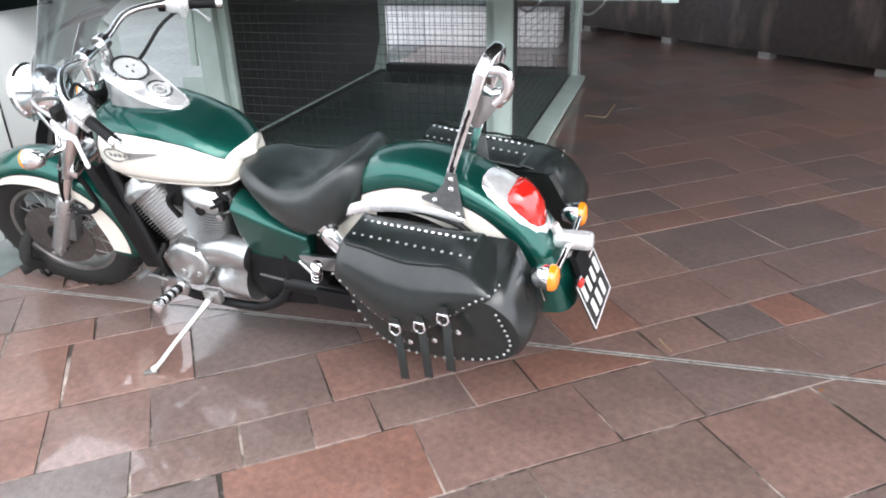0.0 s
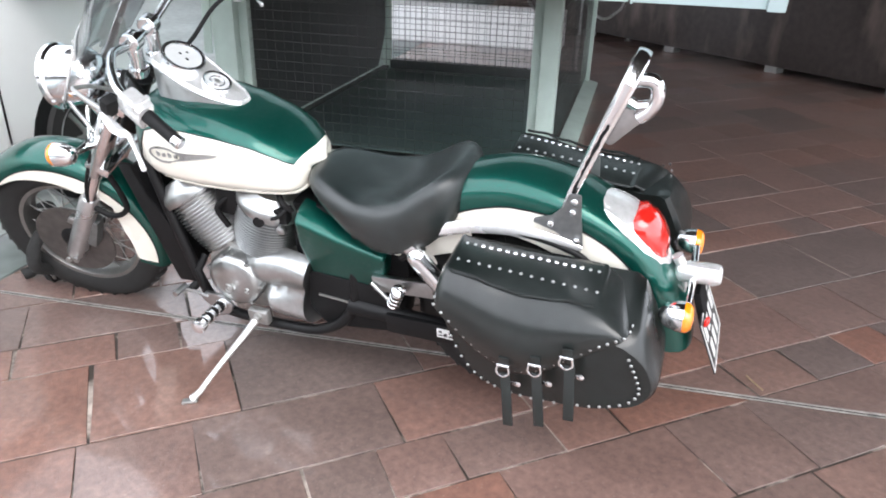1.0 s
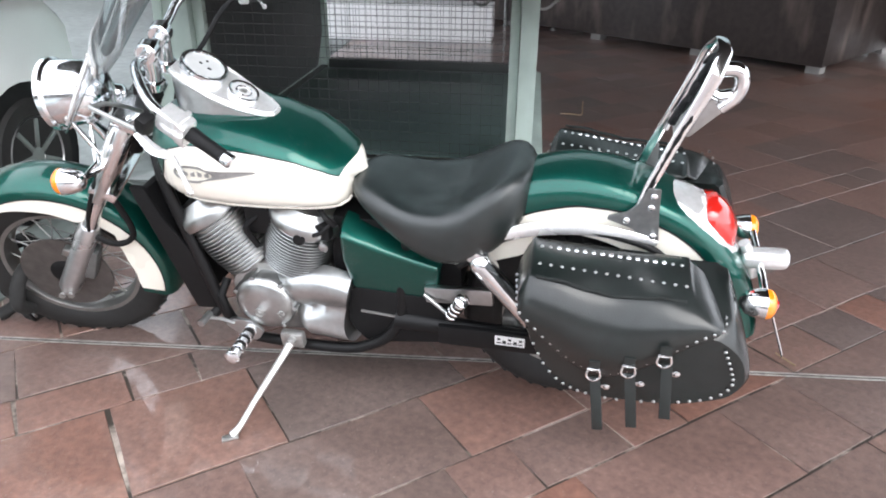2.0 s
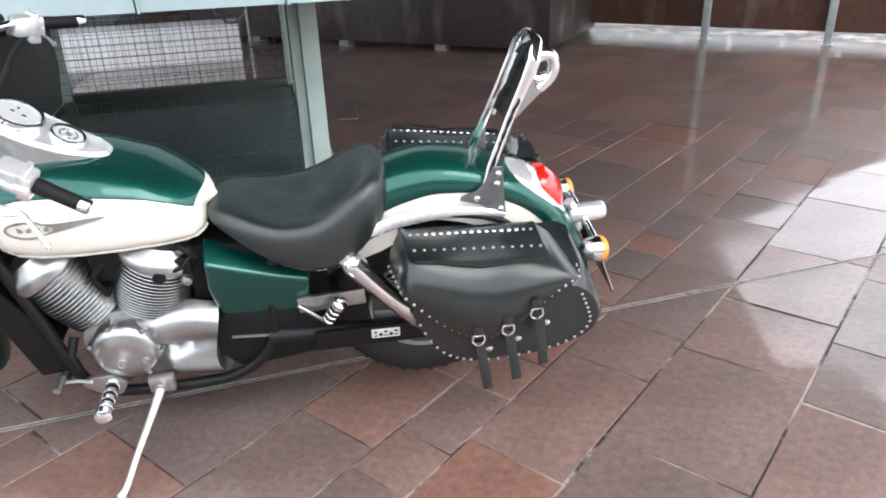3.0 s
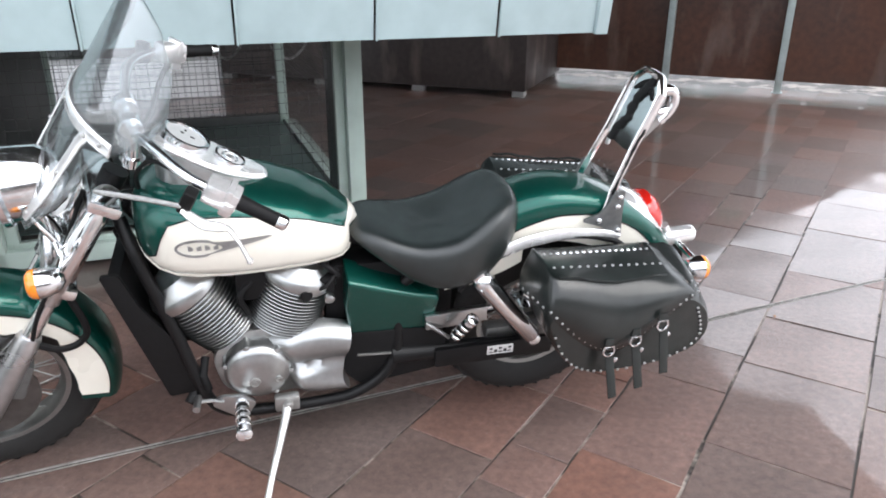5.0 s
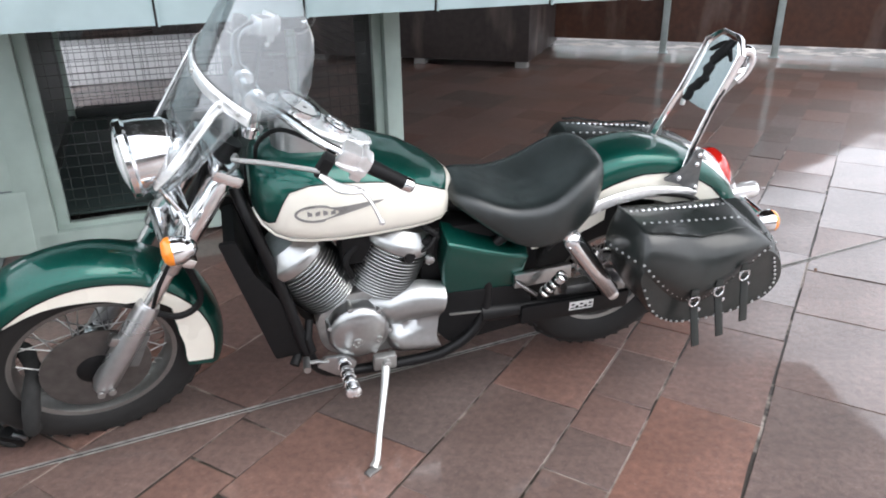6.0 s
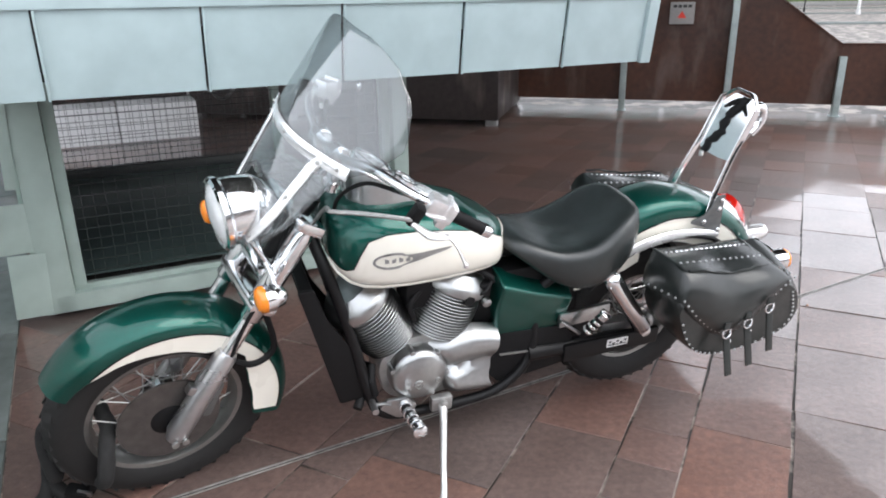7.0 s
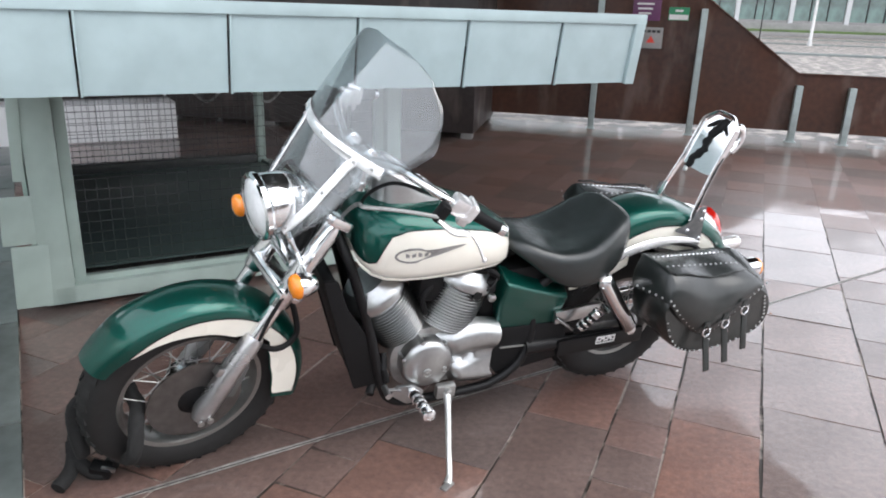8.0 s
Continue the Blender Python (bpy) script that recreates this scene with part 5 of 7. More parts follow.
for sc, v, u in ((0.55, 0.10, 0.10), (0.84, 0.0, 0.0), (0.93, 0.04, 0.05), (0.975, 0.12, 0.16), (0.995, 0.22, 0.30), (1.0, 0.32, 0.44), (0.995, 0.42, 0.58), (0.98, 0.515, 0.68), (0.955, 0.59, 0.77), (0.92, 0.65, 0.845), (0.87, 0.70, 0.905), (0.80, 0.74, 0.95), (0.70, 0.78, 0.98), (0.55, 0.83, 1.0), (0.35, 0.87, 1.0), (0.01, 0.89, 1.0)):
    ring = []
    for p in plan:
        x, y = 0.33 + (p.x - 0.33) * sc, p.y * sc
        zb, zt = lerp(0.33 + (p.x - 0.33) * min(1.0, sc * 1.12), SEAT)
        dish = 0.064 * max(0.0, 1 - (sc / 0.97) ** 2) ** 1.6 * min(1, max(0, (0.56 - x) / 0.15))
        back = min(1.0, max(0.0, (0.30 - x) / 0.16))
        ring.append((x, y, zb + (zt - zb) * (v + (u - v) * back) - dish))
    rings.append(ring)
loft(bm, rings)
for _ in range(3):
    bmesh.ops.smooth_vert(bm, verts=bm.verts, factor=0.5, use_axis_x=True, use_axis_y=True, use_axis_z=True)
seat = bpart("seat", bm, M_SEAT, None, "black vinyl rider seat with rain drops", smooth=80)
bm = bmesh.new()
box(bm, (0.104, 0, 0.834), (0.035, 0.032, 0.014), pose(0, 0, 0, 0, 35, 0), 0.003)
lathe(bm, [(0.009, 0), (0.009, 0.006), (0.004, 0.008)], (0.098, 0, 0.840), (-0.5, 0, 0.85), 10)
bpart("seat_bracket", bm, M_BRASS, seat, "dull metal seat bracket")

# rear fender
RF = Vector((0.015, 0, 0.335))
bm = bmesh.new()
rings = []
NR = 40
for i in range(NR + 1):
    t = i / NR
    a = radians(62 + (173 - 62) * t)
    rc = lerp(t, [(0, 0.505), (0.3, 0.535), (0.7, 0.548), (1, 0.555)])[0]
    w = lerp(t, [(0, 0.108), (0.5, 0.112), (1, 0.098)])[0]
    rs = lerp(t, [(0, 0.37), (0.5, 0.37), (0.85, 0.40), (1, 0.44)])[0]
    rings.append(shell_ring(RF, a, rc, w, rs, lerp(t, [(0, 0.095), (0.19, 0.085), (0.31, 0.075), (0.41, 0.066), (0.6, 0.060), (1, 0.074)])[0]))
loft(bm, rings, True, lambda i, k: 1 if k in (0, 1, 2, 13, 14, 15) and i < 38 else 0)
fender_r = bpart("rear_fender", bm, [M_GREEN, M_CREAM], None, "dark green rear fender with cream flanks and rain beads")
for s in (1, -1):
    # cream skirt between the wheel and the seat
    bm = bmesh.new()
    plate(bm, [(0.335, 0.556), (0.255, 0.564), (0.14, 0.608), (0.09, 0.635), (0.09, 0.72), (0.24, 0.72), (0.335, 0.62)], s * 0.099, s * 0.105)
    bevel_all(bm, 0.002)
    bpart("fender_skirt", bm, M_CREAM, fender_r, "cream lower skirt")
    # pinstripe, chromed fender rail, black lower rail, sissy bar foot plate
    bm = bmesh.new()
    line = []
    for k in range(2, 39):
        t = k / 40
        rc = lerp(t, [(0, 0.505), (0.3, 0.535), (0.7, 0.548), (1, 0.555)])[0] - lerp(t, [(0, 0.095), (0.19, 0.085), (0.31, 0.075), (0.41, 0.066), (0.6, 0.060), (1, 0.074)])[0]
        w = lerp(t, [(0, 0.108), (0.5, 0.112), (1, 0.098)])[0] + 0.0012
        line.append(RF + Vector((rc * math.cos(radians(62 + 111 * t)), s * w, rc * math.sin(radians(62 + 111 * t)))))
    tube(bm, line, 0.0022, 6)
    bpart("pinstripe", bm, M_BLACK, fender_r)
    bm = bmesh.new()
    tube(bm, [RF + Vector((r * math.cos(radians(a)), s * y, r * math.sin(radians(a)))) for a, r, y in ((46, 0.385, 0.135), (60, 0.393, 0.140), (75, 0.399, 0.140), (90, 0.404, 0.138), (103, 0.414, 0.135), (116, 0.432, 0.130), (122, 0.442, 0.126))], [0.013, 0.018, 0.021, 0.021, 0.019, 0.014, 0.008], 14, 0.45, n=5, up=(0, 1, 0))
    bpart("fender_rail", bm, M_RAIL, None, "wet chromed fender rail")
    bm = bmesh.new()
    tube(bm, [RF + Vector((r * math.cos(radians(a)), s * y, r * math.sin(radians(a)))) for a, r, y in ((40, 0.37, 0.135), (65, 0.385, 0.138), (90, 0.402, 0.136), (118, 0.42, 0.13), (135, 0.42, 0.125))], 0.010, 10, n=5)
    bpart("bag_rail", bm, M_BLACK, None, "")
    bm = bmesh.new()
    foot = [(-0.178, 0.868), (-0.208, 0.868), (-0.212, 0.80), (-0.222, 0.714), (-0.198, 0.712), (-0.148, 0.750), (-0.088, 0.770), (-0.090, 0.780), (-0.135, 0.796), (-0.162, 0.825)]
    plate(bm, foot, s * 0.119, s * 0.127)
    bevel_all(bm, 0.002)
    fp = bpart("sissy_bar_foot", bm, M_FOOT, None, "grey steel side plate with bolts")
    for x, z in ((-0.193, 0.850), (-0.190, 0.818), (-0.135, 0.775), (-0.205, 0.735)):
        bm = bmesh.new()
        lathe(bm, [(0.009, 0), (0.009, 0.006), (0.004, 0.010)], (x, s * 0.127, z), (0, s, 0), 12)
        bpart("bolt", bm, M_CHROME, fp)

# passenger sissy bar: flat chromed loop with a worn backing plate
bm = bmesh.new()
half = [(-0.165, 0.110, 0.80), (-0.181, 0.100, 0.86), (-0.232, 0.086, 1.0), (-0.270, 0.086, 1.10), (-0.287, 0.084, 1.150), (-0.302, 0.042, 1.186), (-0.304, 0.032, 1.190)]
loop = half + [(x, -y, z) for x, y, z in half[::-1]]
tube(bm, loop, [0.0120, 0.0125, 0.0135, 0.0160, 0.0175, 0.0175, 0.0175] + [0.0175, 0.0175, 0.0175, 0.0160, 0.0135, 0.0125, 0.0120], 14, 0.34, up=(0, 1, 0))
sissy = bpart("sissy_bar", bm, M_CHROME, None, "chromed flat-bar passenger backrest without its pad")
bm = bmesh.new()
poly = round_poly([(-0.076, -0.050), (-0.030, -0.056), (0.030, -0.056), (0.076, -0.050), (0.081, 0.04), (0.080, 0.115), (0.038, 0.166), (-0.038, 0.166), (-0.080, 0.115), (-0.081, 0.04)], 0.010)
a = [bm.verts.new((0.003, y, z)) for y, z in poly]
b = [bm.verts.new((-0.003, y, z)) for y, z in poly]
bm.faces.new(a), bm.faces.new(b[::-1])
for i in range(len(poly)):
    j = (i + 1) % len(poly)
    bm.faces.new((a[i], a[j], b[j], b[i]))
SB = Matrix.Translation((-0.244, 0, 1.020)) @ pose(0, 0, 0, 0, -19, 0)
moved(bm, SB)
bpart("backing_plate", bm, M_CHROMEWET, sissy, "chromed backing plate")
random.seed(7)
bm = bmesh.new()
strip = []
for k in range(19):
    z = -0.060 + 0.225 * k / 18
    y = -0.046 + 0.062 * k / 18 + 0.006 * math.sin(z * 55)
    w0, w1 = random.uniform(0.010, 0.034), random.uniform(0.008, 0.030)
    strip.append([SB @ Vector(v) for v in ((0.004, y - w0, z), (0.010, y - w0 * 0.8, z), (0.012 + random.uniform(0, 0.004), y, z), (0.010, y + w1 * 0.8, z), (0.004, y + w1, z))])
loft(bm, strip)
bpart("pad_residue", bm, M_PLASTIC, sissy, "black torn remains of the pad")
strip = []
for k in range(15):
    q = k / 14
    y, z = -0.052 + 0.104 * q, 0.150 - 0.040 * abs(2 * q - 1) ** 1.6
    w = (0.004 + 0.018 * math.sin(math.pi * q)) * random.uniform(0.7, 1.2)
    strip.append([SB @ Vector(v) for v in ((0.004, y, z - w), (0.009, y, z - w * 0.7), (0.010, y, z + 0.004), (0.004, y, z + 0.008))])
bm = bmesh.new()
loft(bm, strip)
bpart("pad_residue", bm, M_PLASTIC, sissy, "black torn upper edge of the pad")
bm = bmesh.new()
for v in box(bm, (0.006, -0.048, -0.070), (0.008, 0.018, 0.022), pose(0, 0, 0, 20, 0, 0), 0.003):
    v.co = SB @ v.co
bpart("pad_tab", bm, M_ALUBRIGHT, sissy, "pale tab at the end of the torn pad")
# torn pad lining stuck along both legs of the bar
for s in (1, -1):
    strip = []
    for k in range(15):
        t = k / 14
        c = lerp(t, [(0, -0.178, 0.1020, 0.85), (0.4, -0.206, 0.093, 0.93), (0.75, -0.232, 0.086, 1.0), (1, -0.251, 0.086, 1.05)])
        c = Vector((c[0], s * (c[1] + 0.0055), c[2]))
        w0, w1 = random.uniform(0.002, 0.007), random.uniform(0.002, 0.007)
        strip.append([c + Vector((-w0, 0, 0)), c + Vector((-w0 * 0.6, s * 0.002, 0)), c + Vector((w1 * 0.6, s * 0.002, 0)), c + Vector((w1, 0, 0))])
    bm = bmesh.new()
    loft(bm, strip)
    bpart("lining_residue", bm, M_PLASTIC, sissy, "black torn lining on the bar")
# chromed scroll bracket behind the bar
bm = bmesh.new()
y = 0.048
gus = bmesh.new()
plate(gus, round_poly([(-0.004, -0.035), (-0.026, -0.038), (-0.066, 0.055), (-0.046, 0.072), (-0.004, 0.066)], 0.008), y - 0.004, y + 0.004)
bevel_all(gus, 0.002)
bpart("gusset", moved(gus, SB), M_ALU, sissy, "grey steel gusset")
tube(bm, [SB @ Vector((x, y, z)) for x, z in ((-0.054, 0.058), (-0.070, 0.092), (-0.068, 0.130), (-0.046, 0.152), (-0.010, 0.140))], 0.020, 12, 0.9, n=5)
tube(bm, [SB @ Vector((x, y, z)) for x, z in ((-0.010, 0.086), (-0.038, 0.082), (-0.064, 0.098))], 0.015, 10, 0.9)
bpart("scroll_bracket", bm, M_CHROME, sissy, "chromed scroll bracket")

# tail lamp: chromed housing and red lens on the fender
TL = Matrix.Translation((-0.340, 0, 0.752)) @ pose(0, 0, 0, 0, -41, 0) @ Matrix.Diagonal((1.20, 1.34, 1.30, 1))
bm = bmesh.new()
rings = []
for x, w, hh in ((0.092, 0.020, 0.003), (0.078, 0.048, 0.014), (0.050, 0.062, 0.028), (0.012, 0.068, 0.038), (-0.05, 0.066, 0.026), (-0.10, 0.052, 0.014), (-0.125, 0.022, 0.008)):
    rings.append([TL @ Vector((x, w * math.cos(a), -0.02 + hh * max(0, math.sin(a)) - 0.012 * max(0, -math.sin(a)))) for a in (2 * math.pi * k / 20 for k in range(20))])
loft(bm, rings)
tail = bpart("tail_lamp", bm, M_RAIL, None, "teardrop chromed tail lamp with red lens")
bm = bmesh.new()
rings = []
for x, w, hh in ((0.020, 0.040, 0.020), (0.016, 0.051, 0.036), (0.006, 0.055, 0.047), (-0.018, 0.055, 0.050), (-0.042, 0.053, 0.047), (-0.072, 0.046, 0.036), (-0.094, 0.035, 0.018), (-0.108, 0.018, 0.004)):
    rings.append([TL @ Vector((x, w * math.cos(a), -0.012 + hh * max(0, math.sin(a)) - 0.004 * max(0, -math.sin(a)))) for a in (2 * math.pi * k / 20 for k in range(20))])
loft(bm, rings)
bpart("lens", bm, M_RED, tail, "red lens")

# licence bracket, plate lamp, plate with plain bars
bm = bmesh.new()
lathe(bm, [(0.012, -0.004), (0.024, 0.0), (0.030, 0.008), (0.031, 0.10), (0.028, 0.112), (0.020, 0.118)], (-0.458, 0, 0.607), (-1, 0, 0.06), 20)
tube(bm, [(-0.455, 0, 0.655), (-0.48, 0, 0.61), (-0.495, 0, 0.55)], 0.016, 12)
bpart("plate_lamp", bm, M_RAIL, None, "chromed plate lamp and bracket")
bm = bmesh.new()
tube(bm, [(-0.50, -0.155, 0.61), (-0.505, 0, 0.60), (-0.50, 0.195, 0.60)], 0.011, 12)
bpart("indicator_bar", bm, M_CHROME, None, "")
PL = Matrix.Translation((-0.575, -0.02, 0.425)) @ pose(0, 0, 0, 0, 22, 0)
bm = bmesh.new()
box(bm, (0, 0, 0), (0.004, 0.225, 0.172), None, 0.0015)
plate_ob = bpart("number_plate", moved(bm, PL), M_PLATE, None, "black square number plate with white border")
bm = bmesh.new()
for y, z, sy, sz in ((0, 0.080, 0.215, 0.004), (0, -0.080, 0.215, 0.004), (0.1065, 0, 0.004, 0.160), (-0.1065, 0, 0.004, 0.160)):
    box(bm, (-0.003, y, z), (0.002, sy, sz))
bpart("plate_border", moved(bm, PL), M_PRINT, plate_ob)
for z, n, w in ((0.036, 4, 0.040), (-0.036, 3, 0.044)):
    for k in range(n):
        bm = bmesh.new()
        box(bm, (-0.003, (k - (n - 1) / 2) * (w + 0.010), z), (0.002, w * 0.62, 0.052))
        bpart("plate_bar", moved(bm, PL), M_PRINT, plate_ob)
bm = bmesh.new()
lathe(bm, [(0.004, 0), (0.016, 0.004), (0.016, 0.010), (0.006, 0.014)], (-0.552, 0.075, 0.512), (-0.9, 0.3, 0), 16)
bpart("reflector", bm, M_RED, plate_ob, "small round red reflector")
bm = bmesh.new()
box(bm, (-0.54, -0.02, 0.50), (0.02, 0.10, 0.13), pose(0, 0, 0, 0, 18, 0), 0.004)
bpart("plate_bracket", bm, M_PLASTIC, None)
for s, yc in ((1, 0.185), (-1, -0.160)):
    c = Vector((-0.495, yc, 0.600))
    bm = bmesh.new()
    lathe(bm, [(0.010, -0.060), (0.030, -0.045), (0.039, -0.015), (0.040, 0.0)], c, (-1, 0, 0), 22)
    ind = bpart("indicator", bm, M_CHROME, None, "chromed rear indicator with amber lens")
    bm = bmesh.new()
    lathe(bm, [(0.040, 0.0), (0.039, 0.012), (0.030, 0.022), (0.008, 0.026)], c, (-1, 0, 0), 22)
    bpart("lens", bm, M_AMBER, ind, "amber lens")


# saddlebags with flap, studs, straps and buckles
def saddlebag(s):
    lab = "black studded leather saddlebag with buckled flap"
    yi, yo = 0.145 * s, 0.352 * s
    low = [(0.080, 0.615), (0.098, 0.575), (0.058, 0.475), (-0.002, 0.400), (-0.075, 0.366), (-0.31, 0.374), (-0.44, 0.415), (-0.474, 0.475), (-0.45, 0.56), (-0.375, 0.625)]
    low = round_poly(low, 0.05, 3)
    bm = bmesh.new()
    cx, cz = -0.17, 0.53
    rings = []
    for v, sc in ((0.0, 0.94), (0.06, 0.99), (0.3, 1.0), (0.75, 1.0), (0.92, 0.985), (1.0, 0.945)):
        y = yi + (yo - yi) * v
        ring = []
        for x, z in low:
            up = max(0.0, min(1.0, (z - 0.54) / 0.06)) * (1 - v * v)
            ring.append((cx + (x - cx) * sc * (1 - 0.12 * up), y + s * 0.012 * (1 - ((x + 0.17) / 0.28) ** 2) * v, min(cz + (z - cz) * sc + 0.12 * up, 0.684 - 0.06 * v)))
        rings.append(ring)
    loft(bm, rings)
    bag = bpart("saddlebag", bm, M_LEATHER, None, lab)
    # flap: a flat lid with hanging skirts on three sides, the outer one pointed
    HIN = (Vector((0.085, 0.165, 0.712)), Vector((-0.285, 0.155, 0.692)))
    cf, cr = Vector((0.082, 0.326, 0.718)), Vector((-0.305, 0.306, 0.674))
    hem = smooth_path([(0.099, 0.372, 0.629), (0.030, 0.374, 0.556), (-0.040, 0.374, 0.497), (-0.105, 0.372, 0.468), (-0.165, 0.372, 0.480), (-0.240, 0.368, 0.535), (-0.310, 0.362, 0.590), (-0.374, 0.354, 0.630)], 6)
    NX = 24
    cols = []  # hinge point, fold point, hem point, outward way, fullness
    for k in range(6):
        t = k / 6
        cols.append((HIN[0] + Vector((-0.010 * t, 0, 0)), Vector((0.088, 0.172, 0.712)).lerp(cf, t), Vector((0.122, 0.195, 0.602)).lerp(hem[0], t), Vector((1, 0.5 * t, 0)), 0.010))
    for k in range(NX + 1):
        t = k / NX
        q = t * (len(hem) - 1)
        e = hem[int(q)].lerp(hem[min(int(q) + 1, len(hem) - 1)], q - int(q))
        f = cf.lerp(cr, t) + Vector((0, 0.012 * math.sin(math.pi * t), -0.006 * math.sin(math.pi * t) + 0.005 * math.sin(3 * math.pi * t)))
        cols.append((HIN[0].lerp(HIN[1], 0.03 + 0.94 * t), f, e, Vector((0, 1, 0)), 0.012 + 0.032 * math.sin(math.pi * t) ** 0.7))
    for k in range(1, 7):
        t = k / 6
        cols.append((HIN[1] + Vector((0.010 * (1 - t), 0, 0)), cr.lerp(Vector((-0.300, 0.165, 0.690)), t), hem[-1].lerp(Vector((-0.385, 0.200, 0.622)), t), Vector((-1, 0.5 * (1 - t), 0)), 0.010))
    rows = []
    for h, f, e, way, full in cols:
        row = [h, h.lerp(f, 0.35) + Vector((0, 0, 0.006)), h.lerp(f, 0.72) + Vector((0, 0, 0.005)), f]
        for q, fat in ((0.10, 0.42), (0.30, 0.95), (0.62, 1.0), (0.92, 0.22), (1.0, 0.0)):
            row.append(f.lerp(e, q) + way * full * fat)
        rows.append([Vector((p.x, s * p.y, p.z)) for p in row])
    bm = bmesh.new()
    R = [[bm.verts.new(p) for p in row] for row in rows]
    skin(bm, R, False)
    flap = bpart("flap", bm, M_LEATHER, bag)
    sub = flap.modifiers.new("soft", "SUBSURF")
    sub.levels = sub.render_levels = 2
    sol = flap.modifiers.new("thickness", "SOLIDIFY")
    sol.thickness, sol.offset = 0.006, 1.0 if s > 0 else -1.0
    # stitched welt along the fold
    bm = bmesh.new()
    tube(bm, [rows[i][3] + Vector((0, s * 0.004, 0.005 + 0.002 * math.sin(i * 1.3))) for i in range(7, 6 + NX)], 0.0042, 8)
    bpart("yoke_seam", bm, M_LEATHER, flap)
    # studs
    stm = bmesh.new()
    lathe(stm, [(0.0046, 0), (0.0046, 0.0015), (0.0032, 0.0032), (0.001, 0.0038)], (0, 0, 0), (0, 0, 1), 8)
    stud_me = mesh_of("stud", stm, M_ALU)
    big = bmesh.new()
    lathe(big, [(0.0066, 0), (0.0066, 0.002), (0.0048, 0.0042), (0.001, 0.0052)], (0, 0, 0), (0, 0, 1), 9)
    big_me = mesh_of("stud", big, M_CHROME)

    def stud(p, nrm, me=stud_me):
        x, y, z = frame_of(nrm)
        share("stud", me, bag, Matrix.Translation(p) @ Matrix((x, y, z)).transposed().to_4x4())

    for i, r in enumerate(rows):
        way = cols[i][3]
        stud(r[8] + Vector((way.x * 0.006, s * way.y * 0.0065, 0.013)), Vector((way.x, s * way.y, 0.12)))
    for n, big_row, small in ((17, 0.26 if s > 0 else 0.80, False), (14, 0.74 if s > 0 else 0.42, True)):
        for k in range(n):
            t = 0.05 + 0.92 * k / (n - 1)
            p = HIN[0].lerp(HIN[1], t).lerp(cf.lerp(cr, t), big_row) + Vector((0, 0, 0.0105))
            stud(Vector((p.x, s * p.y, p.z)), Vector((0, s * 0.1, 1)), big_me if not small and 1 < k < n - 2 else stud_me)
    # studs round the lower pocket
    pk = [(0.062, 0.53), (0.034, 0.468), (-0.002, 0.422), (-0.040, 0.398), (-0.08, 0.386), (-0.13, 0.380), (-0.19, 0.381), (-0.25, 0.389), (-0.31, 0.398), (-0.36, 0.412), (-0.405, 0.438), (-0.425, 0.475), (-0.418, 0.51), (-0.405, 0.545), (-0.39, 0.58)]
    fine = smooth_path([(x, 0, z) for x, z in pk], 2)
    for p in fine:
        bul = 0.012 * (1 - ((p.x + 0.17) / 0.28) ** 2)
        stud(Vector((p.x, s * 0.3555 + s * max(bul, -0.012), p.z)), Vector((0, s, 0)))
    # straps and buckles
    for x, z, tilt in ((-0.092, 0.514, 8), (-0.173, 0.540, 8), (-0.250, 0.588, 5)):
        bm = bmesh.new()
        y = s * 0.396
        box(bm, (x - 0.015, y + s * 0.022, z - 0.105), (0.027, 0.006, 0.155), pose(0, 0, 0, 14 * s, tilt, 0), 0.002)
        st = bpart("strap", bm, M_LEATHER, bag, "black leather strap end")
        bm = bmesh.new()
        box(bm, (x, y + s * 0.002, z + 0.005), (0.027, 0.006, 0.030), None, 0.002)
        bpart("strap_loop", bm, M_LEATHER, st)
        bm = bmesh.new()
        tube(bm, [(x - 0.014, y + s * 0.008, z - 0.006), (x - 0.016, y + s * 0.010, z - 0.026), (x, y + s * 0.011, z - 0.038), (x + 0.016, y + s * 0.010, z - 0.026), (x + 0.014, y + s * 0.008, z - 0.006)], 0.003, 8, n=4)
        tube(bm, [(x - 0.016, y + s * 0.008, z - 0.004), (x + 0.016, y + s * 0.008, z - 0.004)], 0.003, 8)
        bpart("buckle", bm, M_CHROME, st, "chromed buckle")
        bm = bmesh.new()
        lathe(bm, [(0.009, 0), (0.010, 0.004), (0.004, 0.008)], (x - 0.035, y - s * 0.008, z - 0.070), (0, s, 0), 10)
        box(bm, (x - 0.022, y - s * 0.004, z - 0.068), (0.024, 0.004, 0.010), None, 0.001)
        bpart("clip", bm, M_CHROME, st)
    return bag


saddlebag(1)
right_bag = saddlebag(-1)
right_bag.matrix_basis = pose(-0.01, -0.025, 0.045) @ Matrix.Translation((0, -0.165, 0.70)) @ Matrix.Rotation(radians(-8), 4, "X") @ Matrix.Translation((0, 0.165, -0.70))

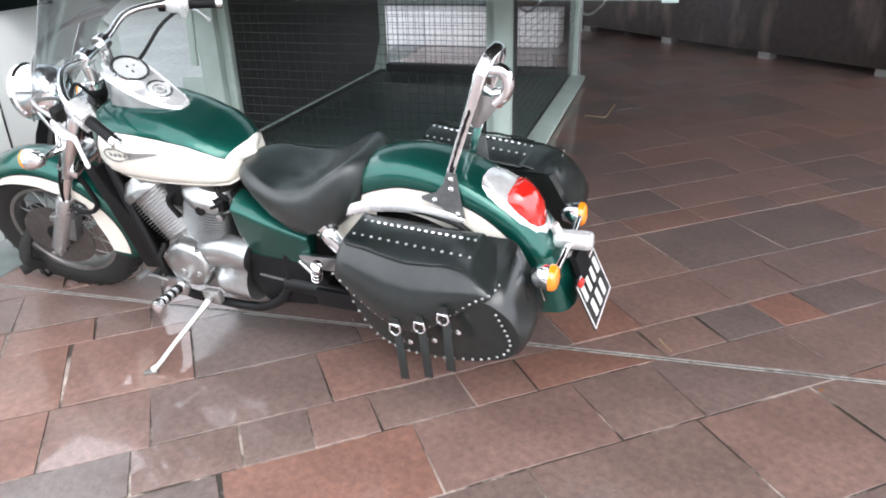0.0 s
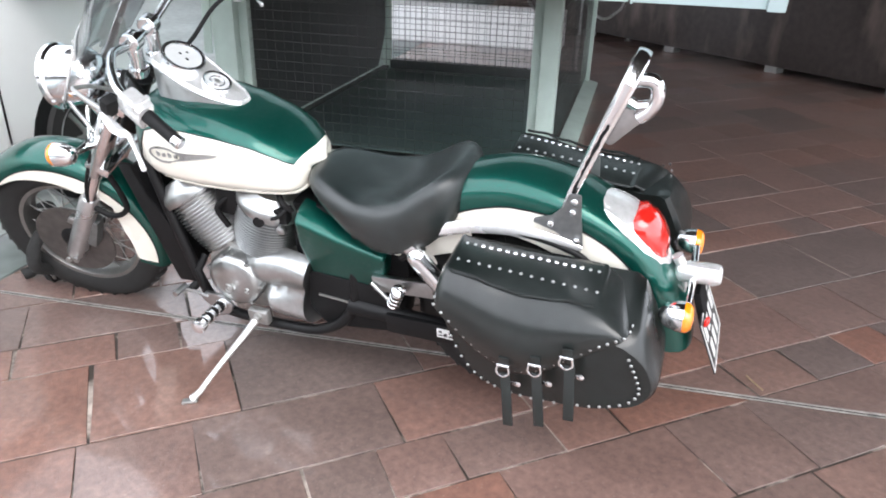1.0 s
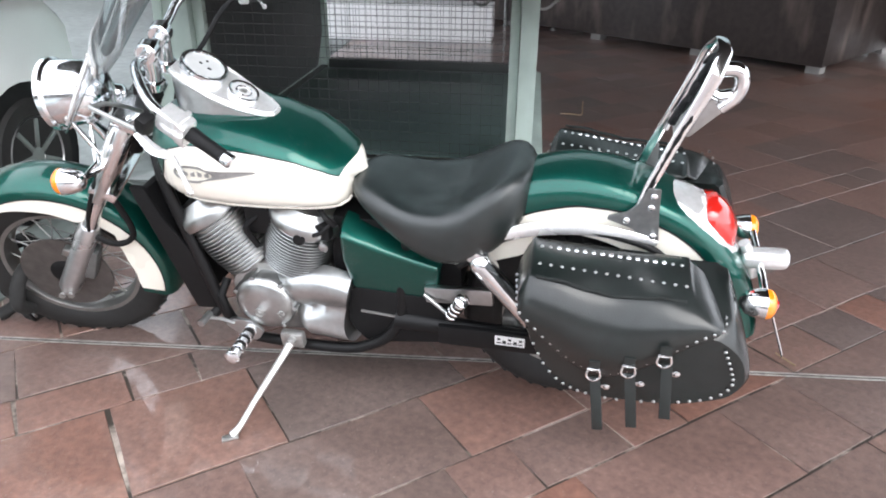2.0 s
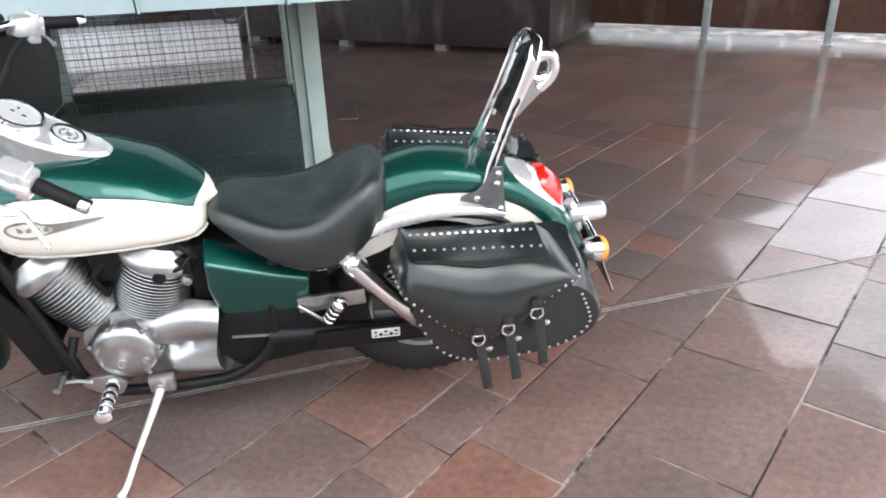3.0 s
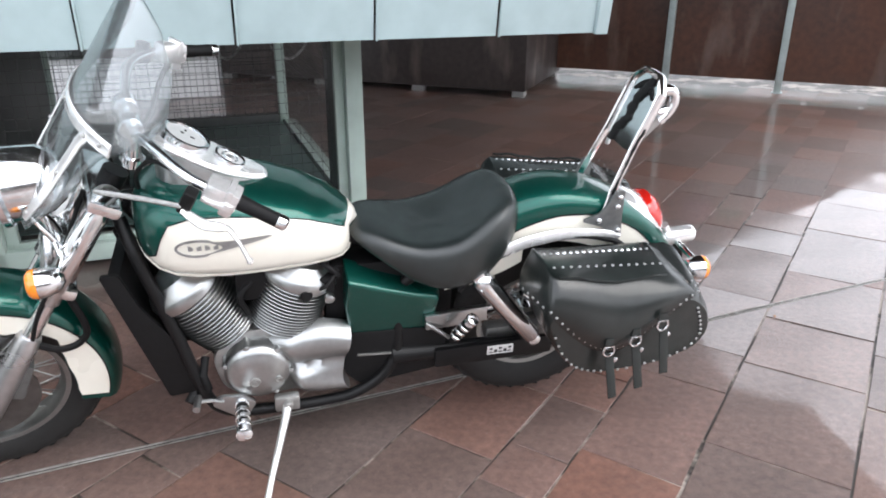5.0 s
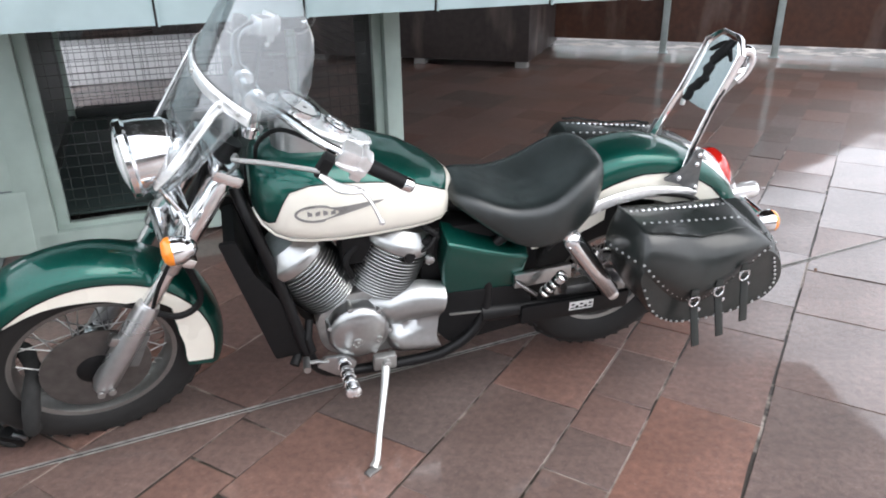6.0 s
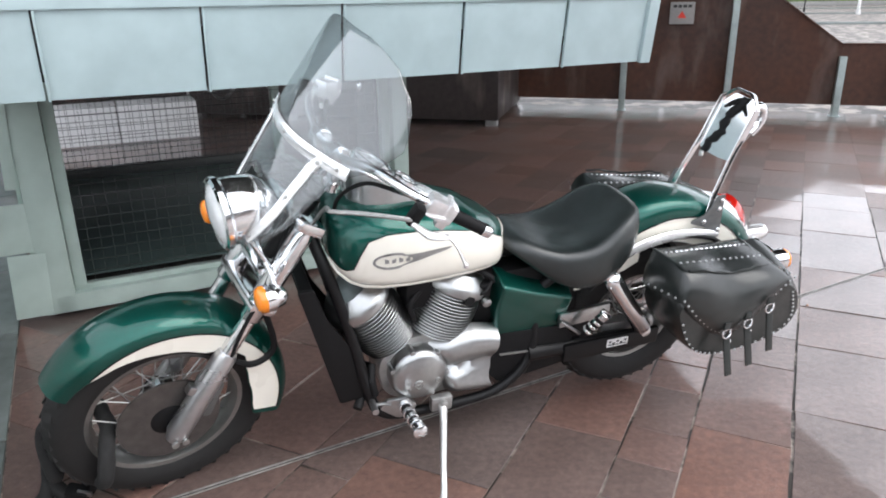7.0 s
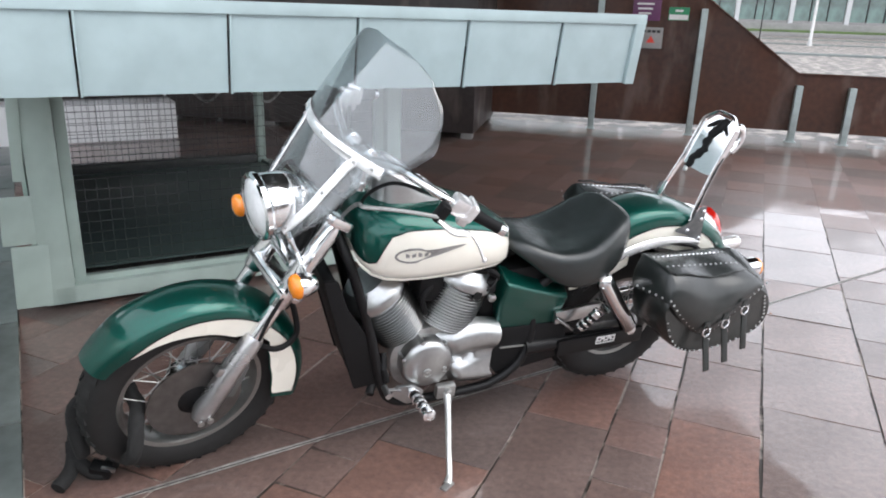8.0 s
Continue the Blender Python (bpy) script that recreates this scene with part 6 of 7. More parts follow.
# rear suspension, swing arm, drive cover, pegs
for s in (1, -1):
    t0, b0 = Vector((0.240, s * 0.168, 0.632)), Vector((0.040, s * 0.150, 0.366))
    d = (b0 - t0).normalized()
    L = (b0 - t0).length
    bm = bmesh.new()
    lathe(bm, [(0.018, -0.01), (0.030, 0.0), (0.034, 0.02), (0.033, L * 0.45), (0.033, L * 0.95), (0.02, L)], t0, d, 20)
    shock = bpart("shock_absorber", bm, M_CHROME, None, "chromed covered shock absorber")
    bm = bmesh.new()
    lathe(bm, [(0.016, -0.014), (0.020, -0.012), (0.020, 0.012), (0.016, 0.014)], t0 - d * 0.012, (0, 1, 0), 14)
    bpart("eye", bm, M_CHROME, shock)
    bm = bmesh.new()
    lathe(bm, [(0.016, -0.014), (0.020, -0.012), (0.020, 0.012), (0.016, 0.014)], b0 + d * 0.012, (0, 1, 0), 14)
    bpart("eye", bm, M_CHROME, shock)
    bm = bmesh.new()
    tube(bm, [(0.50, s * 0.115, 0.335), (0.35, s * 0.115, 0.33), (0.06, s * 0.125, 0.325)], [0.034, 0.03, 0.026], 12)
    bpart("swing_arm", bm, M_BLACK)
    # passenger peg: ribbed rubber on a bracket
    bm = bmesh.new()
    box(bm, (0.30, s * 0.135, 0.470), (0.20, 0.02, 0.055), pose(0, 0, 0, 0, 4, 0), 0.006)
    br = bpart("peg_bracket", bm, M_ALU, None, "grey cast peg bracket")
    p0, p1 = Vector((0.318, s * 0.185, 0.428)), Vector((0.272, s * 0.222, 0.525))
    bm = bmesh.new()
    lathe(bm, [(0.006, -0.02), (0.012, 0.0), (0.018, 0.012), (0.013, 0.018), (0.018, 0.026), (0.018, 0.038), (0.013, 0.043), (0.018, 0.050), (0.018, 0.062), (0.013, 0.067), (0.018, 0.074), (0.018, 0.09)], p0, p1 - p0, 16)
    peg = bpart("passenger_peg", bm, M_PLASTIC, None, "ribbed passenger footpeg")
    bm = bmesh.new()
    for h0 in (0.013, 0.038, 0.063, 0.088):
        lathe(bm, [(0.0165, h0), (0.0195, h0 + 0.002), (0.0195, h0 + 0.011), (0.0165, h0 + 0.013)], p0, p1 - p0, 16)
    lathe(bm, [(0.0195, 0.10), (0.021, 0.104), (0.021, 0.114), (0.015, 0.118)], p0, p1 - p0, 16)
    bpart("peg_ring", bm, M_CHROME, peg, "chromed rings")
    rod("peg_stay", (0.40, s * 0.15, 0.47), (0.325, s * 0.165, 0.415), 0.006, M_ALU)
bm = bmesh.new()
box(bm, (0.165, 0.142, 0.322), (0.40, 0.022, 0.072), pose(0, 0, 0, 0, 1, 0), 0.010)
cg = bpart("drive_guard", bm, M_BLACK, None, "black drive guard")
bm = bmesh.new()
box(bm, (0.147, 0.1545, 0.332), (0.088, 0.002, 0.034))
stk = bpart("sticker", bm, M_PRINT, cg, "pale warning sticker")
bm = bmesh.new()
for k in range(5):
    box(bm, (0.147 + 0.016 * (k - 2), 0.156, 0.338 - 0.008 * (k % 2)), (0.010, 0.0015, 0.007))
    box(bm, (0.147 + 0.016 * (k - 2), 0.156, 0.324), (0.013, 0.0015, 0.004))
bpart("print_bar", bm, M_PLATE, stk)
bm = bmesh.new()
lathe(bm, [(0.03, 0), (0.055, 0.004), (0.058, 0.03), (0.04, 0.045)], RA + Vector((0, 0.085, 0)), (0, 1, 0), 20)
box(bm, RA + Vector((0.10, 0.10, 0.02)), (0.16, 0.05, 0.05), None, 0.012)
bpart("final_drive", bm, M_ALUDULL)

# frame: down tubes, cradle, backbone, rear loop
for s in (1, -1):
    bm = bmesh.new()
    tube(bm, [(1.225, s * 0.045, 0.86), (1.185, s * 0.10, 0.74), (1.125, s * 0.125, 0.52), (1.075, s * 0.132, 0.30), (1.03, s * 0.132, 0.215), (0.93, s * 0.132, 0.19), (0.70, s * 0.135, 0.195), (0.60, s * 0.135, 0.220), (0.52, s * 0.13, 0.28), (0.48, s * 0.115, 0.38), (0.48, s * 0.10, 0.55), (0.42, s * 0.105, 0.63), (0.25, s * 0.10, 0.67)], 0.018, 12, n=5)
    bpart("frame_tube", bm, M_BLACK, None, "black steel frame tube")
rod("backbone", (1.2, 0, 0.87), (0.55, 0, 0.70), 0.03, M_BLACK)
bm = bmesh.new()
box(bm, (1.205, 0, 0.515), (0.040, 0.235, 0.42), pose(0, 0, 0, 0, 15, 0), 0.012)
rad = bpart("radiator", bm, M_PLASTIC, None, "black radiator with side cheeks")
for s in (1, -1):
    bm = bmesh.new()
    plate(bm, round_poly([(1.289, 0.735), (1.240, 0.735), (1.203, 0.620), (1.130, 0.500), (1.082, 0.300), (1.172, 0.290)], 0.012), s * 0.119, s * 0.134)
    bevel_all(bm, 0.003)
    bpart("radiator_cheek", bm, M_PLASTIC, rad)
bm = bmesh.new()
tube(bm, [(1.10, 0.12, 0.29), (1.12, 0.15, 0.27)], 0.016, 10)
tube(bm, [(1.06, 0.10, 0.40), (1.07, 0.14, 0.36), (1.06, 0.145, 0.31)], 0.013, 10)
bpart("water_hose", bm, M_PLASTIC, rad)
bm = bmesh.new()
box(bm, (0.50, 0.0, 0.56), (0.40, 0.17, 0.22), None, 0.02)
bpart("battery_box", bm, M_PLASTIC)
bm = bmesh.new()
plate(bm, round_poly([(0.635, 0.445), (0.37, 0.432), (0.315, 0.37), (0.335, 0.265), (0.60, 0.225), (0.66, 0.30)], 0.03), 0.0, 0.124)
bevel_all(bm, 0.008)
lower = bpart("lower_cover", bm, M_PLASTIC, None, "black plastic cover behind the engine")
bm = bmesh.new()
box(bm, (0.535, 0.126, 0.352), (0.15, 0.010, 0.006), pose(0, 0, 0, 0, -4, 0), 0.002)
bpart("cover_edge", bm, M_ALUDULL, lower)

# side covers: green, bevelled upper shoulder
for s in (1, -1):
    bm = bmesh.new()
    A = [(0.640, 0.672), (0.590, 0.652), (0.520, 0.622), (0.440, 0.592), (0.352, 0.566), (0.362, 0.480), (0.388, 0.416), (0.505, 0.416), (0.628, 0.430), (0.648, 0.56)]
    a = [bm.verts.new((x, s * 0.06, z + 0.014)) for x, z in A]
    b = [bm.verts.new((x, s * 0.112, z + 0.004)) for x, z in A]
    c = [bm.verts.new((0.49 + (x - 0.49) * 0.965, s * (0.150 - (0.62 - z) * 0.17), 0.52 + (z - 0.52) * 0.92 - 0.008)) for x, z in A]
    n = len(A)
    for P, Q in ((a, b), (b, c)):
        for i in range(n):
            j = (i + 1) % n
            bm.faces.new((P[i], P[j], Q[j], Q[i]))
    bm.faces.new(c), bm.faces.new(a[::-1])
    bevel_all(bm, 0.012, 3, 25)
    bpart("side_cover", bm, M_GREEN, None, "dark green side cover")

# engine: crankcase, covers, finned cylinders
bm = bmesh.new()
poly = round_poly([(1.045, 0.40), (1.02, 0.27), (0.93, 0.225), (0.70, 0.24), (0.70, 0.33), (0.70, 0.47), (0.80, 0.50), (0.98, 0.48)], 0.05)
plate(bm, poly, -0.17, 0.112)
bevel_all(bm, 0.012, 2)
crank = bpart("crankcase", bm, M_ALUDULL, None, "grey cast aluminium crankcase")
bm = bmesh.new()
lathe(bm, [(0.098, 0.0), (0.098, 0.045), (0.092, 0.058), (0.078, 0.068), (0.045, 0.076), (0.01, 0.078)], (0.913, 0.104, 0.365), (0, 1, 0), 48)
cov = bpart("generator_cover", bm, M_ALU, crank, "round satin aluminium engine cover")
for x, z, r in ((0.922, 0.346, 0.017), (0.854, 0.346, 0.011)):
    bm = bmesh.new()
    lathe(bm, [(r, 0.0), (r, 0.006), (r * 0.75, 0.007), (r * 0.7, 0.004), (r * 0.35, 0.004), (r * 0.3, 0.007)], (x, 0.1805 if r > 0.012 else 0.1745, z), (0, 1, 0), 20)
    bpart("cover_plug", bm, M_ALUDULL, cov)
for a0 in (20, 75, 130, 185, 240, 300):
    bm = bmesh.new()
    lathe(bm, [(0.009, 0), (0.009, 0.055), (0.004, 0.058)], (0.913 + 0.096 * math.cos(radians(a0)), 0.104, 0.365 + 0.096 * math.sin(radians(a0))), (0, 1, 0), 10)
    bpart("cover_bolt", bm, M_ALU, cov)


# swept transmission cover: upper shoulder and lower pan
bm = bmesh.new()
left = smooth_path([(0.800, 0, 0.236), (0.815, 0, 0.280), (0.826, 0, 0.330), (0.840, 0, 0.385), (0.868, 0, 0.425), (0.893, 0, 0.448)], 4)
right = smooth_path([(0.633, 0, 0.228), (0.646, 0, 0.262), (0.660, 0, 0.302), (0.652, 0, 0.365), (0.633, 0, 0.440), (0.629, 0, 0.480)], 4)
rows = []
NV, NU = len(left) - 1, 18
for i in range(NU + 1):
    u = i / NU
    row = []
    for j in range(NV + 1):
        v = j / NV
        p = left[j].lerp(right[j], u)
        bow = math.sin(math.pi * u) * (0.036 * max(0.0, 2 * v - 1) - 0.004 * max(0.0, 1 - 2 * v))
        swell = (1 - abs(2 * v - 1) ** 5.0) ** 0.6 * (0.90 + 0.10 * math.cos(4 * math.pi * (v - 0.25)))
        rise = min(1.0, u / 0.22) ** 0.6
        groove = 0.034 * math.exp(-((v - 0.46 - 0.16 * u) / 0.060) ** 2) * (1 - 0.45 * u)
        row.append((p.x, 0.104 + (0.064 * swell - groove) * (0.35 + 0.65 * rise), p.z + bow))
    rows.append(row)
R = [[bm.verts.new(p) for p in row] for row in rows]
skin(bm, R, False)
back = [bm.verts.new((p[0], 0.090, p[2])) for p in rows[-1]]
skin(bm, [R[-1], back], False)
bpart("sprocket_cover", bm, M_ALU, crank, "swept satin aluminium sprocket cover", smooth=60)


def cylinder(base, top, name, cap_r):
    """Finned cylinder with head and polished cap."""
    b, t = Vector(base), Vector(top)
    d = (t - b).normalized()
    L = (t - b).length
    bm = bmesh.new()
    lathe(bm, [(0.060, -0.02), (cap_r - 0.022, 0.0), (cap_r - 0.022, L * 0.75)], b, d, 28)
    cyl = bpart(name, bm, M_ALUDULL, None, "grey finned cylinder")
    n = 15
    for k in range(n):
        h = L * (0.02 + 0.67 * k / (n - 1))
        r = cap_r - 0.012 + 0.010 * math.sin(math.pi * min(1, k / 16))
        f = bmesh.new()
        lathe(f, [(0.060, 0.0), (r - 0.001, 0.001), (r, 0.0026), (r - 0.001, 0.0042), (0.060, 0.0052)], b + d * h, d, 30)
        bpart("fin", f, M_ALU, cyl)
    bm = bmesh.new()
    lathe(bm, [(0.070, L * 0.73), (cap_r + 0.001, L * 0.75), (cap_r + 0.003, L * 0.84), (cap_r - 0.004, L * 0.90), (cap_r - 0.036, L * 1.03), (0.012, L * 1.045)], b, d, 32)
    bpart("head_cover", bm, M_ALU, cyl, "satin aluminium head cover")
    return cyl


cylinder((0.978, 0.035, 0.455), (1.116, 0.035, 0.664), "front_cylinder", 0.112)
cylinder((0.835, 0.050, 0.475), (0.752, 0.050, 0.690), "rear_cylinder", 0.114)
bm = bmesh.new()
lathe(bm, [(0.013, 0), (0.013, 0.03), (0.018, 0.034), (0.018, 0.05)], (0.765, 0.118, 0.625), (-0.2, 1, 0.1), 12)
tube(bm, [(0.76, 0.14, 0.63), (0.70, 0.15, 0.645), (0.66, 0.12, 0.68)], 0.006, 8, n=4)
bpart("spark_lead", bm, M_PLASTIC)
bm = bmesh.new()
box(bm, (0.90, 0.05, 0.64), (0.10, 0.12, 0.10), None, 0.02)
tube(bm, [(0.90, 0.10, 0.66), (0.94, 0.12, 0.62), (0.92, 0.11, 0.55)], 0.010, 8, n=4)
bpart("carburettor", bm, M_PLASTIC, None, "black carburettor body")
bm = bmesh.new()
box(bm, (0.695, 0.12, 0.64), (0.045, 0.04, 0.05), None, 0.008)
ign = bpart("ignition_switch", bm, M_PLASTIC, None, "black ignition switch by the tank")
bm = bmesh.new()
lathe(bm, [(0.013, 0), (0.015, 0.004), (0.015, 0.018), (0.010, 0.022)], (0.690, 0.138, 0.605), (0, 1, -0.15), 14)
bpart("lock_barrel", bm, M_ALU, ign)
bm = bmesh.new()
tube(bm, [(0.71, 0.10, 0.70), (0.68, 0.13, 0.69), (0.66, 0.12, 0.66)], 0.009, 8, n=3)
bpart("switch_lead", bm, M_PLASTIC, ign)

# rider pegs, shift lever, side stand
for s in (1, -1):
    bm = bmesh.new()
    plate(bm, round_poly([(1.055, 0.275), (1.03, 0.305), (0.96, 0.300), (0.925, 0.265), (0.95, 0.225), (0.99, 0.222)], 0.012), s * 0.168, s * 0.182)
    bevel_all(bm, 0.003)
    bpart("peg_hanger", bm, M_ALU, None, "cast aluminium peg hanger")
    p0, p1 = Vector((0.968, s * 0.19, 0.268)), Vector((0.962, s * 0.335, 0.282))
    bm = bmesh.new()
    lathe(bm, [(0.015, -0.02), (0.019, 0.01), (0.018, 0.10)], p0, p1 - p0, 16)
    peg = bpart("rider_peg", bm, M_PLASTIC, None, "ribbed rider footpeg")
    bm = bmesh.new()
    for h0 in (-0.012, 0.024, 0.054, 0.084):
        lathe(bm, [(0.018, h0), (0.0215, h0 + 0.002), (0.0215, h0 + 0.014), (0.018, h0 + 0.016)], p0, p1 - p0, 16)
    lathe(bm, [(0.020, 0.108), (0.024, 0.112), (0.024, 0.134), (0.014, 0.140)], p0, p1 - p0, 18)
    bpart("peg_ring", bm, M_CHROME, peg, "chromed rings and end cap")
bm = bmesh.new()
tube(bm, [(1.02, 0.185, 0.29), (1.05, 0.20, 0.315), (1.085, 0.215, 0.330)], 0.006, 8)
tube(bm, [(1.085, 0.20, 0.333), (1.088, 0.255, 0.336)], 0.011, 10)
bpart("shift_lever", bm, M_ALU, None, "cast shift lever")
bm = bmesh.new()
box(bm, (0.835, 0.165, 0.238), (0.075, 0.03, 0.055), None, 0.008)
lathe(bm, [(0.014, 0), (0.014, 0.03), (0.008, 0.034)], (0.832, 0.165, 0.245), (0, 1, 0), 14)
bpart("stand_pivot", bm, M_ALUDULL)
bm = bmesh.new()
tube(bm, [(0.835, 0.185, 0.240), (0.85, 0.235, 0.215), (0.895, 0.365, 0.150), (0.918, 0.435, 0.112), (0.935, 0.462, 0.098)], [0.015, 0.0125, 0.0095, 0.0105, 0.014], 12, 0.85, n=4)
stand = bpart("side_stand", bm, M_ALUBRIGHT, None, "wet chromed side stand, folded out")
bm = bmesh.new()
box(bm, (0.938, 0.468, 0.0945), (0.050, 0.026, 0.009), pose(0, 0, 0, 10.5, 0, 30), 0.004)
bpart("stand_foot", bm, M_ALUDULL, stand)
# exhaust pipes on the far flank
bm = bmesh.new()
tube(bm, [(1.10, -0.10, 0.56), (1.16, -0.14, 0.46), (1.08, -0.175, 0.32), (0.80, -0.19, 0.25), (0.30, -0.20, 0.24), (-0.25, -0.20, 0.27)], [0.024, 0.024, 0.024, 0.030, 0.040, 0.042], 14, n=5)
bpart("exhaust_pipe", bm, M_CHROME, None, "chromed exhaust pipe")


# ---- chain lock round the front wheel ----
def chain_lock():
    root = thing("chain_lock", Matrix(), "black fabric-sleeved chain lock looped through the front wheel", "lock")
    W = lambda x, y, z: BIKE @ STEER @ (FA + Vector((x, y, z)))
    g1, g2 = Vector((-1.86, 3.04, 0.03)), Vector((-1.99, 3.06, 0.025))
    pts = [g2, Vector((-1.93, 3.10, 0.05)), Vector((-1.885, 3.16, 0.13)), W(0.335, -0.02, -0.18), W(0.33, -0.09, -0.05), W(0.20, -0.085, 0.02), W(0.165, 0, 0.0), W(0.185, 0.075, -0.03), W(0.21, 0.105, -0.13), g1 + Vector((0.06, 0.01, 0.03)), g1, Vector((-1.905, 3.10, 0.06)), Vector((-1.90, 3.15, 0.12))]
    bm = bmesh.new()
    tube(bm, pts, 0.024, 12, n=7)
    for v in bm.verts:
        v.co += noise.noise_vector(v.co * 38) * 0.004
    part("sleeve", bm, M_FABRIC, root, "crumpled black fabric sleeve")
    bm = bmesh.new()
    box(bm, g1 + Vector((0, 0, 0.012)), (0.07, 0.045, 0.05), pose(0, 0, 0, 20, 15, -40), 0.012)
    part("lock_body", bm, M_PLASTIC, root)
    bm = bmesh.new()
    box(bm, g1 + Vector((0.012, -0.028, 0.020)), (0.045, 0.01, 0.02), pose(0, 0, 0, 20, 15, -40), 0.003)
    part("lock_plate", bm, M_ALU, root, "bright metal lock plate")
    return root


chain_lock()

# ---- paving slabs: courses at 20 degrees, cut by the slot drain and the kerb ----
random.seed(11)
CA, CS = math.cos(radians(20)), math.sin(radians(20))
DRAIN = (Vector((-1.795, 2.894)), Vector((0.9679, -0.2513)))  # a point of the slot and its direction
COURSES = [0.68, 1.042, 1.478, 1.808, 2.018, 2.348, 2.785, 2.98, 3.31]
JOINTS = {
    1: [0.16, 0.80, 1.41, 1.87, 2.48],
    2: [-0.62, -0.057, 0.542, 1.134, 1.45, 2.05, 2.70],
    3: [-0.92, -0.311, 0.017, 0.236, 0.452, 0.782, 1.010, 1.54, 1.815, 2.09, 2.31, 2.65],
    4: [-1.18, -0.58, -0.25, 0.337, 0.78, 1.27, 1.58, 2.04, 2.41, 2.95],
    5: [-1.05, -0.545, -0.10, 0.525, 1.02, 1.45, 2.06, 2.62],
    6: [-1.25, -0.80, -0.465, -0.25, 0.10, 0.52, 0.83, 1.33, 1.75],
    7: [-1.30, -0.79, -0.20, 0.42, 0.95, 1.40],
}


def clip(poly, p, n):
    """The part of a polygon on the side of the line through p to which n points."""
    out = []
    for i in range(len(poly)):
        a, b = poly[i], poly[(i + 1) % len(poly)]
        da, db = (a - p).dot(n), (b - p).dot(n)
        if da >= 0:
            out.append(a)
        if da * db < 0:
            out.append(a + (b - a) * (da / (da - db)))
    return out


def inset(poly, d):
    c = sum(poly, Vector((0, 0))) / len(poly)
    return [v + (c - v).normalized() * min(d, (c - v).length * 0.4) for v in poly]


def area(poly):
    return abs(sum(a.x * b.y - b.x * a.y for a, b in zip(poly, poly[1:] + poly[:1]))) / 2


def slab_mesh(vs, fs, poly, c, cut=0.0010):
    """Adds one slab with chamfered edge to the lists, relative to c."""
    tilt = Vector((random.gauss(0, 0.0006), random.gauss(0, 0.0006)))
    dz = random.gauss(0, 0.0010 if cut > 0.0008 else 0.0002)
    n, k = len(poly), len(vs)
    mid = sum(poly, Vector((0, 0))) / n
    up = lambda v: dz + (v - mid).dot(tilt)
    for ring, z in ((poly, -0.022), (poly, -cut), (inset(poly, cut), 0.0)):
        vs.extend((v.x - c.x, v.y - c.y, z + up(v)) for v in ring)
    fs.append([k + 2 * n + i for i in range(n)])
    for r in (0, 1):
        for i in range(n):
            j = (i + 1) % n
            fs.append([k + r * n + i, k + r * n + j, k + (r + 1) * n + j, k + (r + 1) * n + i])


def worn(poly, step=0.17):
    """The outline with points along its edges, a little chipped and uneven."""
    out = []
    for i in range(len(poly)):
        a, b = poly[i], poly[(i + 1) % len(poly)]
        n = max(1, min(3, int((b - a).length / step)))
        d = (b - a).normalized() if (b - a).length > 0 else Vector((1, 0))
        nrm = Vector((-d.y, d.x))
        for k in range(n):
            q = a + (b - a) * ((k + (random.uniform(-0.25, 0.25) if k else 0)) / n)
            out.append(q + nrm * abs(random.gauss(0, 0.0022)) * (1 if k else 0.6))
    return out


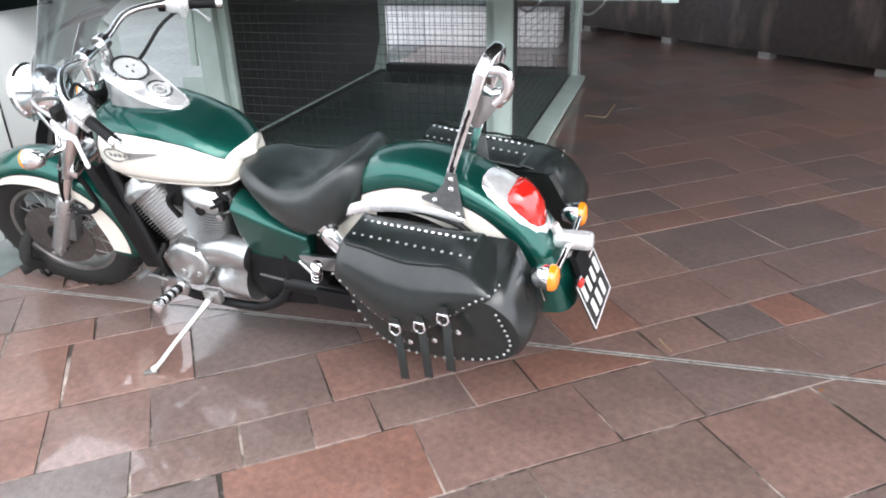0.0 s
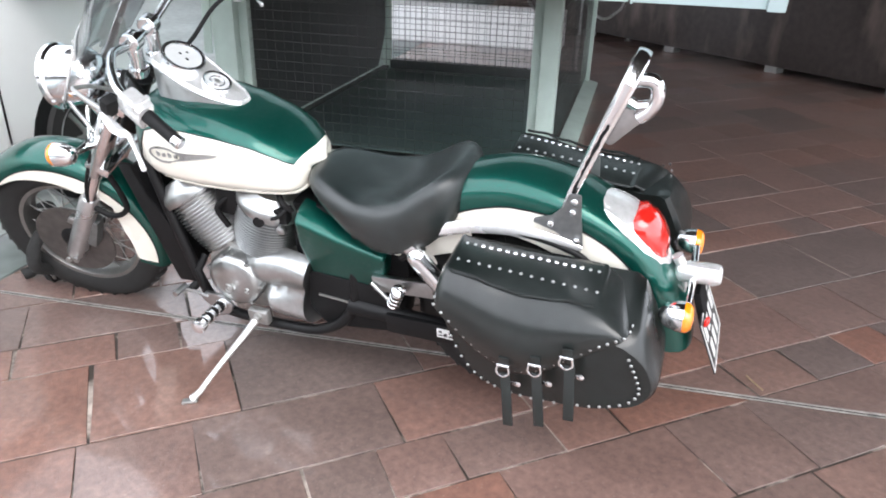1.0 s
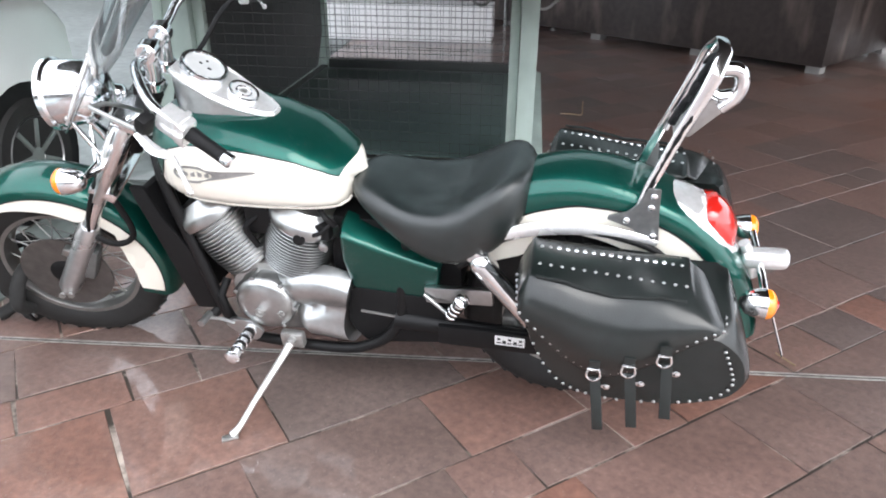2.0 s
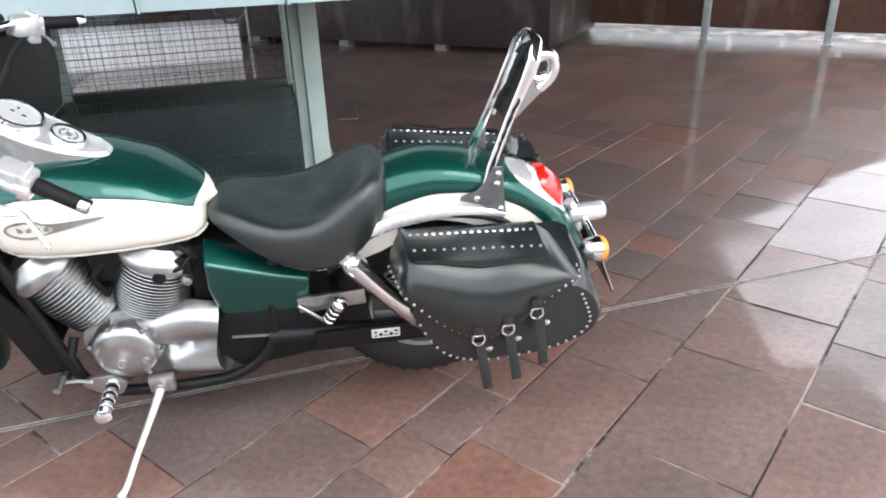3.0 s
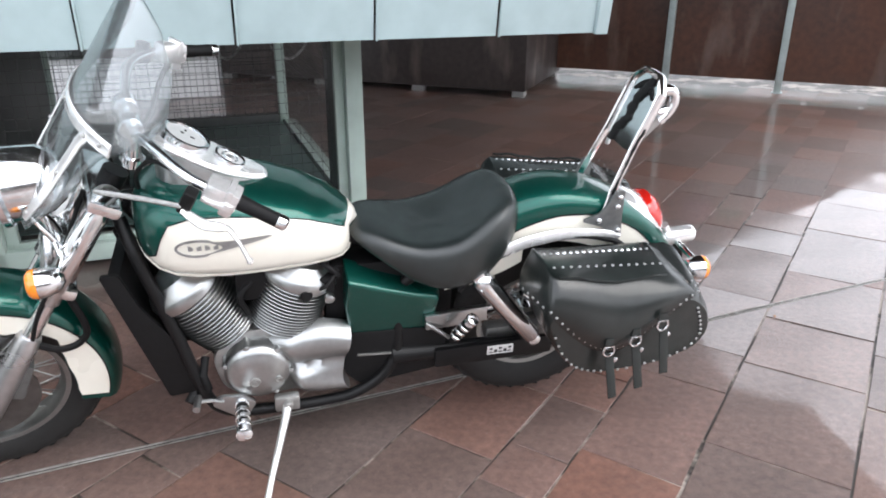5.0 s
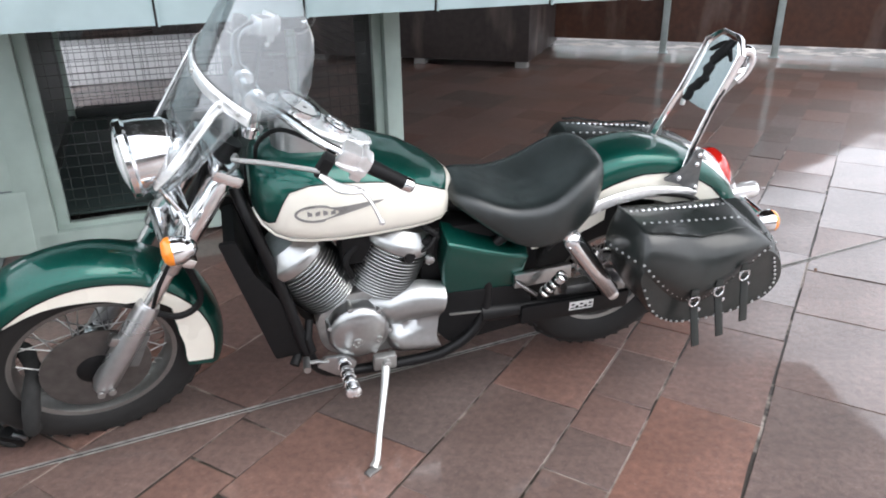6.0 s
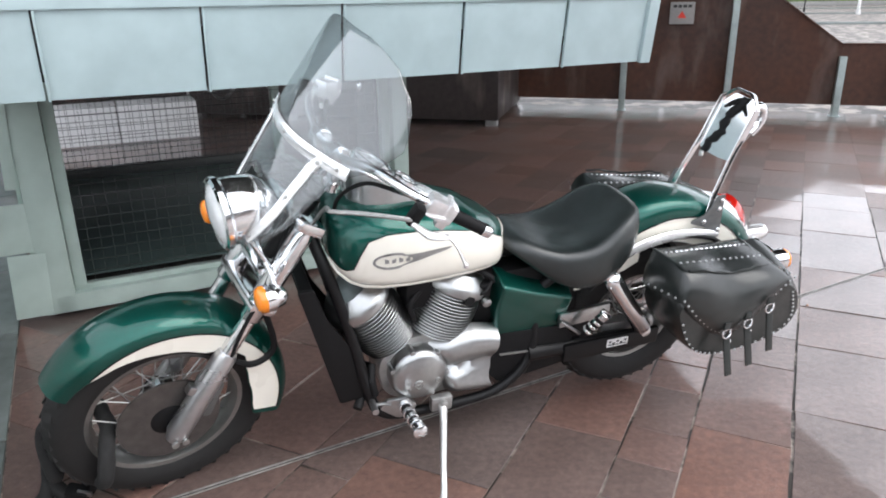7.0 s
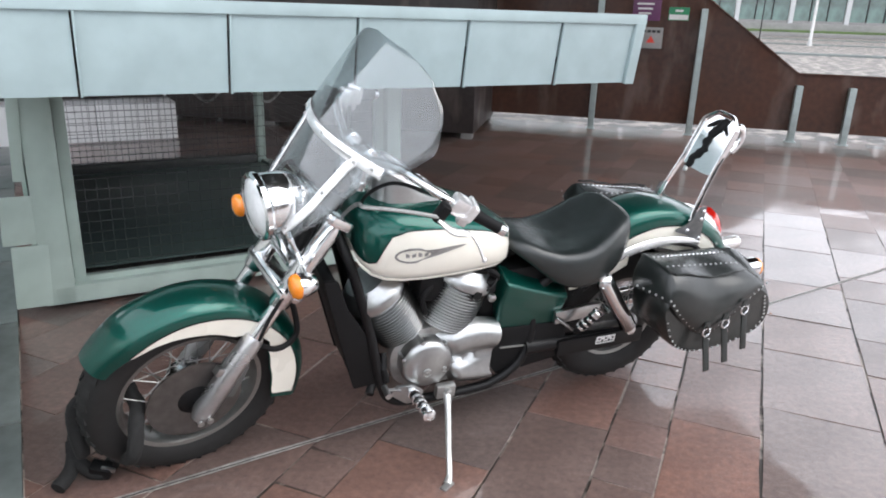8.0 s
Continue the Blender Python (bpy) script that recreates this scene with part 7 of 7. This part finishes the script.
def paving():
    root = thing("pavement", Matrix(), "wet brown and grey-violet stone slab paving in random courses", "paving", kind="structure")
    lines = list(COURSES)
    while lines[-1] < 15:
        lines.append(lines[-1] + random.choice((0.20, 0.33, 0.42, 0.33)))
    while lines[0] > -16:
        lines.insert(0, lines[0] - random.choice((0.20, 0.33, 0.42, 0.36)))
    first = lines.index(COURSES[0])
    kn = Vector((KERB[1].y, -KERB[1].x))
    dn = Vector((-DRAIN[1].y, DRAIN[1].x))
    wa = Vector((6.23, 6.26)) + Vector((0.879, 0.477)) * 0.3
    wn_ = Vector((-0.879, -0.477))
    near, far = [], ([], [])
    for i in range(len(lines) - 1):
        v0, v1 = lines[i], lines[i + 1]
        js = list(JOINTS.get(i - first, []))
        h = v1 - v0
        if not js:
            js = [random.uniform(-1, 0)]
        while js[0] > -6:
            js.insert(0, js[0] - random.uniform(0.8, 1.9) * max(h, 0.26))
        while js[-1] < 13:
            js.append(js[-1] + random.uniform(0.8, 1.9) * max(h, 0.26))
        for a, b in zip(js, js[1:]):
            off = max((a + b) * 0.5 * CS + (v0 + v1) * 0.5 * CA - 3.2, (a + b) * 0.5 * CA - (v0 + v1) * 0.5 * CS - 2.4, 0)
            g = max(random.choice((0.0024, 0.0034, 0.0050)) - 0.0038 * off, 0.0004)
            q = [Vector((u * CA - v * CS, u * CS + v * CA)) for u, v in ((a + g, v0 + g), (b - g, v0 + g), (b - g + random.gauss(0, 0.004), v1 - g), (a + g + random.gauss(0, 0.004), v1 - g))]
            q = clip(q, KERB[0], kn)
            if len(q) < 3:
                continue
            q = clip(q, wa, wn_)
            for side in (1, -1):
                s = clip(q, DRAIN[0] + dn * side * 0.011, dn * side) if len(q) > 2 else []
                if len(s) < 3 or area(s) < 0.002:
                    continue
                c = sum(s, Vector((0, 0))) / len(s)
                if -1.9 < c.x < 3.4 and 0.9 < c.y < 4.4 and len(near) < 296:
                    near.append((s, c))
                else:
                    slab_mesh(far[0], far[1], s, Vector((0, 0)), 0.0004)
    for s, c in near:
        vs, fs = [], []
        slab_mesh(vs, fs, worn(s), c)
        me = bpy.data.meshes.new("slab")
        me.from_pydata(vs, [], fs)
        me.materials.append(M_STONE)
        ob = new("slab", me)
        ob.parent = root
        ob.matrix_basis = Matrix.Translation((c.x, c.y, 0))
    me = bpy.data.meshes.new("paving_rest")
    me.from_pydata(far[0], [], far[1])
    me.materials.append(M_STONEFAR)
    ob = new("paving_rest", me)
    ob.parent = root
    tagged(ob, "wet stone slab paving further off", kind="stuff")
    return root


paving()


def slot_drain():
    """Narrow steel slot drain: two worn edges with dirt between."""
    root = thing("slot_drain", pose(DRAIN[0].x, DRAIN[0].y, 0, 0, 0, math.degrees(math.atan2(DRAIN[1].y, DRAIN[1].x))), "worn narrow steel slot drain across the paving", "drain", kind="structure")
    for y in (-0.0075, 0.0075):
        bm = bmesh.new()
        box(bm, (4.0, y, -0.007), (9.0, 0.0055, 0.016), None, 0.001)
        part("slot_edge", bm, M_SLOT, root)
    bm = bmesh.new()
    box(bm, (4.0, 0, -0.007), (9.0, 0.010, 0.008))
    part("slot_bed", bm, M_BLACK, root)
    return root


slot_drain()


def twig(pts, r, label):
    bm = bmesh.new()
    tube(bm, pts, r, 6, n=4)
    return tagged(part("twig", bm, M_TWIG), label, "twig")


twig([(1.16, 5.65, 0.006), (1.24, 5.60, 0.012), (1.31, 5.59, 0.006), (1.39, 5.78, 0.010), (1.475, 5.99, 0.006)], 0.005, "thin pale bent twig lying on the wet paving")
twig([(0.828, 2.343, 0.004), (0.836, 2.30, 0.005), (0.849, 2.258, 0.004)], 0.0035, "short brown stick lying on the wet paving")


def leaf():
    """Curled dead leaf with a pointed outline."""
    bm = bmesh.new()
    rows = []
    for k in range(7):
        t = k / 6
        w = 0.014 * math.sin(math.pi * min(0.98, t * 0.9 + 0.06)) ** 0.8
        rows.append([bm.verts.new((0.026 * t, q * w * 0.5, 0.002 + 0.003 * q * q + 0.002 * math.sin(5 * t))) for q in (-1, -0.5, 0, 0.5, 1)])
    skin(bm, rows, False)
    ob = part("leaf", bm, M_LEAF)
    ob.matrix_basis = pose(1.27, 1.99, 0.001, 0, 0, 35)
    sol = ob.modifiers.new("thickness", "SOLIDIFY")
    sol.thickness = 0.0008
    return tagged(ob, "small orange-brown dead leaf on the wet paving", "leaf")


leaf()
